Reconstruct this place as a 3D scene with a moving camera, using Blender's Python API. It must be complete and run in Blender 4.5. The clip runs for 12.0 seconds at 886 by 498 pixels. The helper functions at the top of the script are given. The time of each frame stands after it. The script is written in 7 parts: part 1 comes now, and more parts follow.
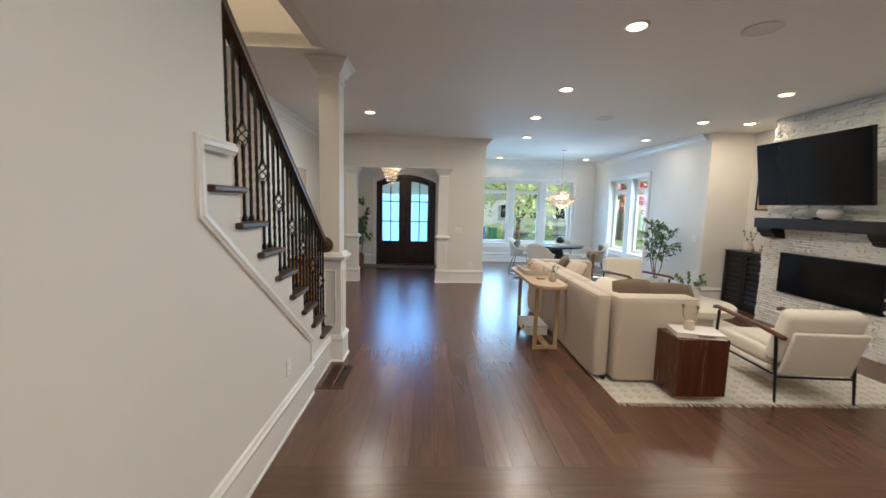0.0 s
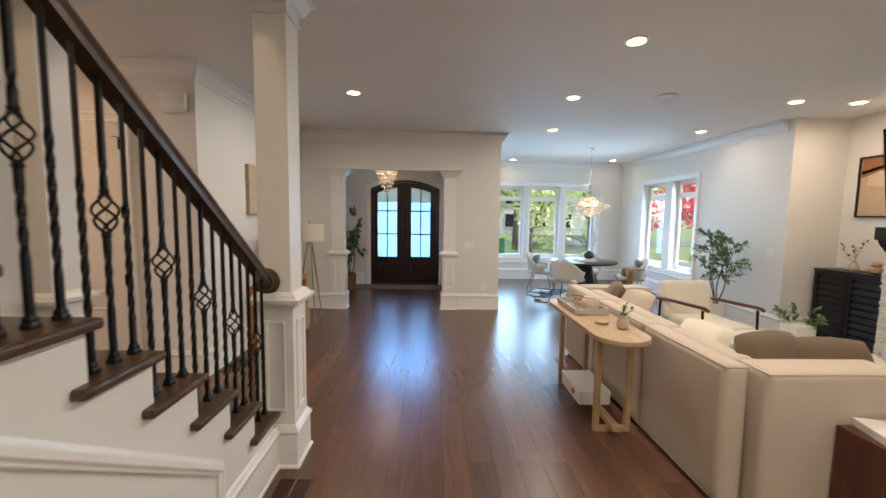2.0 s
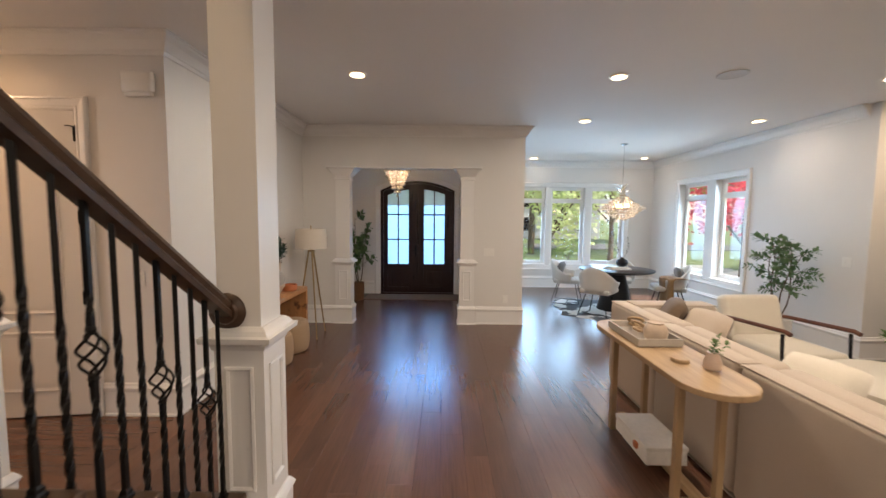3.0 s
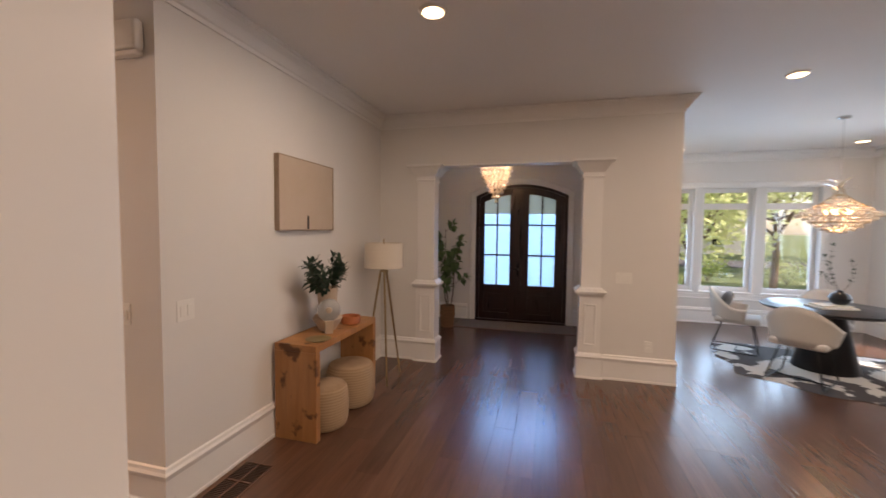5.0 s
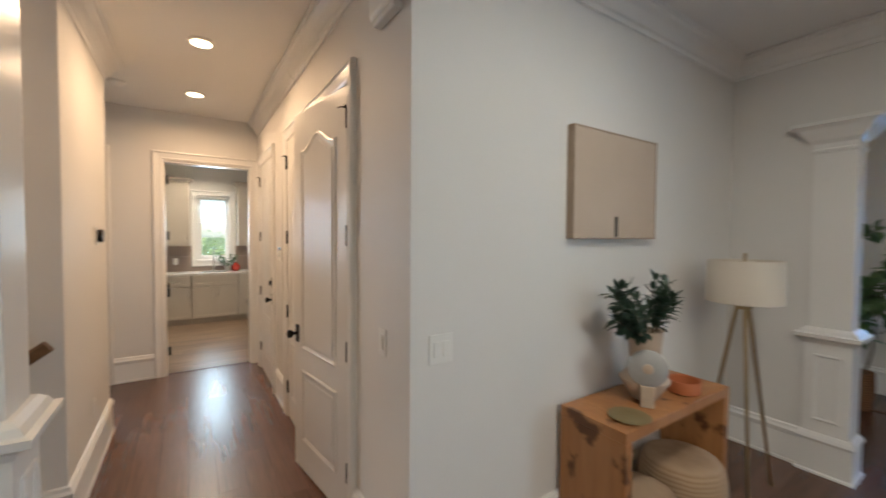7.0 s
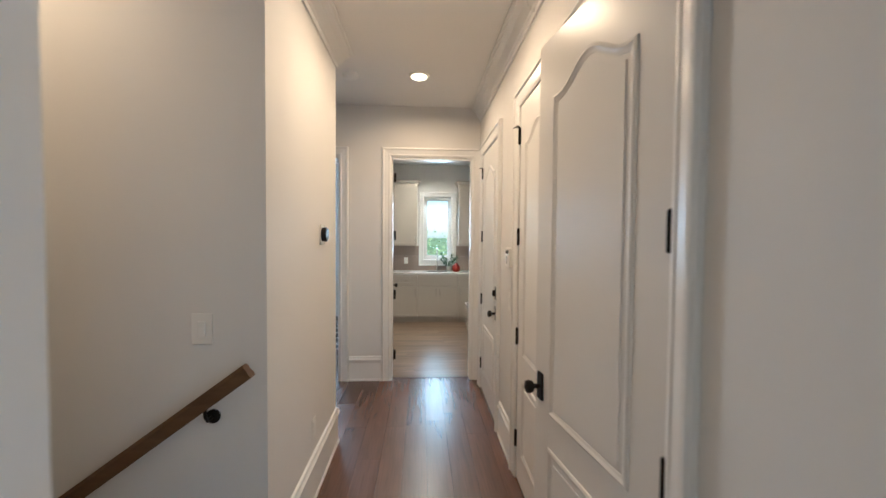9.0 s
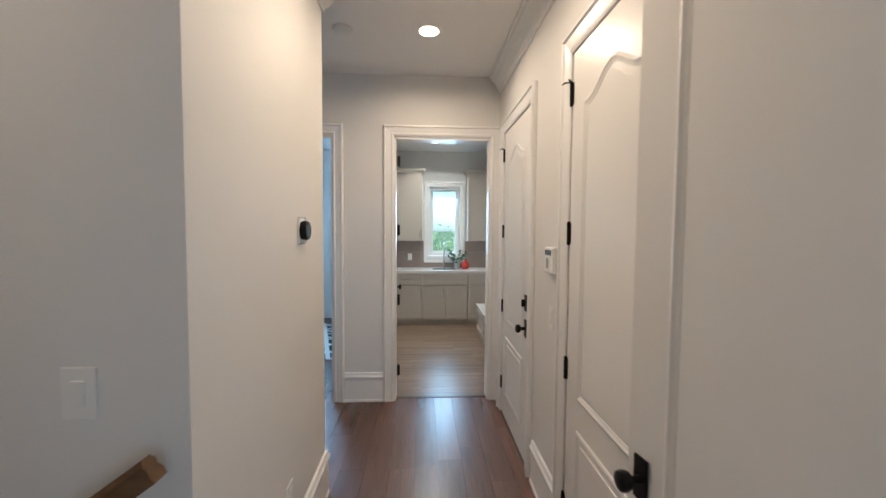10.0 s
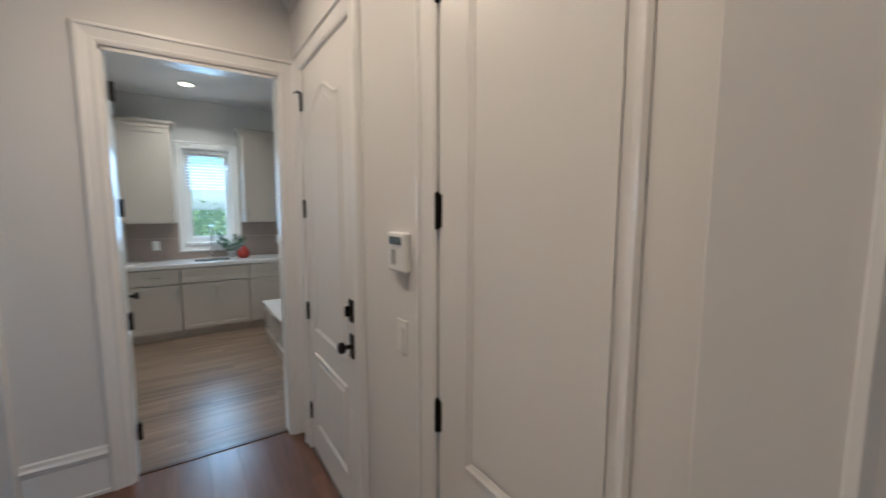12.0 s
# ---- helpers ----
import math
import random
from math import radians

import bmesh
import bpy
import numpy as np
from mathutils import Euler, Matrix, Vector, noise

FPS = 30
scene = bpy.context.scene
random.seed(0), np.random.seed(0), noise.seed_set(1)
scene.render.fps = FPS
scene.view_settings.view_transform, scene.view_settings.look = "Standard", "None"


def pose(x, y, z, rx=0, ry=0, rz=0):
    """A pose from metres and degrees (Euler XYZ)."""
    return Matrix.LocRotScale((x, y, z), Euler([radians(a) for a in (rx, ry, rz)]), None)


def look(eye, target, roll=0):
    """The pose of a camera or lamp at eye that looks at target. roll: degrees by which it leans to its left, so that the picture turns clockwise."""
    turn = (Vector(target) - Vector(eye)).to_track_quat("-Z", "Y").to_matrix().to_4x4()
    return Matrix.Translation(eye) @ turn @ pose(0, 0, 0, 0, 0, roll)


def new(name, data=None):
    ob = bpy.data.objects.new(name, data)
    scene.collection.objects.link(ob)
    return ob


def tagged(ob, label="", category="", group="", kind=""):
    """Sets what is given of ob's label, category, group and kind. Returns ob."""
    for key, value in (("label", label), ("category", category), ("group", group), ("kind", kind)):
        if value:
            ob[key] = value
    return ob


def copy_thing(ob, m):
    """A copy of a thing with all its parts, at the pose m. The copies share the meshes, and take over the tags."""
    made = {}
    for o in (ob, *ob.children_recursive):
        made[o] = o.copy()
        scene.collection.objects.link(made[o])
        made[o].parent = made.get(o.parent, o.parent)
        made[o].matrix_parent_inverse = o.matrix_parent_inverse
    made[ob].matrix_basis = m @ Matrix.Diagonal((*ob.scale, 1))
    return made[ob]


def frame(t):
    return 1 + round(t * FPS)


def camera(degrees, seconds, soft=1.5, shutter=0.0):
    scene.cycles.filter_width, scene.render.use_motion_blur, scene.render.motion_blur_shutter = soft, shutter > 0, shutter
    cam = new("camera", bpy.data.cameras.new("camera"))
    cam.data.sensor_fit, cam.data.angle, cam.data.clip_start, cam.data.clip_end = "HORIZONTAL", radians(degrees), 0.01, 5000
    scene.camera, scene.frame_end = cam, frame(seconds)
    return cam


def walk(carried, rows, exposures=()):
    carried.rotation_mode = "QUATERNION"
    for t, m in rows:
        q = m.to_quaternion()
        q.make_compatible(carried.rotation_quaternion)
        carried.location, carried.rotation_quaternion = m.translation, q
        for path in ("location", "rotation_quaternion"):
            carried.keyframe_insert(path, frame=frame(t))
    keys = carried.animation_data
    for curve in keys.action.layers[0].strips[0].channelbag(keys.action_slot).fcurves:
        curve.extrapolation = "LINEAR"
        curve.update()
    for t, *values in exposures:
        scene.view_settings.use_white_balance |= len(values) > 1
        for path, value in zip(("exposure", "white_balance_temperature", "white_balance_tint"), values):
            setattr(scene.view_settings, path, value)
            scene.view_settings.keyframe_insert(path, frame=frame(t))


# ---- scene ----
cam = camera(97.2, 12.0, shutter=0.45)
PATH = [
    (0, (-0.081, 0.267, 1.628), (-0.018, 2.254, 1.407), 1.4),
    (0.5, (-0.088, 0.672, 1.648), (-0.024, 2.661, 1.442), 1.2),
    (1, (-0.134, 1.055, 1.641), (-0.072, 3.045, 1.449), 1.0),
    (1.5, (-0.129, 1.423, 1.627), (-0.07, 3.414, 1.443), 0.9),
    (2, (-0.115, 1.782, 1.63), (-0.064, 3.773, 1.457), 0.8),
    (2.5, (-0.154, 2.146, 1.627), (-0.123, 4.139, 1.463), 0.7),
    (2.7, (-0.167, 2.286, 1.626), (-0.148, 4.279, 1.466), 0.6),
    (4.3, (-0.234, 3.447, 1.623), (-0.498, 5.426, 1.494), 0.7),
    (4.5, (-0.251, 3.593, 1.623), (-0.573, 5.563, 1.498), 0.7),
    (5, (-0.296, 3.919, 1.631), (-0.816, 5.848, 1.528), 0.6),
    (5.5, (-0.42, 4.205, 1.616), (-1.202, 6.044, 1.534), 0.3),
    (6, (-0.573, 4.469, 1.607), (-1.674, 6.137, 1.536), 0.4),
    (6.5, (-0.743, 4.702, 1.621), (-2.159, 6.113, 1.551), 0.4),
    (7, (-0.97, 4.83, 1.611), (-2.644, 5.922, 1.548), 0.4),
    (7.5, (-1.213, 4.917, 1.622), (-3.063, 5.672, 1.554), 0.2),
    (7.6, (-1.281, 4.919, 1.61), (-3.153, 5.621, 1.549), 0.4),
    (7.7, (-1.325, 4.942, 1.613), (-3.221, 5.574, 1.551), 0.4),
    (9.3, (-2.309, 4.919, 1.593), (-4.306, 5.0, 1.513), 0.5),
    (9.5, (-2.456, 4.912, 1.618), (-4.453, 4.986, 1.526), 0.5),
    (10, (-2.766, 4.863, 1.611), (-4.76, 4.966, 1.51), 0.4),
    (10.5, (-3.076, 4.808, 1.6), (-5.063, 5.004, 1.492), 0.4),
    (11, (-3.338, 4.801, 1.578), (-5.297, 5.18, 1.451), 0.1),
    (11.5, (-3.526, 4.863, 1.593), (-5.397, 5.552, 1.433), 0.1),
    (12, (-3.6, 4.91, 1.605), (-5.253, 6.018, 1.395), 0.1),
]
walk(cam, [(t, look(eye, target, roll)) for t, eye, target, roll in PATH],
     [(0, 1.15, 6100, 4), (1.2, 1.18, 6150, 5), (2.7, 1.13, 6800, 12), (4.5, 0.89, 6900, 16), (5.5, 0.8, 8400, 30), (6.1, 0.83, 6650, 13), (6.5, 0.88, 6000, 5), (7.0, 0.95, 5900, 3), (7.7, 0.98, 5500, -1), (9.5, 0.98, 4850, -3), (10.5, 0.64, 4550, -3), (12, 0.47, 4500, -3)])

# ---- light ----
C = 3.0  # ceiling height
world = bpy.data.worlds.new("world")
scene.world = world
world.use_nodes = True
wn = world.node_tree.nodes
sky = wn.new("ShaderNodeTexSky")
sky.sky_type = "NISHITA"
sky.sun_disc = False
SUN_EL, SUN_AZ = 52.0, 106.0  # elevation; direction to the sun, degrees from +y towards +x
sky.sun_elevation, sky.sun_rotation = radians(SUN_EL), radians(SUN_AZ)
world.node_tree.links.new(sky.outputs[0], wn["Background"].inputs[0])
wn["Background"].inputs[1].default_value = 0.15
sun = new("sun", bpy.data.lights.new("sun", "SUN"))
sun.data.energy, sun.data.angle, sun.data.color = 5.0, radians(0.5), (1.0, 0.95, 0.87)
sd = Vector((math.sin(radians(SUN_AZ)) * math.cos(radians(SUN_EL)), math.cos(radians(SUN_AZ)) * math.cos(radians(SUN_EL)), math.sin(radians(SUN_EL))))
sun.matrix_world = look(sd * 30, (0, 0, 0))
WARM, SOFT = (1.0, 0.76, 0.54), (1.0, 0.86, 0.71)


def lamp(x, y, z, watts, size=0.13, colour=WARM, spread=180):
    d = bpy.data.lights.new("downlight", "AREA")
    d.shape, d.size, d.energy, d.color, d.spread = "DISK", size, watts, colour, radians(spread)
    ob = new("downlight", d)
    ob.matrix_world = pose(x, y, z)
    return ob


def window_lamp(x, y, z, w, h, rz, watts, colour=(0.45, 0.71, 1.0), tilt=78, spread=150):
    d = bpy.data.lights.new("window_light", "AREA")
    d.spread = radians(spread)
    d.shape, d.size, d.size_y, d.energy, d.color = "RECTANGLE", w, h, watts, colour
    ob = new("window_light", d)
    ob.matrix_world = pose(x, y, z, tilt, 0, rz)
    return ob


CANS = [(1.42, 3.3), (1.44, 4.89), (1.47, 6.35), (1.745, 8.03), (-1.03, 6.34), (3.96, 4.8), (4.055, 6.32), (4.78, 6.3), (4.07, 7.95), (1.785, 11.31), (4.17, 11.2)]
# unseen fill lights, added out of view to brighten the living room
CANS += [(-0.15, -0.7), (1.42, 1.75), (3.9, 3.25), (3.9, 1.7), (1.42, 0.2), (3.9, 0.2)]
HALL_CANS = [(-4.315, 4.925), (-5.56, 4.9), (-3.3, 3.3)]
for x, y in CANS:
    lamp(x, y, C - 0.035, 1.3 if y > 11.0 else 3.4 if y > 7.9 else 5.0 if x > 4.5 else 3.8 if x > 3.0 else 10.0 if x < 0 else 11.0, colour=WARM if x > 4.5 else SOFT)
for x, y in HALL_CANS:
    lamp(x, y, C - 0.035, 4.5 if y < 4 else 8.6, colour=(1.0, 0.61, 0.34), spread=170)
lamp(-9.03, 5.045, C - 0.035, 10.0, colour=WARM, spread=140)
# out of view; added to brighten the laundry, which shows a single light
lamp(-7.6, 5.1, C - 0.035, 12.0, colour=WARM, spread=140)
lamp(-1.05, 9.65, 2.78, 6.0, 0.16, WARM, 180)
lamp(3.03, 9.65, 1.97, 5.0, 0.12, (1.0, 0.62, 0.32), 180)
# sky light through the openings
for y in (9.33, 10.36):
    window_lamp(4.98, y, 1.45, 0.7, 1.7, 90, 13, (0.52, 0.77, 1.0))
for x in (1.82, 2.74, 3.66):
    window_lamp(x, 12.12, 1.45, 0.7, 1.7, 180, 12.5, (0.36, 0.64, 1.0), 68, 136)
window_lamp(-0.77, 11.2, 1.45, 1.4, 1.6, 180, 14, (0.18, 0.45, 1.0), 60, 62)
window_lamp(-10.1, 5.25, 1.7, 0.5, 1.2, -90, 8, (0.75, 0.89, 1.0), 66, 130)
window_lamp(-10.1, 2.4, 1.75, 0.9, 1.3, -90, 115, (0.72, 0.86, 1.0), 90, 180)

# ---- materials ----
def mat(name):
    m = bpy.data.materials.new(name)
    m.use_nodes = True
    nt = m.node_tree
    return m, nt, nt.nodes["Principled BSDF"]


def mixrgb(nt, fac, a, b, blend="MIX"):
    n = nt.nodes.new("ShaderNodeMix")
    n.data_type, n.blend_type = "RGBA", blend
    for sock, v in ((n.inputs[0], fac), (n.inputs[6], a), (n.inputs[7], b)):
        if isinstance(v, (int, float)):
            sock.default_value = v
        elif isinstance(v, tuple):
            sock.default_value = (*v, 1.0) if len(v) == 3 else v
        else:
            nt.links.new(v, sock)
    return n.outputs[2]


def coords(nt, scale=(1, 1, 1), rot=(0, 0, 0), rand=False):
    tc = nt.nodes.new("ShaderNodeTexCoord")
    mp = nt.nodes.new("ShaderNodeMapping")
    mp.inputs["Scale"].default_value = scale
    mp.inputs["Rotation"].default_value = rot
    nt.links.new(tc.outputs["Object"], mp.inputs[0])
    if rand:
        oi = nt.nodes.new("ShaderNodeObjectInfo")
        mul = nt.nodes.new("ShaderNodeVectorMath")
        mul.operation = "SCALE"
        mul.inputs[0].default_value = (17.3, 9.1, 5.7)
        nt.links.new(oi.outputs["Random"], mul.inputs["Scale"])
        nt.links.new(mul.outputs[0], mp.inputs["Location"])
    return mp.outputs[0]


def noisy(nt, vec, scale, detail=4.0, rough=0.55, distortion=0.0):
    n = nt.nodes.new("ShaderNodeTexNoise")
    n.inputs["Scale"].default_value, n.inputs["Detail"].default_value = scale, detail
    n.inputs["Roughness"].default_value, n.inputs["Distortion"].default_value = rough, distortion
    nt.links.new(vec, n.inputs["Vector"])
    return n.outputs["Fac"]


def ramp(nt, fac, stops):
    r = nt.nodes.new("ShaderNodeValToRGB")
    e = r.color_ramp.elements
    while len(e) < len(stops):
        e.new(0.5)
    for el, (p, c) in zip(e, stops):
        el.position, el.color = p, (*c, 1.0) if len(c) == 3 else c
    nt.links.new(fac, r.inputs[0])
    return r.outputs[0]


def bump(nt, bsdf, height, strength=0.2, distance=0.01):
    b = nt.nodes.new("ShaderNodeBump")
    b.inputs["Strength"].default_value, b.inputs["Distance"].default_value = strength, distance
    nt.links.new(height, b.inputs["Height"])
    nt.links.new(b.outputs[0], bsdf.inputs["Normal"])


def maprange(nt, fac, lo, hi):
    n = nt.nodes.new("ShaderNodeMapRange")
    n.inputs["To Min"].default_value, n.inputs["To Max"].default_value = lo, hi
    nt.links.new(fac, n.inputs[0])
    return n.outputs[0]


def paint(name, colour, rough=0.55, grain=0.03, tex=90.0, bumps=0.06):
    m, nt, b = mat(name)
    v = coords(nt)
    big, fine = noisy(nt, v, 0.9, 3), noisy(nt, v, tex, 2)
    dark = tuple(c * (1 - grain * 2) for c in colour)
    nt.links.new(mixrgb(nt, big, dark, colour), b.inputs["Base Color"])
    nt.links.new(maprange(nt, noisy(nt, v, 6.0), rough - 0.06, rough + 0.06), b.inputs["Roughness"])
    bump(nt, b, fine, bumps, 0.003)
    return m


def plain(name, colour, rough=0.5, metal=0.0, tex=30.0, var=0.12, bumps=0.05):
    m, nt, b = mat(name)
    v = coords(nt)
    n = noisy(nt, v, tex, 4)
    nt.links.new(mixrgb(nt, n, tuple(c * (1 - var) for c in colour), tuple(min(1, c * (1 + var)) for c in colour)), b.inputs["Base Color"])
    nt.links.new(maprange(nt, noisy(nt, v, tex * 0.3), max(0.02, rough - 0.07), min(1, rough + 0.07)), b.inputs["Roughness"])
    b.inputs["Metallic"].default_value = metal
    bump(nt, b, n, bumps, 0.002)
    return m


def timber(name, dark, light, rough=0.35, along="y", scale=1.0, knots=False, rand=True, bumps=0.05):
    m, nt, b = mat(name)
    s = {"x": (1.2, 16, 16), "y": (16, 1.2, 16), "z": (16, 16, 1.2)}[along]
    v = coords(nt, tuple(k * scale for k in s), rand=rand)
    g = noisy(nt, v, 1.4, 6, 0.6, 0.7)
    fine = noisy(nt, v, 7.0, 3, 0.6)
    col = ramp(nt, g, [(0.28, dark), (0.55, tuple((a + c) / 2 for a, c in zip(dark, light))), (0.78, light)])
    col = mixrgb(nt, 0.25, col, ramp(nt, fine, [(0.35, dark), (0.7, light)]), "OVERLAY")
    if knots:
        vo = nt.nodes.new("ShaderNodeTexNoise")
        vo.inputs["Scale"].default_value, vo.inputs["Detail"].default_value = 6.5, 4.0
        nt.links.new(coords(nt), vo.inputs["Vector"])
        col = mixrgb(nt, ramp(nt, vo.outputs["Fac"], [(0.58, (0, 0, 0)), (0.65, (0.9, 0.9, 0.9))]), col, (0.1, 0.036, 0.014))
    if rand:
        oi = nt.nodes.new("ShaderNodeObjectInfo")
        col = mixrgb(nt, 1.0, col, ramp(nt, oi.outputs["Random"], [(0.0, (0.86, 0.86, 0.87)), (1.0, (1.0, 0.99, 0.98))]), "MULTIPLY")
    nt.links.new(col, b.inputs["Base Color"])
    nt.links.new(maprange(nt, g, rough - 0.05, rough + 0.07), b.inputs["Roughness"])
    bump(nt, b, fine, bumps, 0.002)
    return m


def fabric(name, a, c, scale=220.0, rough=0.9, big=3.0):
    m, nt, b = mat(name)
    v = coords(nt)
    w = noisy(nt, v, scale, 2)
    col = mixrgb(nt, w, a, c)
    col = mixrgb(nt, maprange(nt, noisy(nt, v, big, 3), 0.0, 0.3), col, tuple(k * 0.8 for k in a))
    nt.links.new(col, b.inputs["Base Color"])
    b.inputs["Roughness"].default_value = rough
    b.inputs["Sheen Weight"].default_value = 0.15
    bump(nt, b, w, 0.25, 0.002)
    return m


def glow(name, colour, strength):
    m, nt, b = mat(name)
    b.inputs["Base Color"].default_value = (*colour, 1)
    b.inputs["Emission Color"].default_value = (*colour, 1)
    b.inputs["Emission Strength"].default_value = strength
    return m


WALL = paint("wall_paint", (0.74, 0.725, 0.7), 0.6)
CEIL = paint("ceiling_paint", (0.82, 0.81, 0.795), 0.7)
TRIM = paint("trim_paint", (0.8, 0.79, 0.77), 0.3, 0.015, 40.0, 0.02)
DOORP = paint("door_paint", (0.76, 0.745, 0.72), 0.32, 0.015, 40.0, 0.02)


def oak_floor(name, along):
    """Satin brown oak: soft broad figure, faint pores, a slight change of tone from board to board."""
    m, nt, b = mat(name)
    s = (7.0, 0.7, 7.0) if along == "y" else (0.7, 7.0, 7.0)
    f = (60.0, 2.0, 60.0) if along == "y" else (2.0, 60.0, 60.0)
    v, vf = coords(nt, s, rand=True), coords(nt, f, rand=True)
    g = noisy(nt, v, 1.1, 4, 0.5, 0.9)
    pores = noisy(nt, vf, 2.0, 3, 0.6)
    col = ramp(nt, g, [(0.25, (0.1, 0.047, 0.029)), (0.5, (0.121, 0.058, 0.036)), (0.8, (0.146, 0.072, 0.045))])
    col = mixrgb(nt, ramp(nt, pores, [(0.36, (0.34, 0.34, 0.34)), (0.55, (0, 0, 0))]), col, (0.06, 0.031, 0.02))
    streak = ramp(nt, noisy(nt, v, 2.6, 2, 0.5, 0.4), [(0.6, (0, 0, 0)), (0.76, (0.4, 0.4, 0.4))])
    col = mixrgb(nt, streak, col, (0.055, 0.029, 0.019))
    oi = nt.nodes.new("ShaderNodeObjectInfo")
    col = mixrgb(nt, 1.0, col, ramp(nt, oi.outputs["Random"], [(0.0, (0.78, 0.78, 0.79)), (0.5, (0.94, 0.94, 0.94)), (1.0, (1.1, 1.09, 1.07))]), "MULTIPLY")
    nt.links.new(col, b.inputs["Base Color"])
    b.inputs["Roughness"].default_value = 0.27
    b.inputs["Specular IOR Level"].default_value = 0.7
    bump(nt, b, pores, 0.006, 0.001)
    return m


FLOORW = oak_floor("floor_oak", "y")
FLOORT = timber("laundry_plank_tile", (0.16, 0.115, 0.08), (0.33, 0.26, 0.2), 0.3, "x", 0.8)
TREAD = timber("tread_wood", (0.058, 0.032, 0.019), (0.13, 0.074, 0.043), 0.3, "x", 1.0)
IRON = plain("black_iron", (0.012, 0.011, 0.01), 0.4, 0.6)
BLACKM = plain("oil_rubbed_bronze", (0.012, 0.011, 0.011), 0.35, 0.7)
DOORD = timber("mahogany_door", (0.018, 0.006, 0.0045), (0.05, 0.015, 0.011), 0.28, "z", 1.0, rand=False)
STEEL = plain("brushed_steel", (0.55, 0.55, 0.54), 0.25, 1.0)
PLASTIC = plain("white_plastic", (0.78, 0.77, 0.74), 0.35, 0.0, 12.0, 0.02)
CANGLOW = glow("downlight_lens", (1.0, 0.78, 0.5), 3.5)


def frosted():
    m, nt, b = mat("frosted_glass")
    out = nt.nodes["Material Output"]
    tr = nt.nodes.new("ShaderNodeBsdfTranslucent")
    tr.inputs[0].default_value = (0.84, 0.92, 0.93, 1)
    mx = nt.nodes.new("ShaderNodeMixShader")
    mx.inputs[0].default_value = 0.82
    b.inputs["Base Color"].default_value = (0.8, 0.85, 0.88, 1)
    b.inputs["Roughness"].default_value = 0.15
    wv = nt.nodes.new("ShaderNodeTexWave")
    wv.inputs["Scale"].default_value, wv.inputs["Distortion"].default_value = 9.0, 3.0
    nt.links.new(coords(nt, (1, 1, 0.15)), wv.inputs["Vector"])
    bump(nt, b, wv.outputs["Fac"], 0.5, 0.01)
    nt.links.new(b.outputs[0], mx.inputs[1])
    nt.links.new(tr.outputs[0], mx.inputs[2])
    nt.links.new(mx.outputs[0], out.inputs[0])
    return m


def clear_glass(name="window_glass", colour=(1, 1, 1), gloss=0.06):
    m, nt, b = mat(name)
    out = nt.nodes["Material Output"]
    tr = nt.nodes.new("ShaderNodeBsdfTransparent")
    tr.inputs[0].default_value = (*colour, 1)
    gl = nt.nodes.new("ShaderNodeBsdfGlossy")
    gl.inputs["Roughness"].default_value = 0.02
    mx = nt.nodes.new("ShaderNodeMixShader")
    mx.inputs[0].default_value = gloss
    nt.links.new(tr.outputs[0], mx.inputs[1])
    nt.links.new(gl.outputs[0], mx.inputs[2])
    nt.links.new(mx.outputs[0], out.inputs[0])
    return m


FROST, PANE = frosted(), clear_glass()

# ---- mesh helpers ----
def box(bm, x0, y0, z0, x1, y1, z1, bev=0.0):
    r = bmesh.ops.create_cube(bm, size=1.0, matrix=Matrix.Translation(((x0 + x1) / 2, (y0 + y1) / 2, (z0 + z1) / 2)) @ Matrix.Diagonal((abs(x1 - x0), abs(y1 - y0), abs(z1 - z0), 1)))
    if bev:
        vs = set(r["verts"])
        bmesh.ops.bevel(bm, geom=[e for e in bm.edges if e.verts[0] in vs and e.verts[1] in vs], offset=bev, segments=3, affect="EDGES", profile=0.5)
    return bm


def lathe(bm, profile, at=(0, 0, 0), n=24, m=None):
    """Turns (radius, z) points round a vertical axis."""
    rings = []
    base = Matrix.Translation(at) @ (m or Matrix.Identity(4))
    for r, z in profile:
        rings.append([bm.verts.new(base @ Vector((max(r, 1e-4) * math.cos(k * math.tau / n), max(r, 1e-4) * math.sin(k * math.tau / n), z))) for k in range(n)])
    for a, c in zip(rings, rings[1:]):
        for k in range(n):
            bm.faces.new((a[k], a[(k + 1) % n], c[(k + 1) % n], c[k]))
    bm.faces.new(reversed(rings[0]))
    bm.faces.new(rings[-1])
    return bm


def tube(bm, pts, r, n=8, taper=None):
    """A round bar along points."""
    pts = [Vector(p) for p in pts]
    rings, prev = [], None
    for i, p in enumerate(pts):
        d = (pts[min(i + 1, len(pts) - 1)] - pts[max(i - 1, 0)]).normalized()
        ref = prev if prev is not None else (Vector((0, 0, 1)) if abs(d.z) < 0.9 else Vector((1, 0, 0)))
        u = (ref - d * ref.dot(d)).normalized()
        prev = u
        w = d.cross(u)
        rr = r if taper is None else r + (taper - r) * i / (len(pts) - 1)
        rings.append([bm.verts.new(p + rr * (math.cos(k * math.tau / n) * u + math.sin(k * math.tau / n) * w)) for k in range(n)])
    for a, c in zip(rings, rings[1:]):
        for k in range(n):
            bm.faces.new((a[k], a[(k + 1) % n], c[(k + 1) % n], c[k]))
    bm.faces.new(reversed(rings[0]))
    bm.faces.new(rings[-1])
    return bm


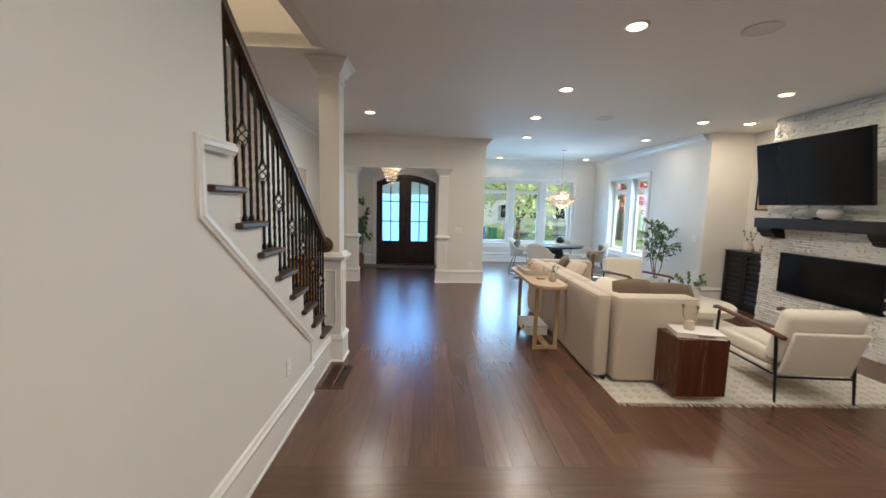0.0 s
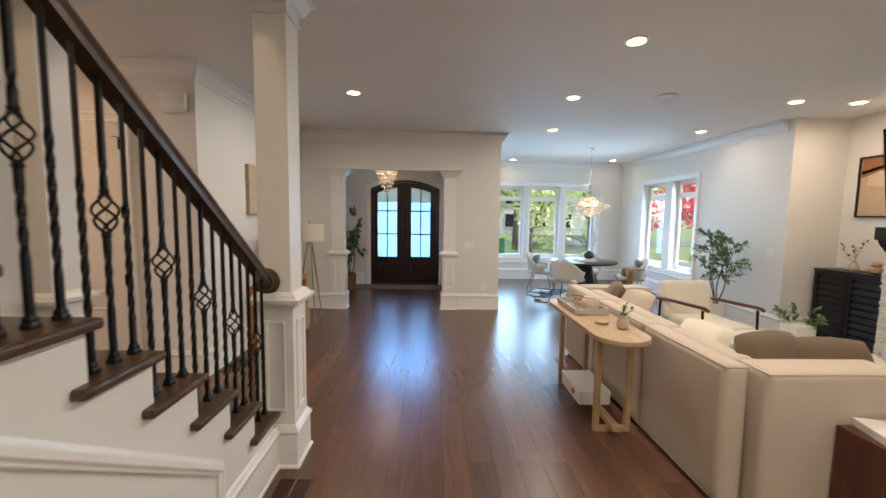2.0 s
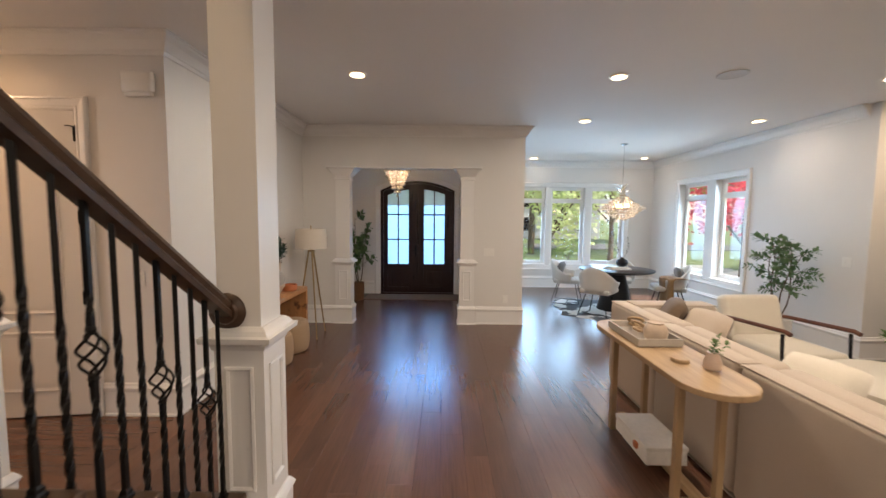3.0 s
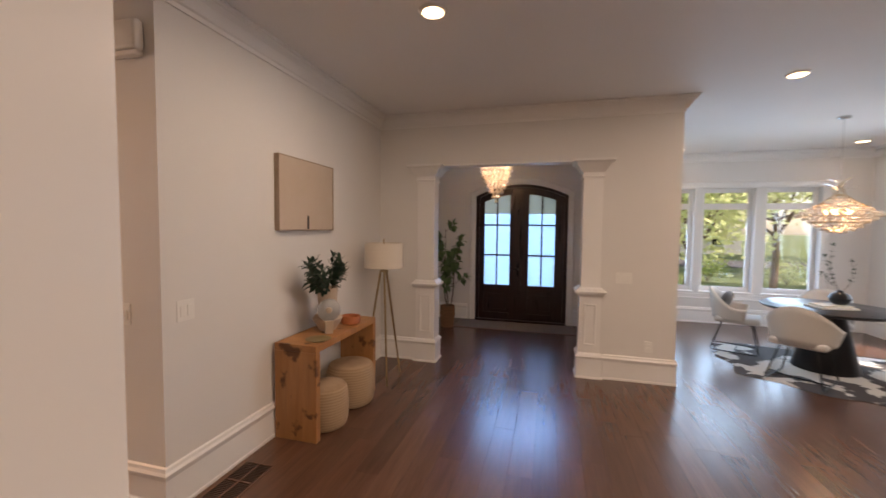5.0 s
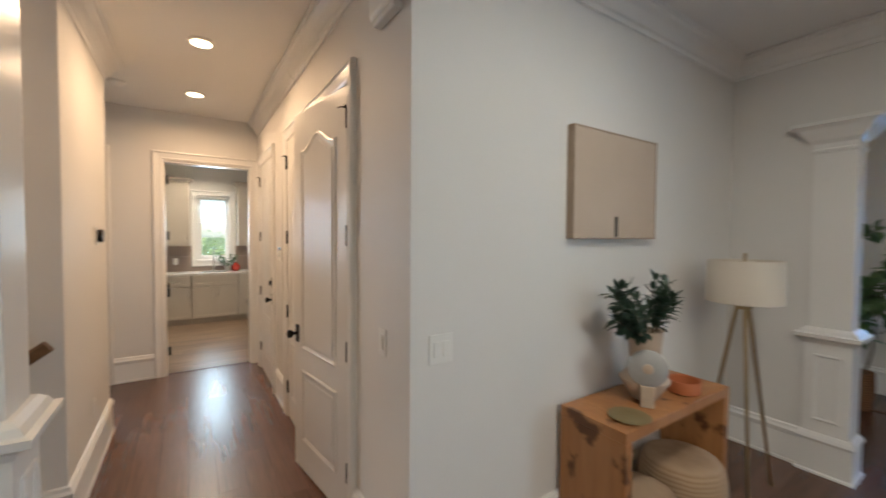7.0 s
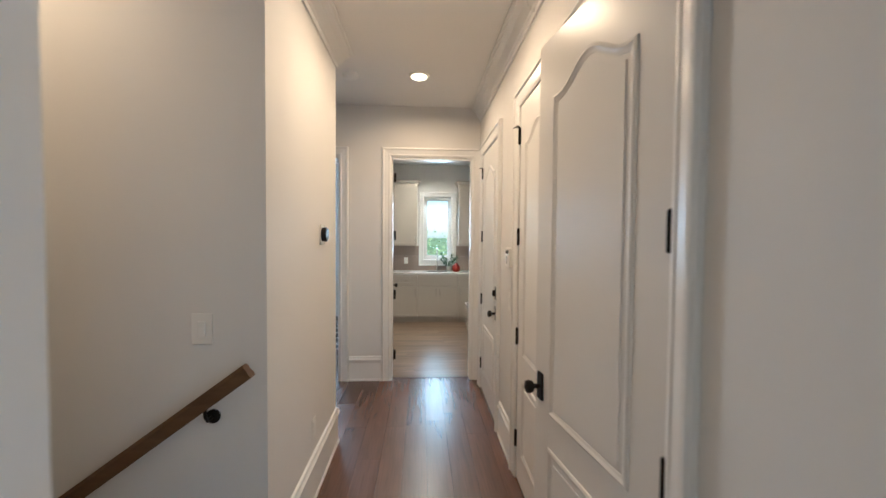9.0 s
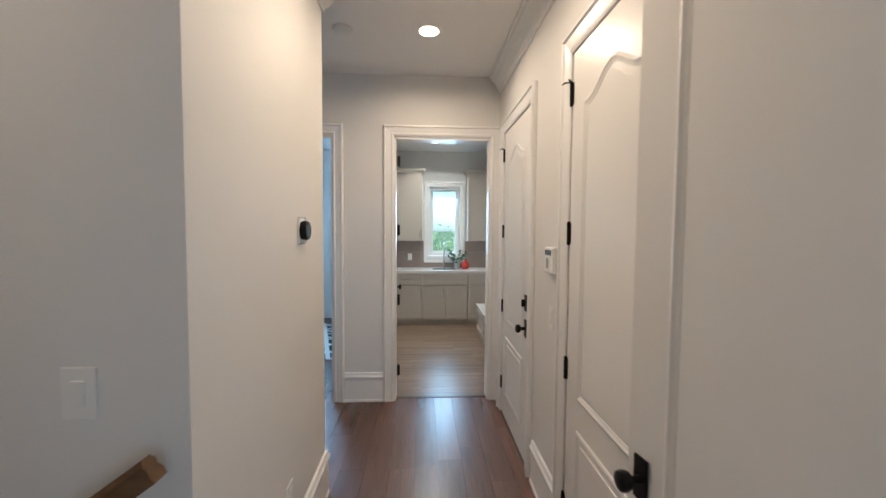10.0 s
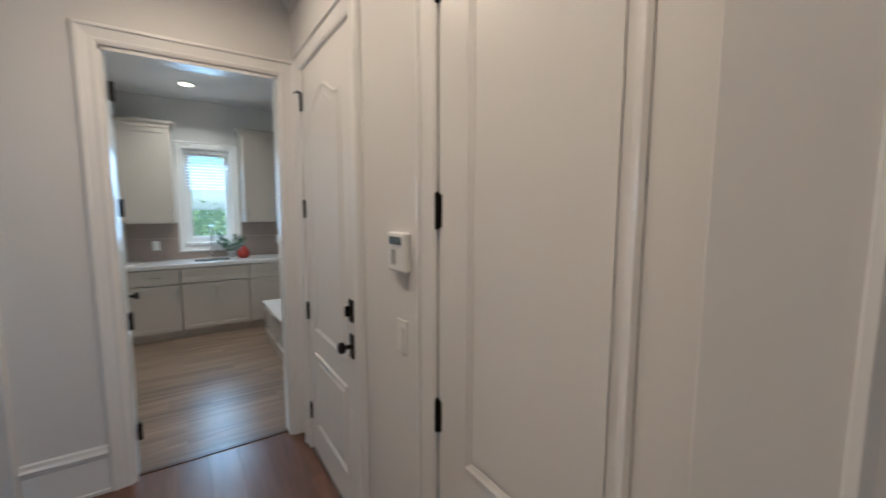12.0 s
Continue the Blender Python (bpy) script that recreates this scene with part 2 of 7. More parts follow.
def sweep(bm, profile, path, out, closed=False):
    """Carries a closed profile of (outward, upward) along a path. out: a vector normal to the path's plane is the
    upward axis of the profile; outward lies to the right of the way walked."""
    up = Vector(out).normalized()
    pts = [Vector(p) for p in path]
    n = len(pts)
    rings = []
    for i, p in enumerate(pts):
        a = pts[i - 1] if i or closed else None
        c = pts[(i + 1) % n] if i < n - 1 or closed else None
        d1 = (p - a).normalized() if a is not None else (c - p).normalized()
        d2 = (c - p).normalized() if c is not None else d1
        n1, n2 = d1.cross(up), d2.cross(up)
        mid = (n1 + n2).normalized()
        k = 1.0 / max(0.3, mid.dot(n1))
        rings.append([bm.verts.new(p + mid * (u * k) + up * v) for u, v in profile])
    m = len(profile)
    pairs = list(zip(rings, rings[1:])) + ([(rings[-1], rings[0])] if closed else [])
    for a, c in pairs:
        for j in range(m):
            bm.faces.new((a[j], a[(j + 1) % m], c[(j + 1) % m], c[j]))
    if not closed:
        bm.faces.new(reversed(rings[0]))
        bm.faces.new(rings[-1])
    return bm


def prism(bm, pts, d):
    """A flat polygon of 3D points pushed along d."""
    a = [bm.verts.new(p) for p in pts]
    b = [bm.verts.new(Vector(p) + Vector(d)) for p in pts]
    bm.faces.new(a)
    bm.faces.new(reversed(b))
    for i in range(len(a)):
        j = (i + 1) % len(a)
        bm.faces.new((a[j], a[i], b[i], b[j]))
    return bm


def link(name, bm, material, smooth=False, bev=0.0, seg=2):
    bmesh.ops.recalc_face_normals(bm, faces=bm.faces)
    me = bpy.data.meshes.new(name)
    bm.to_mesh(me)
    bm.free()
    me.materials.append(material)
    if smooth:
        for p in me.polygons:
            p.use_smooth = True
    ob = new(name, me)
    if smooth:
        sm = ob.modifiers.new("sharp", "EDGE_SPLIT")
        sm.split_angle = radians(40)
    if bev:
        md = ob.modifiers.new("bevel", "BEVEL")
        md.width, md.segments, md.limit_method = bev, seg, "ANGLE"
        if smooth:
            ob.modifiers.move(1, 0)
    return ob


def part(name, bm, material, parent, label="", smooth=False, bev=0.0, seg=2):
    ob = link(name, bm, material, smooth, bev, seg)
    ob.parent = parent
    return tagged(ob, label)


def thing(name, label, category, at=None, group="", kind=""):
    ob = new(name)
    ob.empty_display_size = 0.1
    if at is not None:
        ob.matrix_basis = at
    return tagged(ob, label, category, group, kind)


def setting(name, bm, material, label="", category="", smooth=False, bev=0.0):
    return tagged(link(name, bm, material, smooth, bev), label, category, "", "structure")


def wall(name, axis, c0, c1, a0, a1, z0, z1, holes=(), material=None, label="smooth off-white painted wall"):
    """A wall c0..c1 thick, from a0 to a1 along x (axis 'x') or y, with holes (b0, b1, low, high) through it."""
    bm = bmesh.new()

    def piece(p0, p1, q0, q1):
        if p1 - p0 > 1e-4 and q1 - q0 > 1e-4:
            if axis == "x":
                box(bm, p0, c0, q0, p1, c1, q1)
            else:
                box(bm, c0, p0, q0, c1, p1, q1)

    at = a0
    for b0, b1, low, high in sorted(holes):
        piece(at, b0, z0, z1)
        piece(b0, b1, z0, low)
        piece(b0, b1, high, z1)
        at = b1
    piece(at, a1, z0, z1)
    return setting(name, bm, material or WALL, label, "wall")


# ---- the shell ----
XL, YA, XR, YB = -2.34, 8.47, 4.75, 11.85   # picture wall, arch wall, window wall, dining back wall
YH, YT, XE = 5.57, 4.28, -6.38              # closet wall, thermostat wall, end of the hall
YD = 10.87                                  # front door wall
W2 = [(8.97, 9.7, 0.58, 2.38), (9.94, 10.8, 0.58, 2.38)]
W1 = [(1.42, 2.215, 0.56, 2.39), (2.335, 3.14, 0.56, 2.39), (3.29, 4.08, 0.56, 2.39)]

wall("wall_west_entry", "y", XL - 0.14, XL, YH, YD + 0.2, 0, C)
wall("wall_arch", "x", YA, YA + 0.16, XL, 1.02, 0, C, [(-1.63, 0.06, 0, 2.396)])
bm = bmesh.new()
ARC = [(-0.77 + 0.79 * k / 10, 2.22 + 0.2 * (1 - (k / 10) ** 2)) for k in range(-10, 11)]
prism(bm, [(x, YD, z) for x, z in [(XL, 0), (-1.56, 0)] + ARC + [(0.02, 0), (0.86, 0), (0.86, C), (XL, C)]], (0, 0.2, 0))
setting("wall_front_door", bm, WALL, "off-white wall with an arched double doorway", "wall")
wall("wall_foyer_east", "y", 0.3, 0.46, YA + 0.16, YD, 0, C)
wall("wall_dining_west", "y", 0.86, 1.02, YA + 0.16, YB + 0.2, 0, C)
wall("wall_dining_back", "x", YB, YB + 0.2, 1.02, XR + 0.2, 0, C, W1)
wall("wall_windows", "y", XR, XR + 0.2, 7.05, YB, 0, C, W2)
wall("wall_niche_side", "x", 7.05, 7.19, XR + 0.2, 5.65, 0, C, label="beige-lit painted niche wall")
wall("wall_niche_back", "y", 5.5, 5.65, -1.9, 7.05, 0, C)
wall("wall_south", "x", -2.05, -1.9, -2.7, 5.65, 0, C)
wall("wall_closets", "x", YH, YH + 0.13, XE, XL - 0.14, 0, C, [(-6.14, -5.3, 0, 2.44), (-4.6, -3.04, 0, 2.44)])
wall("wall_thermostat", "x", YT - 0.13, YT, -5.09, -3.76, 0, C)
wall("wall_alcove_side", "y", -5.09, -4.96, 1.2, YT - 0.13, 0, C)
wall("wall_hall_end", "y", XE - 0.13, XE, 1.2, 6.6, 0, C, [(3.2, 4.04, 0, 2.44), (4.6, 5.485, 0, 2.44)])
wall("wall_basement_stair", "y", -3.89, -3.76, 0.4, YT - 0.13, -2.7, C)
wall("wall_stair_far", "y", -2.79, -2.56, -1.9, 4.16, -2.7, 5.6)
wall("wall_basement_end", "x", 0.4, 0.53, -3.76, -2.79, -2.7, C)
wall("wall_alcove_end", "x", 1.07, 1.2, -6.38, -3.89, 0, C)
# laundry and office
wall("wall_laundry_back", "y", -10.0, -9.84, 4.1, 6.4, 0, C, [(4.98, 5.52, 1.125, 2.366)])
wall("wall_laundry_right", "x", 6.4, 6.55, -10.0, XE - 0.13, 0, C)
wall("wall_laundry_left", "x", 4.2, 4.32, -9.84, XE - 0.13, 0, C)
wall("wall_office_back", "y", -10.0, -9.84, 0.4, 4.1, 0, C, [(1.95, 2.84, 1.13, 2.45)])
wall("wall_office_left", "x", 0.4, 0.55, -9.84, XE - 0.13, 0, C)
wall("wall_closet_inside", "x", 6.35, 6.45, XE, XL - 0.14, 0, C)

# wall beside and beneath the stair: proud of the stair's skirt, with a stepped edge
bm = bmesh.new()
prism(bm, [(-1.07, y, z) for y, z in [(-1.9, 0), (3.49, 0), (3.49, 0.485), (1.967, 1.585), (1.967, 1.889), (2.21, 1.889), (2.21, C), (-1.9, C)]], (-0.12, 0, 0))
setting("wall_stair_near", bm, WALL, "off-white wall that encloses the stair, cut to its slope", "wall")
bm = bmesh.new()
sweep(bm, [(-0.03, 0.0), (0.03, 0.0), (0.03, 0.008), (0.018, 0.014), (0.01, 0.022), (-0.01, 0.024), (-0.02, 0.016), (-0.03, 0.014)],
      [(-1.07, 3.478, 0.3), (-1.07, 3.478, 0.478), (-1.07, 1.98, 1.565), (-1.07, 1.98, 1.876), (-1.07, 2.28, 1.876)], (1, 0, 0))
setting("trim_stair_panel", bm, TRIM, "white moulding along the stair's slope", "moulding")
bm = bmesh.new()
box(bm, -1.15, 1.95, 1.5, -1.096, 2.31, 1.886)
setting("wall_stair_panel", bm, WALL, "small recessed white panel beside the stair", "wall")
# upper stairwell
bm = bmesh.new()
box(bm, -1.18, -1.9, C + 0.02, -1.06, 3.98, 5.6)
setting("wall_stairwell_near", bm, WALL, "upper stairwell wall", "wall")
bm = bmesh.new()
box(bm, -2.56, 3.98, C + 0.02, -1.06, 4.1, 5.6)
setting("wall_stairwell_end", bm, WALL, "upper stairwell wall above the ceiling edge", "wall")
bm = bmesh.new()
box(bm, -2.56, -2.05, C, -1.18, -1.9, 5.6)
setting("wall_stairwell_back", bm, WALL, "upper stairwell wall", "wall")
bm = bmesh.new()
box(bm, -2.79, -2.05, 5.6, -1.06, 4.1, 5.7)
setting("ceiling_stairwell", bm, CEIL, "white upper stairwell ceiling", "ceiling")
# unseen warm lamp, added for a light presumed to be upstairs
lamp(-1.85, 2.2, 5.5, 20.0, 0.3, (1.0, 0.72, 0.45))

# ceiling with the stairwell's opening
bm = bmesh.new()
box(bm, -1.06, -2.05, C, 5.65, 8.55, C + 0.12)
box(bm, 1.02 - 0.16, 8.55, C, 5.65, 12.05, C + 0.12)
box(bm, XL - 0.14, 8.55, C, 0.86, 11.07, C + 0.12)
box(bm, -2.56, 3.98, C, -1.06, 8.55, C + 0.12)
box(bm, -10.0, 0.4, C, -2.56, 6.55, C + 0.12)
box(bm, -2.56, -2.05, C + 2.59, -2.55, -2.0, C + 2.6)
setting("ceiling", bm, CEIL, "flat white painted ceiling with recessed lights", "ceiling")

# floors
bm = bmesh.new()
box(bm, -2.79, -2.05, -0.2, 5.65, 12.05, -0.008)
box(bm, -6.5, 4.15, -0.2, -2.79, 6.4, -0.008)
box(bm, -6.5, 1.2, -0.2, -3.89, 4.15, -0.008)
box(bm, -10.0, 0.4, -0.2, -6.5, 4.2, -0.008)
floor = setting("floor", bm, FLOORW, "glossy brown oak plank floor", "floor")
bm = bmesh.new()
box(bm, -10.0, 4.2, -0.2, -6.44, 6.55, -0.008)
floor_laundry = setting("floor_laundry", bm, FLOORT, "wood-look plank tile laundry floor", "floor")
bm = bmesh.new()
box(bm, -6.46, 4.6, -0.006, -6.43, 5.485, 0.005)
setting("trim_threshold", bm, TREAD, "dark wooden threshold strip", "threshold")

# baseboards: tall, with a moulded cap and a shoe at the floor
BASE = [(0, 0), (0.022, 0), (0.022, 0.018), (0.016, 0.024), (0.014, 0.2), (0.02, 0.215), (0.026, 0.235), (0.016, 0.25), (0.012, 0.268), (0, 0.275)]
CROWN = [(0, 0), (0, -0.15), (0.012, -0.15), (0.016, -0.125), (0.03, -0.115), (0.06, -0.06), (0.09, -0.035), (0.094, -0.02), (0.11, -0.015), (0.11, 0)]


def baseboard(pts, name="baseboard"):
    bm = bmesh.new()
    sweep(bm, BASE, [(x, y, 0.0) for x, y in pts], (0, 0, 1))
    return setting(name, bm, TRIM, "tall white moulded baseboard", "baseboard")


def crown(pts, z=C):
    bm = bmesh.new()
    sweep(bm, CROWN, [(x, y, z - 0.002) for x, y in pts], (0, 0, 1))
    return setting("trim_crown", bm, TRIM, "white crown moulding at the ceiling", "crown moulding")


baseboard([(-2.93, YH), (XL, YH), (XL, YA), (-1.88, YA)])
baseboard([(0.31, YA), (1.02, YA), (1.02, YB), (XR, YB), (XR, 7.05), (5.5, 7.05), (5.5, 5.2)])
baseboard([(-1.7, YD), (XL, YD), (XL, YA + 0.16)][::-1])
baseboard([(0.13, YD), (0.3, YD), (0.3, YA + 0.16)])
baseboard([(-1.07, -1.88), (-1.07, 3.49)])
baseboard([(-1.1, 3.49), (-1.1, 4.2)])
baseboard([(-3.76, 3.4), (-3.76, YT), (-5.09, YT), (-5.09, 1.25)])
baseboard([(XE, 4.145), (XE, 4.497)])
baseboard([(-5.16, YH), (-4.71, YH)])
crown([(XE + 0.01, YH), (XL, YH), (XL, YA), (1.02, YA), (1.02, YB), (XR, YB), (XR, 7.16)])
crown([(-3.76, 3.9), (-3.76, YT), (-5.09, YT), (-5.09, 1.3)])

# ---- joinery ----
CASE = [(0, 0), (0.1, 0), (0.1, 0.02), (0.094, 0.032), (0.082, 0.034), (0.075, 0.024), (0.03, 0.018), (0.022, 0.022), (0.012, 0.02), (0, 0.014)]


def casing(parent, n, p0, p1, low, high, bottom=False):
    """Moulded casing on the face with normal n round the opening from p0 to p1 (points at floor level)."""
    n, p0, p1 = Vector(n), Vector(p0), Vector(p1)
    t = Vector((0, 0, 1)).cross(n)
    if p0.dot(t) > p1.dot(t):
        p0, p1 = p1, p0
    up = Vector((0, 0, 1))
    bm = bmesh.new()
    pts = [p1 + up * low, p1 + up * high, p0 + up * high, p0 + up * low]
    sweep(bm, CASE, pts, n, closed=bottom)
    return part("casing", bm, TRIM, parent, "white moulded casing")


def knob(parent, x, y, z, facing=-1, lock=False):
    """A round knob on a plate, on a door face in the door's own frame."""
    bm = bmesh.new()
    box(bm, x - 0.026, y, z - 0.06, x + 0.026, y + facing * 0.008, z + 0.06, 0.003)
    k = part("handle_plate", bm, BLACKM, parent, "black rectangular knob plate")
    bm = bmesh.new()
    lathe(bm, [(0.011, 0), (0.011, 0.03), (0.024, 0.036), (0.029, 0.05), (0.026, 0.062), (0.012, 0.068)], (x, y + facing * 0.006, z), 16, Matrix.Rotation(radians(90 if facing < 0 else -90), 4, "X"))
    part("door_knob", bm, BLACKM, parent, "round black door knob", True)
    if lock:
        bm = bmesh.new()
        box(bm, x - 0.026, y, z + 0.12, x + 0.026, y + facing * 0.01, z + 0.23, 0.004)
        box(bm, x - 0.006, y + facing * 0.01, z + 0.15, x + 0.006, y + facing * 0.035, z + 0.2, 0.003)
        part("deadbolt", bm, BLACKM, parent, "black deadbolt plate with thumb turn")
    return k


def hinge(parent, x, y, z, stop=False):
    bm = bmesh.new()
    lathe(bm, [(0.004, -0.056), (0.0085, -0.052), (0.0085, 0.052), (0.004, 0.058)], (x, y - 0.006, z), 10)
    box(bm, x - 0.016, y - 0.003, z - 0.05, x + 0.016, y + 0.003, z + 0.05)
    if stop:
        tube(bm, [(x, y - 0.006, z + 0.055), (x - 0.02, y - 0.03, z + 0.06), (x - 0.045, y - 0.035, z + 0.06)], 0.004, 6)
        tube(bm, [(x, y - 0.006, z + 0.055), (x + 0.02, y - 0.03, z + 0.06)], 0.004, 6)
    return part("hinge", bm, BLACKM, parent, "black door hinge")


def panel_ring(bm, x0, x1, z0, z1, arch, y):
    """Moulding and raised field of a door panel whose head may sweep up in a curve."""
    pts = [(x1, z0), (x1, z1)]
    if arch:
        pts += [(x1 + (x0 - x1) * k / 12, z1 + arch * (0.5 - 0.5 * math.cos(math.tau * min(1, max(0, (k / 12 - 0.08) / 0.84))))) for k in range(1, 12)]
    pts += [(x0, z1), (x0, z0)]
    sweep(bm, [(-0.026, -0.002), (0.006, -0.002), (0.004, 0.005), (-0.006, 0.009), (-0.016, 0.004), (-0.026, 0.0015)], [(x, y, z) for x, z in pts], (0, -1, 0), closed=True)
    cx, cz = (x0 + x1) / 2, (z0 + z1) / 2
    ins = [(cx + (x - cx) * (1 - 0.09 / (x1 - x0)), y - 0.005, cz + (z - cz) * (1 - 0.09 / (z1 - z0))) for x, z in pts]
    prism(bm, ins, (0, 0.006, 0))


def panel_door(name, label, at, w, h, hinge_side="left", knob_face=True, lock=False, group="", stops=True, hinges=4):
    """A two-panel door; its hinge edge stands at the origin, the face looks to -y, the leaf runs to +x."""
    d = thing(name, label, "door", at, group, "structure")
    bm = bmesh.new()
    box(bm, 0.002, 0, 0.012, w - 0.002, 0.042, h, 0.002)
    part("leaf", bm, DOORP, d)
    sx = 0.145
    for nm, z0, z1, arch in (("upper_panel", 0.85, h - 0.26, 0.085), ("lower_panel", 0.22, 0.7, 0.0)):
        bm = bmesh.new()
        panel_ring(bm, sx, w - sx, z0, z1, arch, 0.0)
        part(nm, bm, DOORP, d)
    left = hinge_side == "left"
    if knob_face:
        knob(d, w - 0.055 if left else 0.06, 0.0, 0.94, -1, lock)
    for i, z in enumerate(((0.27, 0.945, 1.595, 2.245) if left else (0.29, 0.97, 1.612, 2.25))[4 - hinges:]):
        hinge(d, 0.0 if left else w, 0.0, z, stops and z > 2.2)
    return d


# closet pair, garage door, laundry door
c = thing("trim_closet_casing", "white moulded closet door casing", "door casing", None, "", "structure")
casing(c, (0, -1, 0), (-4.6, YH, 0), (-3.04, YH, 0), 0, 2.435)
c = thing("trim_garage_casing", "white moulded door casing", "door casing", None, "", "structure")
casing(c, (0, -1, 0), (-6.14, YH, 0), (-5.3, YH, 0), 0, 2.435)
c = thing("trim_laundry_casing", "white moulded laundry doorway casing", "door casing", None, "", "structure")
casing(c, (1, 0, 0), (XE, 4.6, 0), (XE, 5.485, 0), 0, 2.45)
c = thing("trim_office_casing", "white moulded office doorway casing", "door casing", None, "", "structure")
casing(c, (1, 0, 0), (XE, 3.2, 0), (XE, 4.04, 0), 0, 2.45)
bm = bmesh.new()
for y0, y1 in ((3.2, 4.04), (4.6, 5.485)):
    box(bm, XE - 0.131, y0 - 0.002, 0, XE + 0.002, y0 + 0.014, 2.44)
    box(bm, XE - 0.131, y1 - 0.014, 0, XE + 0.002, y1 + 0.002, 2.44)
    box(bm, XE - 0.131, y0, 2.427, XE + 0.002, y1, 2.442)
setting("trim_hall_jambs", bm, TRIM, "white door jambs at the hall's end", "door jamb")
panel_door("door_closet", "white two-panel closet door with curved top panel, closed", pose(-4.595, YH - 0.008, 0), 0.776, 2.43, "left", False, group="closet doors")
dr = panel_door("door_closet", "white two-panel closet door with black knob, slightly ajar", pose(-3.045, YH - 0.008, 0, 0, 0, 8.2) @ pose(-0.785, 0, 0), 0.785, 2.43, "right", True, group="closet doors")
panel_door("door_garage", "white two-panel door with black knob and deadbolt, closed", pose(-6.135, YH - 0.004, 0), 0.83, 2.43, "left", True, True)
bm = bmesh.new()
box(bm, -6.13, YH - 0.012, 0.0, -5.31, YH + 0.12, 0.014)
setting("trim_garage_threshold", bm, TREAD, "dark threshold under the garage door", "threshold")
ld = panel_door("door_laundry", "white two-panel laundry door standing open against the wall", pose(XE - 0.11, 4.6, 0, 0, 0, 184.0), 0.86, 2.42, "left", False, stops=False, hinges=1)
for z in (0.26, 0.94, 1.6, 2.24):
    bm = bmesh.new()
    box(bm, 0.0, -0.001, z - 0.05, 0.003, 0.04, z + 0.05)
    box(bm, -0.035, -0.045, z - 0.05, 0.0, -0.02, z + 0.05)
    part("hinge", bm, BLACKM, ld, "black door hinge")
knob(ld, 0.8, 0.0, 0.94, -1)
# office door swung into the office: its hinges show at the jamb
bm = bmesh.new()
for z in (0.26, 0.94, 1.6, 2.24):
    box(bm, XE - 0.1, 4.022, z - 0.05, XE - 0.07, 4.03, z + 0.05)
setting("trim_office_hinges", bm, BLACKM, "black hinges on the office door jamb", "hinge")

# front double door with arched head
fd = thing("front_door", "dark mahogany arched double front door with frosted glass", "door", None, "", "structure")
bm = bmesh.new()


def arc_z(x, low=2.22, rise=0.2, half=0.79):
    return low + rise * (1 - ((x + 0.77) / half) ** 2)


inner = [(-1.5, 0)] + [(-0.77 + 0.73 * k / 12, arc_z(-0.77 + 0.73 * k / 12) - 0.05) for k in range(-12, 13)] + [(-0.04, 0)]
outer = [(-1.56, 0)] + [(-0.77 + 0.79 * k / 12, arc_z(-0.77 + 0.79 * k / 12)) for k in range(-12, 13)] + [(0.02, 0)]
prism(bm, [(x, YD + 0.02, z) for x, z in outer + inner[::-1]], (0, 0.13, 0))
part("door_frame", bm, DOORD, fd, "dark wooden arched frame")
bm = bmesh.new()
box(bm, -0.795, YD + 0.042, 0.02, -0.745, YD + 0.0495, arc_z(-0.77) - 0.052, 0.002)
part("astragal", bm, DOORD, fd, "dark wooden meeting strip")
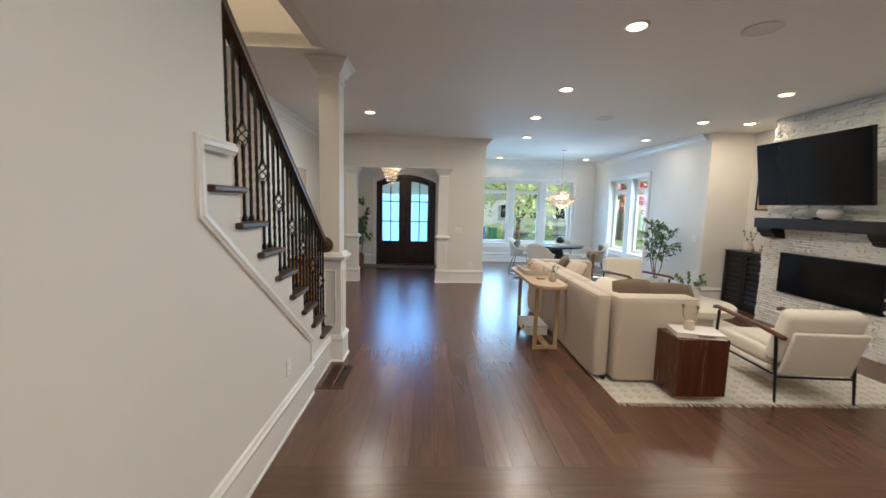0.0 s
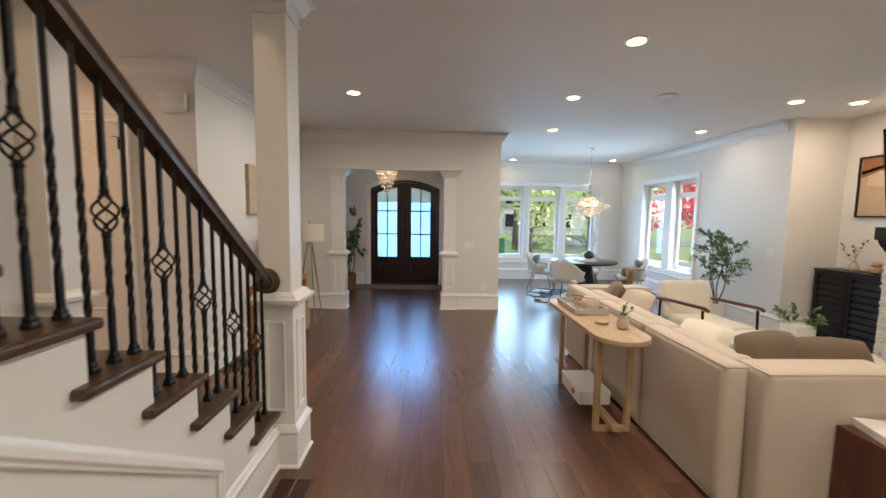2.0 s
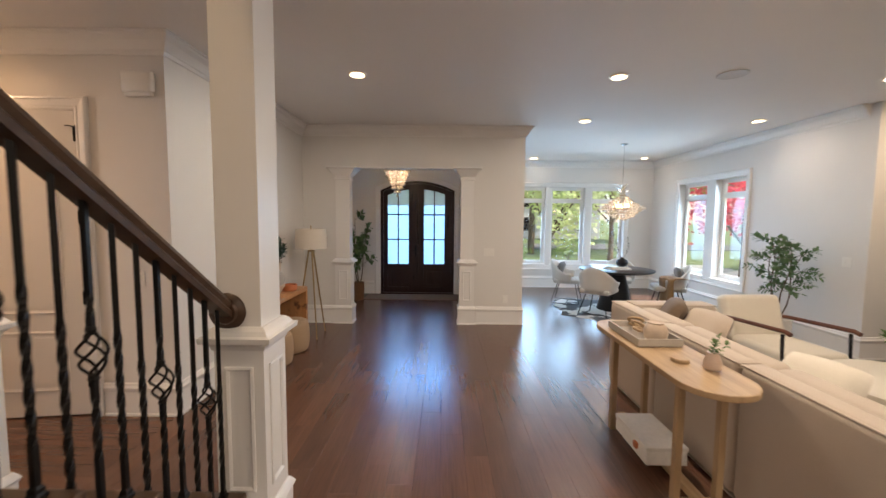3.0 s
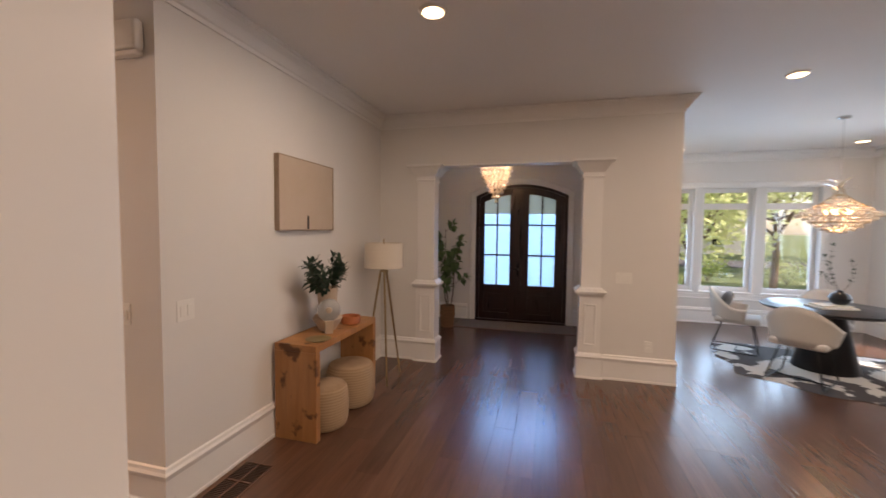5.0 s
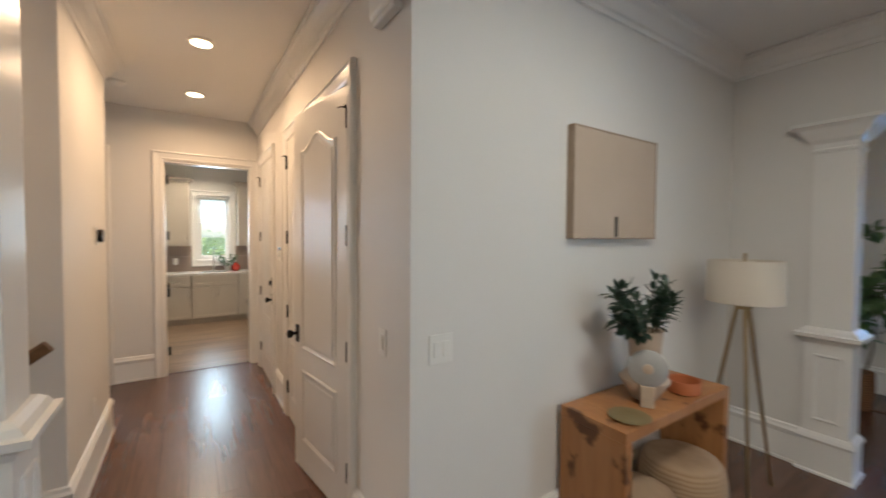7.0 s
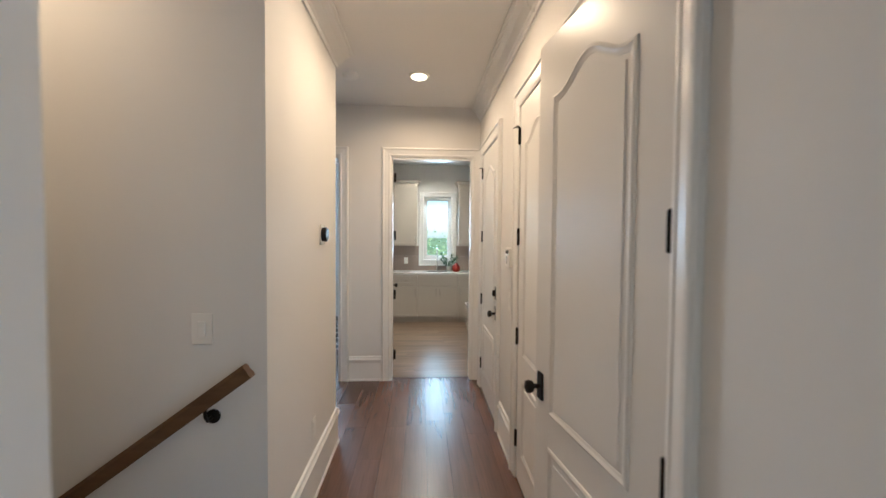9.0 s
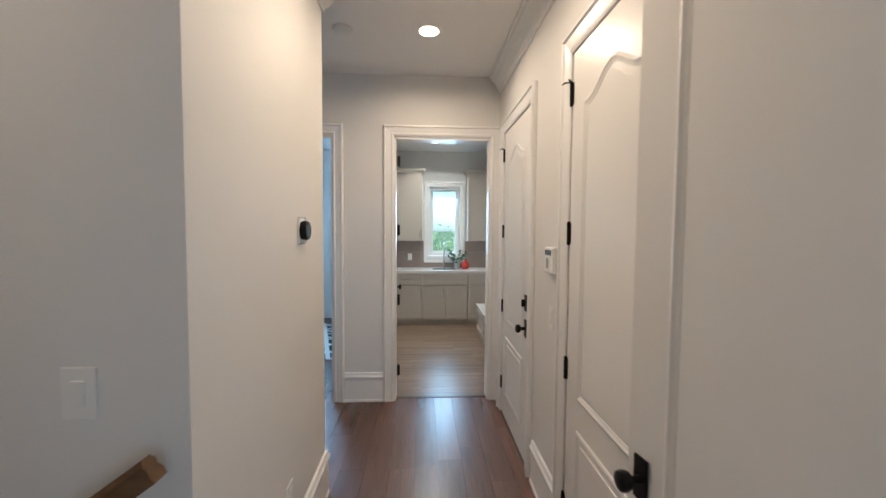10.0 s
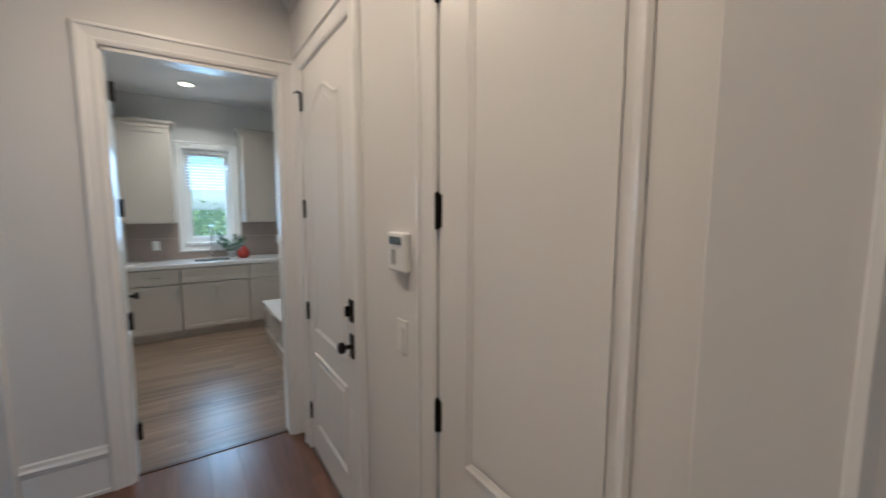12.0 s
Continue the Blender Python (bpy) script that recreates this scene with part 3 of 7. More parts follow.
for x0, x1, gx0, gx1 in ((-1.5, -0.772, -1.412, -0.958), (-0.768, -0.04, -0.634, -0.186)):
    leaf = thing("door_leaf", "", "")
    leaf.parent = fd
    bm = bmesh.new()
    Y0, TH = YD + 0.05, 0.05

    def bar(xa, xb, za, zb, y=Y0, th=TH):
        box(bm, xa, y, za, xb, y + th, zb, 0.004)

    bar(x0, gx0, 0.02, 2.02)
    bar(gx1, x1, 0.02, 2.02)
    bar(gx0, gx1, 0.02, 0.14)
    bar(gx0, gx1, 0.54, 0.64)
    gz = lambda x: arc_z(x) - 0.165
    for a, b in ((x0, gx0), (gx1, x1)):
        prism(bm, [(a, Y0, 2.02), (b, Y0, 2.02), (b, Y0, arc_z(b) - 0.052), (a, Y0, arc_z(a) - 0.052)], (0, TH, 0))
    head = [gx0 + (gx1 - gx0) * k / 8 for k in range(9)]
    prism(bm, [(x, Y0, gz(x)) for x in head] + [(x, Y0, arc_z(x) - 0.052) for x in head[::-1]], (0, TH, 0))
    gm = (gx0 + gx1) / 2
    box(bm, gm - 0.011, Y0 + 0.005, 0.64, gm + 0.011, Y0 + 0.045, gz(gm))
    for z in (1.175, 1.71):
        box(bm, gx0, Y0 + 0.006, z - 0.011, gx1, Y0 + 0.044, z + 0.011)
    part("stiles", bm, DOORD, leaf, "dark wooden stiles and glazing bars")
    bm = bmesh.new()
    box(bm, gx0, Y0 + 0.015, 0.14, gx1, Y0 + 0.035, 0.54)
    box(bm, gx0 + 0.06, Y0 + 0.004, 0.2, gx1 - 0.06, Y0 + 0.03, 0.48, 0.012)
    part("lower_panel", bm, DOORD, leaf)
    for a, b in ((gx0, gm - 0.011), (gm + 0.011, gx1)):
        for za, zb in ((0.64, 1.164), (1.186, 1.699), (1.721, None)):
            bm = bmesh.new()
            if zb:
                box(bm, a, Y0 + 0.02, za, b, Y0 + 0.028, zb)
            else:
                xs = [a + (b - a) * k / 5 for k in range(6)]
                prism(bm, [(a, Y0 + 0.02, za), (b, Y0 + 0.02, za)] + [(x, Y0 + 0.02, gz(x) + 0.004) for x in xs[::-1]], (0, 0.008, 0))
            part("pane", bm, FROST, leaf, "frosted glass pane")
bm = bmesh.new()
box(bm, -1.56, YD - 0.02, 0.0, 0.02, YD + 0.16, 0.024, 0.004)
part("sill", bm, DOORD, fd, "dark wooden door sill")
bm = bmesh.new()
for z in (0.93,):
    box(bm, -0.83, YD + 0.036, z - 0.12, -0.79, YD + 0.05, z + 0.12, 0.004)
    tube(bm, [(-0.81, YD + 0.04, z), (-0.81, YD - 0.01, z), (-0.9, YD - 0.012, z)], 0.01, 8)
part("door_handle", bm, BLACKM, fd, "dark lever handle")
bm = bmesh.new()
sweep(bm, CASE, [(0.02, YD, 0)] + [(x, YD, arc_z(x)) for x in [-0.77 + 0.79 * k / 12 for k in range(12, -13, -1)]] + [(-1.56, YD, 0)], (0, -1, 0))
part("casing", bm, TRIM, fd, "white arched casing")


# ---- columns ----
def ring_profile(pts):
    return pts


def square_moulding(bm, x0, y0, x1, y1, prof, z):
    """A moulding profile of (outward, upward) carried round a rectangle."""
    sweep(bm, [(u, v) for u, v in prof], [(x0, y0, z), (x1, y0, z), (x1, y1, z), (x0, y1, z)], (0, 0, 1), closed=True)


def panel_frame(bm, n, c, w, z0, z1):
    """A picture-frame moulding on a pedestal face with normal n, centred on c."""
    n, c = Vector(n), Vector(c)
    t = Vector((0, 0, 1)).cross(n)
    a, b = c - t * w / 2, c + t * w / 2
    pts = [Vector((b.x, b.y, z0)), Vector((b.x, b.y, z1)), Vector((a.x, a.y, z1)), Vector((a.x, a.y, z0))]
    sweep(bm, [(-0.016, 0), (0.004, 0), (0.004, 0.008), (-0.006, 0.012), (-0.016, 0.004)], pts, n, closed=True)


def column(name, label, x0, x1, y0, y1, cap_low, cap_z, ped_cap, base_h, faces, flare=0.1):
    """A square column on a panelled pedestal, with a moulded capital. x0..y1: the shaft."""
    c = thing(name, label, "column", None, "", "structure")
    bm = bmesh.new()
    box(bm, x0, y0, ped_cap, x1, y1, cap_z, 0.003)
    part("shaft", bm, TRIM, c)
    bm = bmesh.new()
    k = 0.014
    box(bm, x0 - k, y0 - k, base_h, x1 + k, y1 + k, ped_cap - 0.06)
    part("pedestal", bm, TRIM, c)
    bm = bmesh.new()
    square_moulding(bm, x0 - k, y0 - k, x1 + k, y1 + k, [(-0.03, -0.07), (0.006, -0.07), (0.012, -0.05), (0.03, -0.035), (0.046, -0.03), (0.05, -0.005), (0.03, 0.0), (0.018, 0.02), (0.0, 0.035), (-0.03, 0.035)], ped_cap - 0.02)
    part("pedestal_cap", bm, TRIM, c, "white moulded pedestal cap")
    bm = bmesh.new()
    box(bm, x0 - 0.032, y0 - 0.032, 0, x1 + 0.032, y1 + 0.032, base_h - 0.04)
    square_moulding(bm, x0 - k, y0 - k, x1 + k, y1 + k, [(-0.02, -0.05), (0.02, -0.05), (0.03, -0.03), (0.02, -0.01), (0.006, 0.01), (-0.02, 0.012)], base_h)
    square_moulding(bm, x0 - 0.032, y0 - 0.032, x1 + 0.032, y1 + 0.032, [(-0.02, 0), (0.014, 0), (0.012, 0.012), (0, 0.02), (-0.02, 0.02)], 0)
    part("plinth", bm, TRIM, c)
    bm = bmesh.new()
    h = cap_z - cap_low
    square_moulding(bm, x0, y0, x1, y1, [(-0.02, 0), (0.01, 0), (0.014, h * 0.1), (0.004, h * 0.14), (0.004, h * 0.3), (0.02, h * 0.38), (0.03, h * 0.42), (flare * 0.7, h * 0.78), (flare * 0.9, h * 0.86), (flare, h * 0.88), (flare, h * 0.995), (-0.02, h * 0.995)], cap_low)
    part("capital", bm, TRIM, c, "white moulded capital")
    for n in faces:
        bm = bmesh.new()
        cx, cy = (x0 + x1) / 2, (y0 + y1) / 2
        if n[0]:
            p, w = (x1 + k if n[0] > 0 else x0 - k, cy, 0), (y1 - y0)
        else:
            p, w = (cx, y1 + k if n[1] > 0 else y0 - k, 0), (x1 - x0)
        panel_frame(bm, n, p, w * 0.62, base_h + 0.1, ped_cap - 0.17)
        part("panel_moulding", bm, TRIM, c)
    return c


column("column_1", "white square column on panelled pedestal at the stair's foot", -1.195, -1.0, 4.215, 4.42, 2.8, C - 0.002, 1.12, 0.27, [(0, -1, 0), (1, 0, 0), (0, 1, 0)])
column("column_2", "white square column on panelled pedestal at the wall's end", -2.645, -2.455, 4.215, 4.42, 2.8, C - 0.002, 1.1, 0.27, [(0, 1, 0), (1, 0, 0)])
for nm, x0, x1 in (("column_3", -1.845, -1.632), ("column_4", 0.062, 0.262)):
    column(nm, "white pilaster with panelled pedestal at the foyer arch", x0, x1, YA - 0.012, YA + 0.172, 2.2, 2.396, 0.99, 0.27, [(0, -1, 0)], 0.11)
bm = bmesh.new()
box(bm, -1.64, YA - 0.004, 2.38, 0.07, YA + 0.164, 2.4)
setting("trim_arch_header", bm, TRIM, "white flat header over the foyer opening", "header")

# ---- staircase ----
RUN, RISE = 0.2507, 0.187
stair = thing("staircase", "white staircase with dark-stained wooden treads", "staircase", None, "", "structure")
bm0 = bmesh.new()
N_STEPS = 16
prof = []
for k in range(1, N_STEPS + 1):
    nose = 4.395 - RUN * (k - 1)
    z = 0.016 + RISE * k
    bm = bmesh.new()
    x1 = -1.2 if k == 1 else -1.06 if nose > 2.3 else -1.2
    box(bm, -2.425 if k == 1 else -2.555, nose - RUN - 0.06, z - 0.034, x1, nose + 0.025, z, 0.012)
    part("tread", bm, TREAD, stair, "dark-stained wooden tread")
    bm = bmesh.new()
    box(bm, -2.425 if k == 1 else -2.555, nose - 0.02, z - RISE, -1.2 if k == 1 else -1.105, nose, z - 0.034)
    part("riser", bm, TRIM, stair, "white riser")
    prof += [(nose, z - RISE - 0.0), (nose, z - 0.034)]
bm = bmesh.new()
end_y = 4.395 - RUN * N_STEPS
pts = [(4.2, 0.0)] + [(min(y, 4.2), max(0.0, z)) for y, z in prof] + [(end_y, prof[-1][1]), (end_y, 0.0)]
clean = [pts[0]]
for p in pts[1:]:
    if (Vector(p) - Vector(clean[-1])).length > 1e-3:
        clean.append(p)
prism(bm, [(-1.1, y, z) for y, z in clean], (-0.05, 0, 0))
part("skirt", bm, WALL, stair, "white stepped stair skirt")

rail = thing("stair_railing", "dark wooden handrail on black twisted iron balusters", "stair railing")
bm = bmesh.new()
SL = RISE / RUN


def rail_z(y):
    return 1.19 + (4.18 - y) * SL


HR = [(-0.033, -0.02), (0.033, -0.02), (0.036, 0.0), (0.026, 0.01), (0.033, 0.028), (0.024, 0.046), (0.0, 0.053), (-0.024, 0.046), (-0.033, 0.028), (-0.026, 0.01), (-0.036, 0.0)]
sl = Vector((0, -1, SL)).normalized()
upn = Vector((0, SL, 1)).normalized()
a, b = [Vector((-1.145, y, rail_z(y) + 0.02)) for y in (4.205, 2.22)]
rings = [[bm.verts.new(p + Vector((u, 0, 0)) + upn * v) for u, v in HR] for p in (a, b)]
for j in range(len(HR)):
    bm.faces.new((rings[0][j], rings[0][(j + 1) % len(HR)], rings[1][(j + 1) % len(HR)], rings[1][j]))
bm.faces.new(rings[0])
bm.faces.new(rings[1])
part("handrail", bm, TREAD, rail, "dark-stained moulded handrail", True)
bm = bmesh.new()
lathe(bm, [(0.02, 0), (0.08, 0.0), (0.084, 0.01), (0.076, 0.018), (0.055, 0.024), (0.048, 0.035)], (-1.145, 4.214, rail_z(4.2) + 0.03), 28, Matrix.Rotation(radians(90), 4, "X"))
part("rosette", bm, TREAD, rail, "round wooden rosette on the column", True)


def baluster_mesh(length, basket):
    bm = bmesh.new()
    s = 0.0075
    zs, tw = [], 0.0
    lo, hi = (0.16, 0.62) if not basket else (0.2, 0.72)
    loops = []
    z = 0.0
    gap = (length * 0.47, length * 0.47 + 0.11) if basket else (9, 9)
    spans = [(0.0, gap[0]), (gap[1], length)] if basket else [(0.0, length)]
    for s0, s1 in spans:
        n = max(8, int((s1 - s0) / 0.016))
        prev, ang = None, 0.0
        for i in range(n + 1):
            z = s0 + (s1 - s0) * i / n
            f = z / length
            if lo < f < hi and not (gap[0] - 0.05 < z < gap[1] + 0.05):
                ang += 0.42
            ring = [bm.verts.new((s * 1.414 * math.cos(ang + math.pi / 4 + q * math.pi / 2), s * 1.414 * math.sin(ang + math.pi / 4 + q * math.pi / 2), z)) for q in range(4)]
            if prev:
                for q in range(4):
                    bm.faces.new((prev[q], prev[(q + 1) % 4], ring[(q + 1) % 4], ring[q]))
            else:
                bm.faces.new(ring[::-1])
            prev = ring
        bm.faces.new(prev)
    return bm, gap


shoe = bmesh.new()
lathe(shoe, [(0.021, 0), (0.021, 0.01), (0.016, 0.018), (0.016, 0.026), (0.011, 0.034)], (0, 0, 0), 4, Matrix.Rotation(radians(45), 4, "Z"))
shoe_me = bpy.data.meshes.new("shoe")
shoe.to_mesh(shoe_me)
shoe.free()
shoe_me.materials.append(IRON)
bask = bmesh.new()
for q in range(4):
    pts = []
    for i in range(13):
        f = i / 12
        r = 0.009 + 0.026 * math.sin(math.pi * f)
        an = q * math.pi / 2 + f * 3.6
        pts.append((r * math.cos(an), r * math.sin(an), -0.005 + 0.12 * f))
    tube(bask, pts, 0.0042, 5)
lathe(bask, [(0.011, -0.022), (0.014, -0.014), (0.011, -0.004)], (0, 0, 0), 8)
lathe(bask, [(0.011, 0.114), (0.014, 0.124), (0.011, 0.134)], (0, 0, 0), 8)
bask_me = bpy.data.meshes.new("basket")
bask.to_mesh(bask_me)
bask.free()
bask_me.materials.append(IRON)
for i in range(23):
    y = 4.126 - 0.08357 * i
    k = math.floor((4.395 + 0.02 - y) / RUN) + 1
    tz = 0.016 + RISE * k
    ln = rail_z(y) - tz + 0.005
    basket = i % 3 == 1
    bm, gap = baluster_mesh(ln, basket)
    b = part("baluster", bm, IRON, rail, "black iron baluster with twisted basket" if basket else "black twisted iron baluster")
    b.location = (-1.145, y, tz)
    for me, nm, z in ((shoe_me, "shoe", 0.0), (bask_me, "basket", gap[0])) if basket else ((shoe_me, "shoe", 0.0),):
        o = new(nm, me)
        o.parent = b
        o.location = (0, 0, z)

# steps down to the basement and their handrail
bs = thing("basement_stairs", "wooden basement steps going down behind the hall wall", "staircase", None, "", "structure")
for k in range(9):
    bm = bmesh.new()
    box(bm, -3.755, 4.15 - 0.26 * (k + 1) - 0.02, -0.19 * (k + 1) - 0.04, -2.795, 4.15 - 0.26 * k, -0.19 * (k + 1))
    part("tread", bm, TREAD, bs, "dark wooden tread")
    bm = bmesh.new()
    box(bm, -3.755, 4.13 - 0.26 * k, -0.19 * (k + 1), -2.795, 4.15 - 0.26 * k - 0.004, -0.19 * k - (0.04 if k else 0.0))
    part("riser", bm, TRIM, bs, "white riser")
bm = bmesh.new()
box(bm, -3.759, 0.531, -1.82, -2.791, 4.149, -1.76)
setting("floor_basement", bm, FLOORW, "dim brown wooden floor at the foot of the basement steps", "floor")
HRW = timber("handrail_oak", (0.09, 0.05, 0.024), (0.19, 0.11, 0.055), 0.35, "y", 1.0, rand=False)
hr = thing("basement_handrail", "brown wooden wall handrail on black brackets", "handrail")
bm = bmesh.new()
a, b = Vector((-3.69, 4.235, 1.045)), Vector((-3.69, 2.4, 1.045 - 1.835 * 0.73))
d2 = (b - a).normalized()
u2 = Vector((0, -0.73, 1)).normalized()
HR2 = [(u * 0.95, v * 1.0) for u, v in [(-0.022, -0.028), (0.022, -0.028), (0.026, -0.01), (0.02, 0.006), (0.024, 0.02), (0.014, 0.033), (-0.014, 0.033), (-0.024, 0.02), (-0.02, 0.006), (-0.026, -0.01)]]
rings = [[bm.verts.new(p + Vector((u, 0, 0)) + u2 * v) for u, v in HR2] for p in (a, b)]
for j in range(len(HR2)):
    bm.faces.new((rings[0][j], rings[0][(j + 1) % len(HR2)], rings[1][(j + 1) % len(HR2)], rings[1][j]))
bm.faces.new(rings[0])
bm.faces.new(rings[1])
part("rail", bm, HRW, hr, "", True)
for y in (4.06, 3.0):
    bm = bmesh.new()
    zc = 1.045 - (4.235 - y) * 0.73
    lathe(bm, [(0.012, 0), (0.03, 0.0), (0.03, 0.006), (0.014, 0.012)], (-3.757, y, zc - 0.085), 14, Matrix.Rotation(radians(90), 4, "Y"))
    br = part("bracket", bm, BLACKM, hr, "black handrail bracket", True)
    bm = bmesh.new()
    tube(bm, [(-3.75, y, zc - 0.085), (-3.71, y, zc - 0.085), (-3.692, y, zc - 0.06), (-3.69, y, zc - 0.028)], 0.007, 8)
    part("arm", bm, BLACKM, br, "", True)


# ---- windows ----
def window(name, n, p0, p1, z0, z1, depth, transom=None, blinds=0.0):
    """A sash window set back in its opening. n: the way into the room; p0, p1: the opening's ends on the room face."""
    n, p0, p1 = Vector(n), Vector(p0), Vector(p1)
    t = (p1 - p0).normalized()
    L = (p1 - p0).length
    w = thing(name, "white-framed casement window with clear glass", "window", None, "", "structure")

    def bx(bm, a, b, za, zb, d0, d1, bev=0.0):
        q0, q1 = p0 + t * a - n * d0, p0 + t * b - n * d1
        box(bm, min(q0.x, q1.x), min(q0.y, q1.y), za, max(q0.x, q1.x), max(q0.y, q1.y), zb, bev)

    f = 0.05
    bm = bmesh.new()
    D0, D1 = depth, depth + 0.06
    bx(bm, 0.002, f, z0, z1, D0, D1)
    bx(bm, L - f, L - 0.002, z0, z1, D0, D1)
    bx(bm, f, L - f, z0, z0 + f + 0.02, D0, D1)
    bx(bm, f, L - f, z1 - f, z1, D0, D1)
    tops = [(z0 + f + 0.02, z1 - f)]
    if transom:
        bx(bm, f, L - f, transom - 0.035, transom + 0.035, D0, D1)
        tops = [(z0 + f + 0.02, transom - 0.035), (transom + 0.035, z1 - f)]
    part("window_frame", bm, TRIM, w, "", bev=0.003)
    for a, b in tops:
        bm = bmesh.new()
        bx(bm, f, L - f, a, b, D0 + 0.03, D0 + 0.034)
        g = part("pane", bm, PANE, w, "clear glass pane")
        g.visible_shadow = False
        bm = bmesh.new()
        e = 0.018
        bx(bm, f, f + e, a, b, D0 + 0.015, D0 + 0.045)
        bx(bm, L - f - e, L - f, a, b, D0 + 0.015, D0 + 0.045)
        bx(bm, f + e, L - f - e, a, a + e, D0 + 0.015, D0 + 0.045)
        bx(bm, f + e, L - f - e, b - e, b, D0 + 0.015, D0 + 0.045)
        part("sash", bm, TRIM, w)
    bm = bmesh.new()
    bx(bm, -0.02, L + 0.02, z0 - 0.03, z0 + 0.006, -0.035, depth + 0.01, 0.004)
    part("window_sill", bm, TRIM, w, "white window sill")
    if blinds:
        zz = z1 - 0.07 - (z1 - z0 - 0.12) * blinds
        bl = part("blind_headrail", (lambda b_: (bx(b_, 0.01, L - 0.01, z1 - 0.05, z1 - 0.005, 0.03, 0.07), b_)[1])(bmesh.new()), TRIM, w, "white blind headrail")
        me = None
        while zz < z1 - 0.07:
            bm = bmesh.new()
            q0, q1 = p0 + t * 0.02 - n * 0.035, p0 + t * (L - 0.02) - n * 0.035
            prism(bm, [q0 + Vector((0, 0, zz)), q1 + Vector((0, 0, zz)), q1 - n * 0.03 + Vector((0, 0, zz + 0.008)), q0 - n * 0.03 + Vector((0, 0, zz + 0.008))], (0, 0, 0.002))
            part("slat", bm, TRIM, w, "white blind slat")
            zz += 0.04
    return w


for i, (a, b, z0, z1) in enumerate(W1):
    window("window_%d" % (i + 1), (0, -1, 0), (a, YB, 0), (b, YB, 0), z0, z1, 0.1, 2.08)
for i, (a, b, z0, z1) in enumerate(W2):
    window("window_%d" % (i + 4), (-1, 0, 0), (XR, a, 0), (XR, b, 0), z0, z1, 0.12, 2.09)
window("window_6", (1, 0, 0), (-9.84, 4.98, 0), (-9.84, 5.52, 0), 1.125, 2.366, 0.08, None, 0.4)
window("window_7", (1, 0, 0), (-9.84, 1.95, 0), (-9.84, 2.84, 0), 1.13, 2.45, 0.08, None, 1.0)
c = thing("trim_dining_window_casing", "white casing round the dining windows", "window casing", None, "", "structure")
casing(c, (0, -1, 0), (W1[0][0], YB, 0), (W1[2][1], YB, 0), 0.53, 2.4, True)
c = thing("trim_side_window_casing", "white casing round the side windows", "window casing", None, "", "structure")
casing(c, (-1, 0, 0), (XR, W2[0][0], 0), (XR, W2[1][1], 0), 0.55, 2.39, True)
c = thing("trim_laundry_window_casing", "white casing round the laundry window", "window casing", None, "", "structure")
casing(c, (1, 0, 0), (-9.84, 4.98, 0), (-9.84, 5.52, 0), 1.11, 2.37, True)
c = thing("trim_office_window_casing", "white casing round the office window", "window casing", None, "", "structure")
casing(c, (1, 0, 0), (-9.84, 1.95, 0), (-9.84, 2.84, 0), 1.11, 2.46, True)
bm = bmesh.new()
sweep(bm, [(0, 0), (0.02, 0), (0.028, 0.02), (0.02, 0.035), (0, 0.04)], [(1.02, YB - 0.0, 0.43), (W1[2][1] + 0.1, YB, 0.43), (XR, YB, 0.43)], (0, 0, 1))
setting("trim_chair_rail", bm, TRIM, "white rail moulding under the dining windows", "moulding")

# ---- ceiling fittings ----
RINGM = plain("white_enamel", (0.8, 0.79, 0.76), 0.35, 0.0, 10.0, 0.02)


def can(x, y):
    d = thing("recessed_light", "round white recessed ceiling light, lit warm", "ceiling light", pose(x, y, C), "recessed lights")
    bm = bmesh.new()
    lathe(bm, [(0.07, -0.002), (0.07, -0.014), (0.085, -0.008), (0.092, -0.001)], (0, 0, 0), 28)
    part("trim_ring", bm, RINGM, d, "white trim ring", True)
    bm = bmesh.new()
    lathe(bm, [(0.01, -0.013), (0.068, -0.016), (0.066, -0.018), (0.01, -0.02)], (0, 0, 0), 28)
    part("lens", bm, CANGLOW, d, "glowing lens", True)
    return d


first = can(*CANS[0])
# the fill lights added out of view get the same fittings
for x, y in CANS[1:] + HALL_CANS + [(-9.03, 5.045), (-7.6, 5.1)]:
    copy_thing(first, pose(x, y, C))


GRILLE = plain("speaker_mesh", (0.64, 0.63, 0.61), 0.6, 0, 400.0, 0.3, 0.3)


def speaker(x, y, r):
    d = thing("ceiling_speaker", "round white flush ceiling speaker grille", "speaker", pose(x, y, C), "ceiling speakers")
    bm = bmesh.new()
    lathe(bm, [(r, -0.001), (r, -0.006), (r - 0.008, -0.01), (r - 0.014, -0.008), (0.01, -0.009)], (0, 0, 0), 36)
    part("grille", bm, GRILLE, d, "", True)


speaker(2.36, 3.28, 0.13)
speaker(2.5, 6.28, 0.13)
sm = thing("smoke_detector", "round white smoke detector on the ceiling", "smoke detector", pose(-5.58, 4.3, C))
bm = bmesh.new()
lathe(bm, [(0.07, -0.001), (0.07, -0.02), (0.055, -0.035), (0.02, -0.042)], (0, 0, 0), 28)
part("body", bm, PLASTIC, sm, "", True)


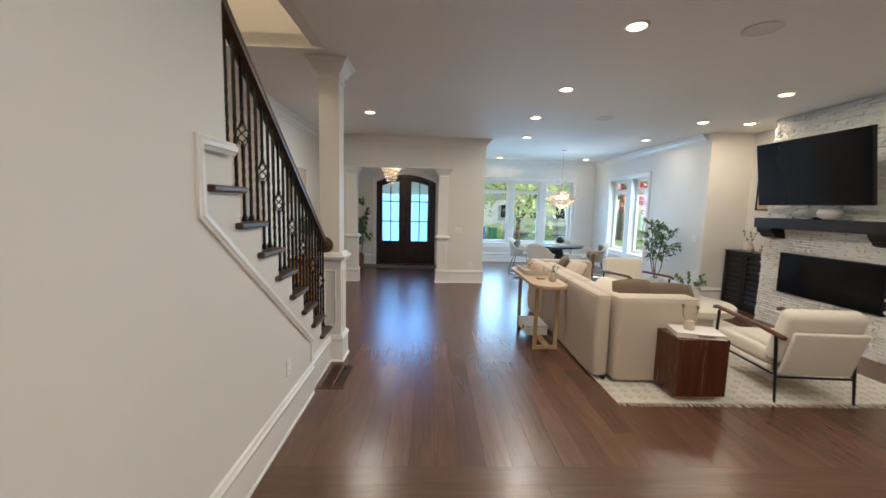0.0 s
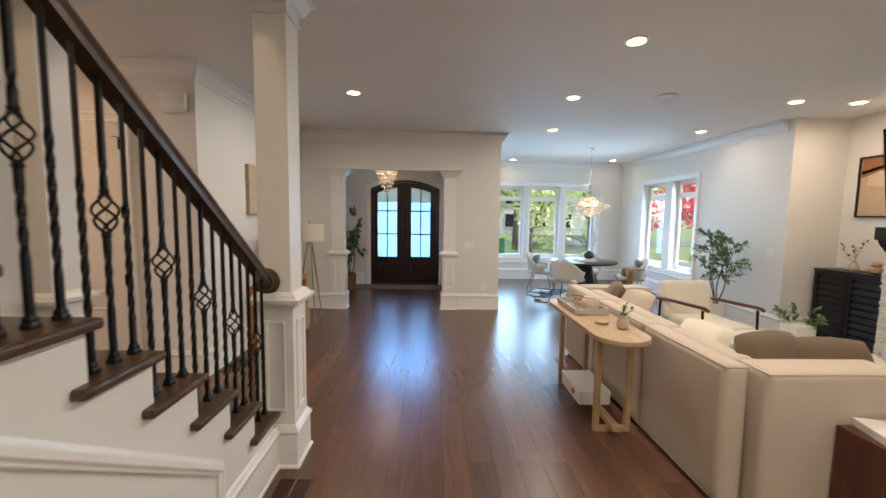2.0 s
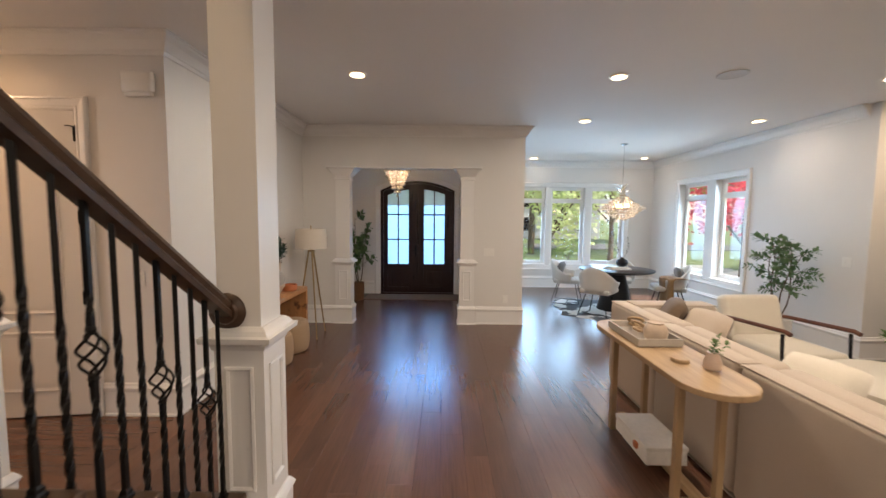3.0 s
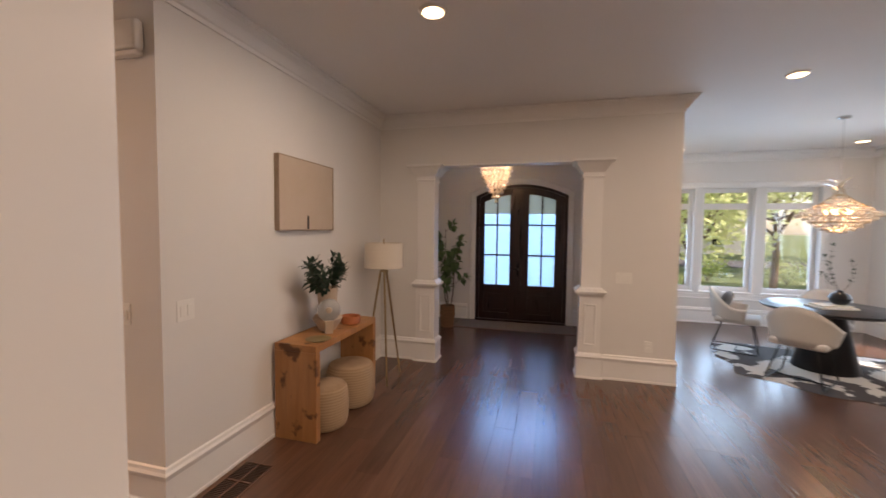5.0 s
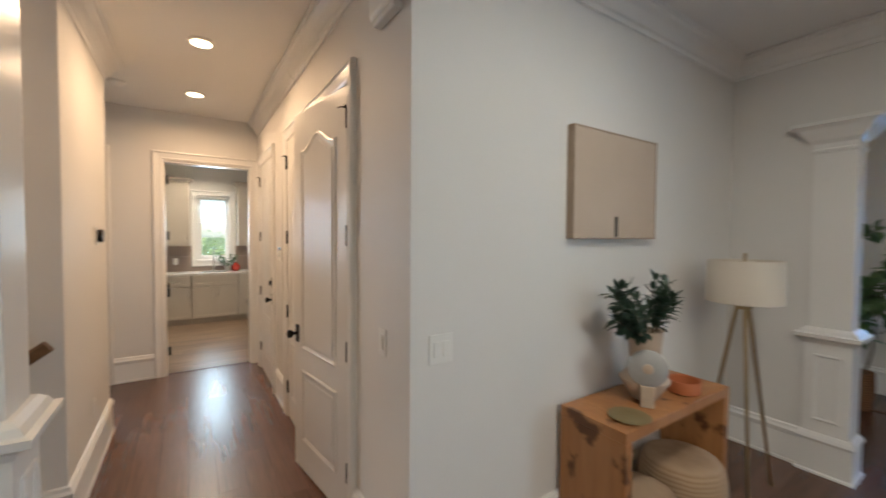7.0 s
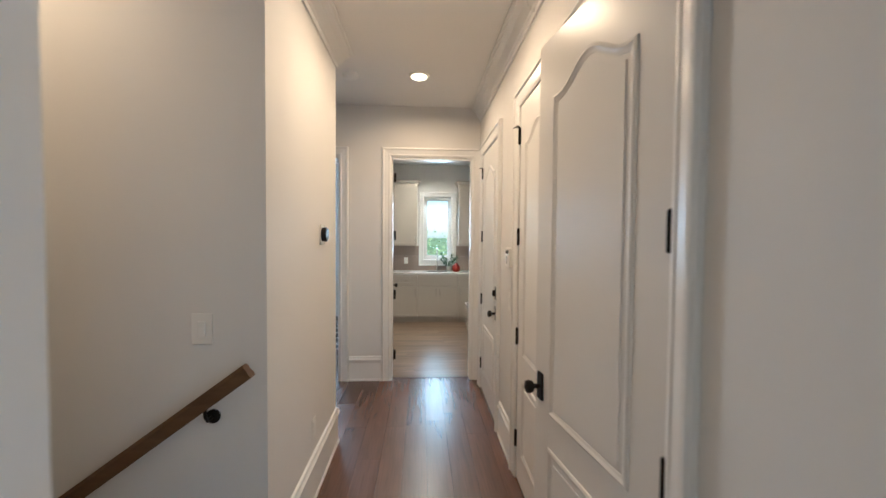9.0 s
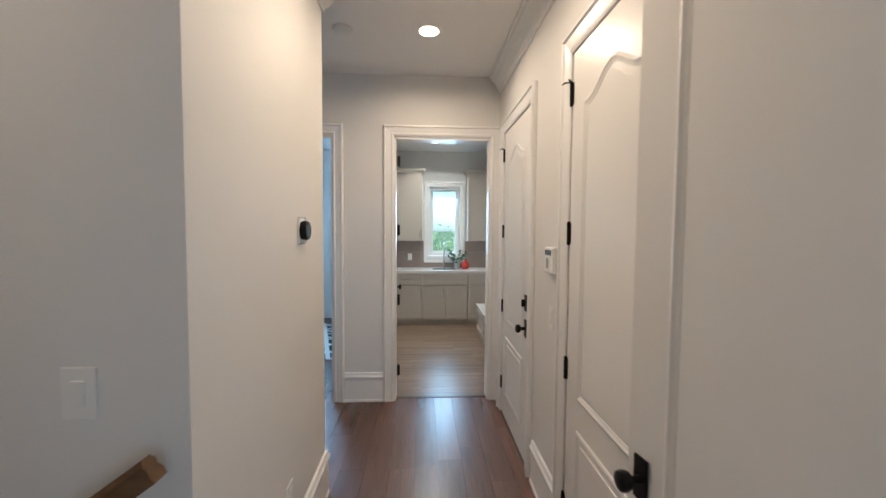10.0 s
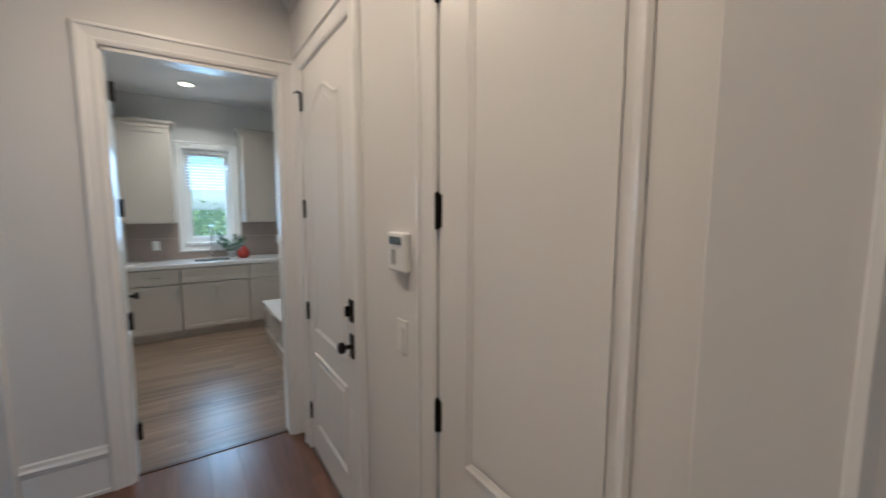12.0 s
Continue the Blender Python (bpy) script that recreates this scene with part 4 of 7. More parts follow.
# ---- wall fittings ----
def plate(name, label, at, w, h, toggles, outlet=False):
    """A wall plate; in its own frame it looks to -y and stands on z."""
    d = thing(name, label, "outlet" if outlet else "switch", at)
    bm = bmesh.new()
    box(bm, -w / 2, -0.006, -h / 2, w / 2, 0.0, h / 2, 0.0025)
    part("plate", bm, PLASTIC, d)
    for i in range(toggles):
        cx = (i - (toggles - 1) / 2) * 0.046
        bm = bmesh.new()
        if outlet:
            for s in (-0.02, 0.02):
                box(bm, cx - 0.016, -0.009, s - 0.014, cx + 0.016, -0.005, s + 0.014, 0.002)
        else:
            box(bm, cx - 0.016, -0.011, -0.033, cx + 0.016, -0.005, 0.033, 0.003)
        part("socket" if outlet else "rocker", bm, PLASTIC, d)
    return d


plate("light_switch", "white double rocker light switch plate", pose(XL, 5.715, 1.14, 0, 0, 90), 0.116, 0.125, 2)
plate("light_switch", "white single rocker light switch plate", pose(-2.6, YH, 1.13), 0.075, 0.125, 1)
plate("light_switch", "white single rocker light switch plate", pose(-4.85, YH, 1.133), 0.075, 0.125, 1)
plate("light_switch", "white single rocker light switch by the basement stairs", pose(-3.76, 4.017, 1.2, 0, 0, 90), 0.085, 0.13, 1)
plate("light_switch", "white triple rocker light switch plate", pose(0.5, YA, 1.12), 0.162, 0.12, 3)
plate("light_switch", "white double rocker light switch plate", pose(XR, 7.28, 1.14, 0, 0, -90), 0.116, 0.12, 2)
plate("wall_outlet", "white wall outlet above the baseboard", pose(0.76, YA, 0.39), 0.075, 0.12, 1, True)
plate("wall_outlet", "white wall outlet above the baseboard", pose(-1.07, 2.95, 0.47, 0, 0, 90), 0.075, 0.12, 1, True)
plate("wall_outlet", "white wall outlet above the baseboard", pose(-4.46, YT, 0.43, 0, 0, 180), 0.075, 0.12, 1, True)
plate("wall_outlet", "white wall outlet behind the bench", pose(XL, 6.93, 0.4, 0, 0, 90), 0.075, 0.12, 1, True)
plate("wall_outlet", "white wall outlet above the baseboard", pose(XR, 8.2, 0.4, 0, 0, -90), 0.075, 0.12, 1, True)

kp = thing("alarm_keypad", "white plastic alarm keypad on the wall", "keypad", pose(-4.85, YH, 1.447))
bm = bmesh.new()
box(bm, -0.065, -0.028, -0.07, 0.065, 0, 0.07, 0.008)
part("body", bm, PLASTIC, kp)
bm = bmesh.new()
box(bm, -0.045, -0.031, 0.028, 0.045, -0.027, 0.055)
part("display", bm, plain("lcd_grey", (0.06, 0.07, 0.065), 0.2), kp, "dark grey display")
bm = bmesh.new()
box(bm, -0.03, -0.031, -0.045, 0.0, -0.027, 0.01, 0.003)
part("buttons", bm, plain("button_grey", (0.35, 0.35, 0.34), 0.4), kp, "grey buttons")
ts = thing("thermostat", "round black thermostat on a white wall plate", "thermostat", pose(-4.665, YT, 1.6, 0, 0, 180))
bm = bmesh.new()
box(bm, -0.055, -0.006, -0.065, 0.055, 0, 0.065, 0.01)
part("wall_plate", bm, PLASTIC, ts)
bm = bmesh.new()
lathe(bm, [(0.034, 0.0), (0.045, 0.004), (0.047, 0.027), (0.043, 0.033)], (0, -0.004, 0), 28, Matrix.Rotation(radians(90), 4, "X"))
part("dial", bm, BLACKM, ts, "black metal dial", True)
bm = bmesh.new()
lathe(bm, [(0.022, 0.0), (0.041, 0.0), (0.039, 0.002)], (0, -0.0375, 0), 28, Matrix.Rotation(radians(90), 4, "X"))
part("screen", bm, plain("black_glass", (0.008, 0.008, 0.009), 0.08), ts, "black glass screen")
ch = thing("door_chime", "white plastic door chime box on the wall", "door chime", pose(-2.52, YH, 2.635))
bm = bmesh.new()
box(bm, -0.12, -0.06, -0.075, 0.12, 0, 0.085, 0.022)
part("cover", bm, PLASTIC, ch, "", True)
bm = bmesh.new()
box(bm, -0.105, -0.045, -0.1, 0.105, 0, -0.07, 0.01)
part("base", bm, PLASTIC, ch)
VENTM = plain("vent_brown", (0.05, 0.029, 0.019), 0.4, 0.3)


def floor_vent(x0, y0, x1, y1):
    v = thing("floor_vent", "dark brown slotted floor register flush in the oak", "floor vent")
    bm = bmesh.new()
    for a, b, c_, d_ in ((x0, y0, x1, y0 + 0.015), (x0, y1 - 0.015, x1, y1), (x0, y0 + 0.015, x0 + 0.015, y1 - 0.015), (x1 - 0.015, y0 + 0.015, x1, y1 - 0.015), (x0 + 0.015, (y0 + y1) / 2 - 0.008, x1 - 0.015, (y0 + y1) / 2 + 0.008), ((x0 + x1) / 2 - 0.006, y0 + 0.015, (x0 + x1) / 2 + 0.006, (y0 + y1) / 2 - 0.008), ((x0 + x1) / 2 - 0.006, (y0 + y1) / 2 + 0.008, (x0 + x1) / 2 + 0.006, y1 - 0.015)):
        box(bm, a, b, 0.0, c_, d_, 0.006)
    part("frame", bm, FLOORW, v, "brown wooden frame")
    n = 26
    for i in range(n):
        y = y0 + 0.02 + (y1 - y0 - 0.04) * i / (n - 1)
        bm = bmesh.new()
        box(bm, x0 + 0.015, y - 0.0035, 0.0005, x1 - 0.015, y + 0.0035, 0.004)
        part("slat", bm, VENTM, v)


floor_vent(-1.045, 3.575, -0.82, 4.08)
floor_vent(-2.29, 5.72, -2.06, 6.12)

# ---- living room ----
LINEN = fabric("cream_linen", (0.45, 0.375, 0.3), (0.56, 0.475, 0.39))
IVORY = fabric("ivory_boucle", (0.64, 0.58, 0.48), (0.77, 0.71, 0.61), 160.0)
TAUPE = fabric("taupe_velvet", (0.105, 0.068, 0.04), (0.165, 0.112, 0.07), 120.0)
WHITEF = fabric("grey_white_weave", (0.5, 0.48, 0.45), (0.68, 0.66, 0.62), 180.0)
CHARF = fabric("charcoal_knit", (0.06, 0.06, 0.062), (0.17, 0.17, 0.17), 60.0)
OAK = timber("light_oak", (0.34, 0.235, 0.13), (0.54, 0.41, 0.26), 0.4, "y", 1.0, rand=False)
OAKZ = timber("light_oak_upright", (0.34, 0.235, 0.13), (0.54, 0.41, 0.26), 0.4, "z", 1.0, rand=False)
WALNUT = timber("red_walnut", (0.06, 0.014, 0.008), (0.15, 0.045, 0.024), 0.25, "z", 0.7, rand=False)
ARMW = timber("walnut_arm", (0.09, 0.03, 0.015), (0.2, 0.075, 0.038), 0.3, "y", 1.0, rand=False)
BURL = timber("burl_wood", (0.35, 0.165, 0.06), (0.56, 0.32, 0.14), 0.42, "z", 0.35, knots=True, rand=False)
EBONY = timber("ebonised_wood", (0.006, 0.005, 0.007), (0.022, 0.018, 0.02), 0.35, "y", 1.0, rand=False)
MANTELW = timber("mantel_wood", (0.012, 0.008, 0.007), (0.04, 0.024, 0.018), 0.45, "y", 1.0, rand=False)
BLACKW = plain("black_lacquer", (0.012, 0.012, 0.014), 0.3)
CERAM = plain("cream_ceramic", (0.52, 0.41, 0.31), 0.55)
WHITEC = plain("white_plaster", (0.72, 0.7, 0.66), 0.7)
TERRA = plain("terracotta", (0.45, 0.14, 0.05), 0.6)
BRASS = plain("aged_brass", (0.42, 0.31, 0.17), 0.3, 1.0)
PAPER = plain("book_paper", (0.72, 0.68, 0.6), 0.7)
GLASSC = clear_glass("clear_vessel_glass", (0.97, 0.98, 0.98), 0.12)
DARKG = plain("dark_glass", (0.006, 0.006, 0.007), 0.08, 0.0, 4.0, 0.05, 0.0)
DARKG.node_tree.nodes["Principled BSDF"].inputs["Specular IOR Level"].default_value = 0.14
for m in (EBONY, MANTELW, BLACKW):
    m.node_tree.nodes["Principled BSDF"].inputs["Specular IOR Level"].default_value = 0.3
BARK = plain("bark", (0.12, 0.085, 0.055), 0.85, 0.0, 40.0, 0.3, 0.3)


def leafmat(name, a, b, through_light=0.25):
    m, nt, bs = mat(name)
    gi = nt.nodes.new("ShaderNodeNewGeometry")
    nt.links.new(ramp(nt, gi.outputs["Random Per Island"], [(0.0, a), (1.0, b)]), bs.inputs["Base Color"])
    bs.inputs["Roughness"].default_value = 0.45
    tr = nt.nodes.new("ShaderNodeBsdfTranslucent")
    tr.inputs[0].default_value = (*[min(1.0, 1.6 * (p + q) / 2) for p, q in zip(a, b)], 1)
    mx = nt.nodes.new("ShaderNodeMixShader")
    mx.inputs[0].default_value = through_light
    nt.links.new(bs.outputs[0], mx.inputs[1])
    nt.links.new(tr.outputs[0], mx.inputs[2])
    nt.links.new(mx.outputs[0], nt.nodes["Material Output"].inputs[0])
    return m


LEAF = leafmat("houseplant_leaf", (0.02, 0.05, 0.018), (0.06, 0.12, 0.04))
LEAF_TREE = leafmat("indoor_tree_leaf", (0.04, 0.085, 0.03), (0.12, 0.2, 0.075))
LEAF_BLUE = leafmat("eucalyptus_leaf", (0.02, 0.045, 0.03), (0.055, 0.09, 0.06))
LEAF_LIGHT = leafmat("fresh_leaf", (0.05, 0.1, 0.03), (0.11, 0.18, 0.055))


def leaf(bm, p, d, length, width, up=Vector((0, 0, 1))):
    """A folded pointed leaf from p along d."""
    d = Vector(d).normalized()
    s = d.cross(up)
    s = s.normalized() if s.length > 1e-3 else Vector((1, 0, 0))
    n = s.cross(d)
    p = Vector(p)
    mid1, mid2, tip = p + d * length * 0.3, p + d * length * 0.7 - n * length * 0.02, p + d * length - n * length * 0.1
    v = [bm.verts.new(q) for q in (p, mid1 + s * width * 0.5 + n * width * 0.12, mid2 + s * width * 0.42 + n * width * 0.1, tip, mid2 - s * width * 0.42 + n * width * 0.1, mid1 - s * width * 0.5 + n * width * 0.12, mid1, mid2)]
    bm.faces.new((v[0], v[1], v[6]))
    bm.faces.new((v[0], v[6], v[5]))
    bm.faces.new((v[6], v[1], v[2], v[7]))
    bm.faces.new((v[6], v[7], v[4], v[5]))
    bm.faces.new((v[7], v[2], v[3]))
    bm.faces.new((v[7], v[3], v[4]))


def sprig(stems, leaves, base, tip, n, ln, wd, rng, r=0.004, droop=0.0, pairs=True):
    """A bent stem with leaves along it."""
    base, tip = Vector(base), Vector(tip)
    side = Vector((rng.uniform(-1, 1), rng.uniform(-1, 1), 0)) * (tip - base).length * 0.12
    pts = []
    for i in range(9):
        f = i / 8
        pts.append(base.lerp(tip, f) + side * math.sin(math.pi * f) + Vector((0, 0, -droop * f * f)))
    tube(stems, pts, r, 5, r * 0.4)
    for i in range(n):
        f = 0.25 + 0.75 * (i + 1) / n
        k = min(7, int(f * 8))
        p = pts[k].lerp(pts[k + 1], f * 8 - k) if k < 8 else pts[8]
        d = (pts[min(8, k + 1)] - pts[k]).normalized()
        for sg in ((-1, 1) if pairs else (rng.choice((-1, 1)),)):
            a = rng.uniform(0, math.tau) if not pairs else 0
            w = d.cross(Vector((math.cos(a + i), math.sin(a + i), 0.4))).normalized() * sg
            leaf(leaves, p, d * 0.55 + w + Vector((0, 0, rng.uniform(-0.2, 0.25))), ln * rng.uniform(0.75, 1.15), wd * rng.uniform(0.8, 1.1))
    leaf(leaves, pts[8], pts[8] - pts[7], ln, wd)


def cushion_mesh(w, d, h, sub=10, puff=0.5):
    """A pillow: pinched at the corners, full in the middle; lies flat on z=0."""
    bm = bmesh.new()
    for sgn in (1, -1):
        g = [[None] * (sub + 1) for _ in range(sub + 1)]
        for i in range(sub + 1):
            for j in range(sub + 1):
                u, v = 2 * i / sub - 1, 2 * j / sub - 1
                e = (1 - u ** 4) * (1 - v ** 4)
                zz = h / 2 * max(0.0, e) ** puff
                pin = 1 - 0.05 * (u * u) * (v * v) * 2
                g[i][j] = bm.verts.new((u * w / 2 * pin, v * d / 2 * pin, h / 2 + sgn * zz))
        for i in range(sub):
            for j in range(sub):
                q = (g[i][j], g[i + 1][j], g[i + 1][j + 1], g[i][j + 1])
                bm.faces.new(q if sgn > 0 else q[::-1])
    bmesh.ops.remove_doubles(bm, verts=bm.verts, dist=1e-5)
    return bm


def soft_box(x0, y0, z0, x1, y1, z1, bev=0.05):
    bm = bmesh.new()
    box(bm, x0, y0, z0, x1, y1, z1)
    bmesh.ops.bevel(bm, geom=list(bm.edges), offset=bev, segments=5, affect="EDGES", profile=0.5)
    return bm


# rug
rug_m, nt, bs = mat("rug_wool")
v = coords(nt)
vo = nt.nodes.new("ShaderNodeTexVoronoi")
vo.inputs["Scale"].default_value, vo.distance = 9.0, "MANHATTAN"
vo.inputs["Randomness"].default_value = 0.18
nt.links.new(v, vo.inputs["Vector"])
pat = ramp(nt, vo.outputs["Distance"], [(0.2, (0.6, 0.55, 0.47)), (0.34, (0.36, 0.32, 0.27)), (0.5, (0.7, 0.65, 0.57))])
pat = mixrgb(nt, maprange(nt, noisy(nt, v, 2.2, 3), 0.0, 0.6), pat, (0.58, 0.53, 0.46))
nt.links.new(mixrgb(nt, maprange(nt, noisy(nt, v, 160.0, 2), 0.0, 0.5), pat, (0.44, 0.4, 0.34)), bs.inputs["Base Color"])
bs.inputs["Roughness"].default_value = 0.95
bump(nt, bs, noisy(nt, v, 160.0, 2), 0.5, 0.004)
rug = thing("area_rug", "cream patterned wool area rug with knotted fringe", "rug")
RX0, RX1, RY0, RY1 = 1.525, 4.35, 3.37, 6.35
bm = bmesh.new()
box(bm, RX0, RY0, 0.0, RX1, RY1, 0.012, 0.004)
part("wool_field", bm, rug_m, rug)
bm = bmesh.new()
rng = random.Random(4)
for yy, sg in ((RY0, -1), (RY1, 1)):
    x = RX0 + 0.01
    while x < RX1:
        dx = rng.uniform(-0.015, 0.015)
        tube(bm, [(x, yy, 0.007), (x + dx * 0.5, yy + sg * 0.03, 0.006), (x + dx, yy + sg * rng.uniform(0.05, 0.07), 0.004)], 0.005, 4, 0.003)
        x += 0.026
part("fringe", bm, fabric("fringe_cotton", (0.6, 0.55, 0.46), (0.72, 0.67, 0.58)), rug, "cream knotted fringe")

# sofa: back and arms as tall upholstered slabs with piped edges
sofa = thing("sofa", "cream linen sofa with tall back slabs and piped seams", "sofa")
SX, SY0, SY1, SH = 1.49, 3.71, 6.4, 0.83
BT = 0.15
slabs = (("arm", (SX + BT + 0.006, SY0, 0.03, 2.42, SY0 + 0.24, SH)), ("arm", (SX + BT + 0.006, SY1 - 0.24, 0.03, 2.42, SY1, SH)),
         ("backrest", (SX, SY0 + 0.1, 0.03, SX + BT, 4.66, SH)), ("backrest", (SX, 4.666, 0.03, SX + BT, 5.53, SH)), ("backrest", (SX, 5.536, 0.03, SX + BT, SY1 - 0.02, SH)))
for nm, b in slabs:
    part(nm, soft_box(*b, 0.045), LINEN, sofa, "", True)
    bm = bmesh.new()
    k = 0.013
    ring = [(b[0] + k, b[1] + k), (b[3] - k, b[1] + k), (b[3] - k, b[4] - k), (b[0] + k, b[4] - k)]
    sweep(bm, [(0.0065 * math.cos(q * math.tau / 6), 0.0065 * math.sin(q * math.tau / 6)) for q in range(6)], [(x, y, SH - 0.012) for x, y in ring], (0, 0, 1), closed=True)
    part("piping", bm, LINEN, sofa, "", True)
for a, b in ((SY0 + 0.245, 5.05), (5.06, SY1 - 0.245)):
    part("seat", soft_box(SX + BT + 0.006, a, 0.05, 2.6, b, 0.26, 0.03), LINEN, sofa, "", True)
    part("seat_cushion", soft_box(SX + BT + 0.2, a, 0.265, 2.62, b, 0.45, 0.05), LINEN, sofa, "", True)
for a, b in ((SY0 + 0.25, 4.65), (4.655, 5.52), (5.525, SY1 - 0.25)):
    part("back_cushion", soft_box(SX + BT + 0.006, a, 0.265, SX + BT + 0.19, b, SH - 0.015, 0.06), LINEN, sofa, "", True)
for x in (SX + 0.1, 2.36):
    for y in (SY0 + 0.1, SY1 - 0.1):
        bm = bmesh.new()
        lathe(bm, [(0.02, 0.0), (0.024, 0.04)], (x, y, 0.0 if y > 6.36 or x < 1.6 else 0.012), 10)
        part("foot", bm, EBONY, sofa, "short dark foot")


def pillow(label, at, w, d, h, m, name="throw_pillow"):
    p = tagged(link(name, cushion_mesh(w, d, h), m, True), label, "pillow", "sofa pillows")
    p.matrix_basis = at
    return p


pillow("taupe velvet throw pillow leaning in the sofa corner", pose(1.98, 4.14, 0.69, 66, 0, 12), 0.5, 0.45, 0.16, TAUPE)
pillow("taupe velvet throw pillow leaning on the sofa arm", pose(2.33, 4.1, 0.68, 66, 0, -8), 0.5, 0.42, 0.16, TAUPE)
pillow("cream throw pillow on the sofa", pose(2.02, 4.72, 0.62, 0, -50, 12), 0.4, 0.45, 0.15, IVORY)
pillow("taupe throw pillow at the sofa's far end", pose(1.94, 6.0, 0.7, 0, -62, -20), 0.42, 0.46, 0.15, TAUPE)
pillow("cream throw pillow at the sofa's far end", pose(2.0, 5.66, 0.68, 0, -58, 6), 0.4, 0.44, 0.15, LINEN)

# console table behind the sofa
con = thing("console_table", "light oak console table with rounded ends", "console table")
CX, CY0, CY1, CH, CW = 1.235, 4.29, 5.72, 0.8, 0.2


def stadium(bm, cx, y0, y1, r, z0, z1, n=12, rx=None):
    rx = rx or r
    pts = [(cx + rx * math.cos(math.pi * k / n), y1 - r + r * math.sin(math.pi * k / n)) for k in range(n + 1)] + [(cx - rx * math.cos(math.pi * k / n), y0 + r - r * math.sin(math.pi * k / n)) for k in range(n + 1)]
    prism(bm, [(x, y, z0) for x, y in pts], (0, 0, z1 - z0))


bm = bmesh.new()
stadium(bm, CX, CY0, CY1, CW, CH - 0.035, CH)
part("tabletop", bm, OAK, con, "light oak rounded top", bev=0.005)
for y in (CY0 + 0.33, CY1 - 0.27):
    for x in (CX - 0.11, CX + 0.13):
        bm = bmesh.new()
        box(bm, x, y - 0.02, 0.0, x + 0.04, y + 0.02, CH - 0.035, 0.003)
        part("leg", bm, OAKZ, con)
    bm = bmesh.new()
    box(bm, CX - 0.07, y - 0.019, 0.0, CX + 0.13, y + 0.019, 0.04, 0.003)
    part("foot_rail", bm, OAK, con)
bm = bmesh.new()
box(bm, CX, CY0 + 0.23, 0.041, CX + 0.06, CY1 - 0.16, 0.08, 0.003)
part("stretcher", bm, OAK, con)
# books on the console's stretcher
bk = thing("storage_box", "pale grey lidded box on the console's rail", "box")
bm = bmesh.new()
box(bm, CX - 0.13, 4.86, 0.081, CX + 0.13, 5.3, 0.17, 0.006)
part("body", bm, WHITEC, bk)
bm = bmesh.new()
box(bm, CX - 0.135, 4.855, 0.171, CX + 0.135, 5.305, 0.2, 0.006)
part("lid", bm, WHITEC, bk)
bm = bmesh.new()
box(bm, CX - 0.15, 4.96, 0.13, CX - 0.132, 5.0, 0.17, 0.003)
part("tab", bm, TERRA, bk, "brown leather pull tab")
tray = thing("serving_tray", "grey rectangular tray on the console table", "tray")
bm = bmesh.new()
box(bm, CX - 0.14, 5.0, CH, CX + 0.14, 5.46, CH + 0.012, 0.004)
part("base", bm, plain("tray_grey", (0.42, 0.38, 0.33), 0.6), tray)
bm = bmesh.new()
sweep(bm, [(-0.006, 0), (0.006, 0), (0.006, 0.045), (-0.006, 0.045)], [(CX - 0.14, 5.0, CH + 0.01), (CX + 0.14, 5.0, CH + 0.01), (CX + 0.14, 5.46, CH + 0.01), (CX - 0.14, 5.46, CH + 0.01)], (0, 0, 1), closed=True)
part("rim", bm, plain("tray_grey_rim", (0.46, 0.42, 0.37), 0.6), tray)
pot = thing("stoneware_pot", "round beige stoneware pot on the tray", "pot", pose(CX + 0.03, 5.12, CH + 0.012))
bm = bmesh.new()
lathe(bm, [(0.04, 0), (0.07, 0.015), (0.078, 0.06), (0.065, 0.1), (0.05, 0.115), (0.052, 0.125), (0.044, 0.12)], (0, 0, 0), 24)
part("body", bm, CERAM, pot, "", True)
knot = thing("wood_chain", "carved wooden chain links lying on the tray", "ornament", pose(CX - 0.02, 5.33, CH + 0.012))
for i in range(4):
    bm = bmesh.new()
    n = 14
    pts = [(0.05 * math.cos(k * math.tau / n), 0.032 * math.sin(k * math.tau / n), 0) for k in range(n + 1)]
    tube(bm, pts, 0.011, 7)
    bmesh.ops.transform(bm, matrix=pose(0.0 + 0.02 * i, -0.09 + 0.06 * i, 0.04 + (0.022 if i % 2 else 0), 40 if i % 2 else 8, 0, 90 + 20 * i), verts=bm.verts)
    part("link", bm, OAK, knot, "", True)
bud = thing("bud_vase", "small clear vase with a green sprig", "vase", pose(CX + 0.08, 4.62, CH))
bm = bmesh.new()
lathe(bm, [(0.03, 0), (0.042, 0.012), (0.045, 0.05), (0.032, 0.08), (0.03, 0.1)], (0, 0, 0), 20)
part("body", bm, plain("peach_glaze", (0.55, 0.42, 0.33), 0.3), bud, "", True)
st, lv = bmesh.new(), bmesh.new()
rng = random.Random(7)
for i in range(4):
    sprig(st, lv, (0, 0, 0.05), (rng.uniform(-0.04, 0.05), rng.uniform(-0.05, 0.05), rng.uniform(0.12, 0.19)), 4, 0.035, 0.02, rng, 0.0018)
part("stem", st, LEAF_LIGHT, bud)
part("leaves", lv, LEAF_LIGHT, bud, "fresh green leaves")
co = thing("coaster", "small round wooden coasters on the console", "coaster", pose(CX - 0.02, 4.75, CH))
bm = bmesh.new()
lathe(bm, [(0.048, 0), (0.05, 0.004), (0.05, 0.018), (0.046, 0.022)], (0, 0, 0), 24)
part("disc", bm, OAK, co, "", True)

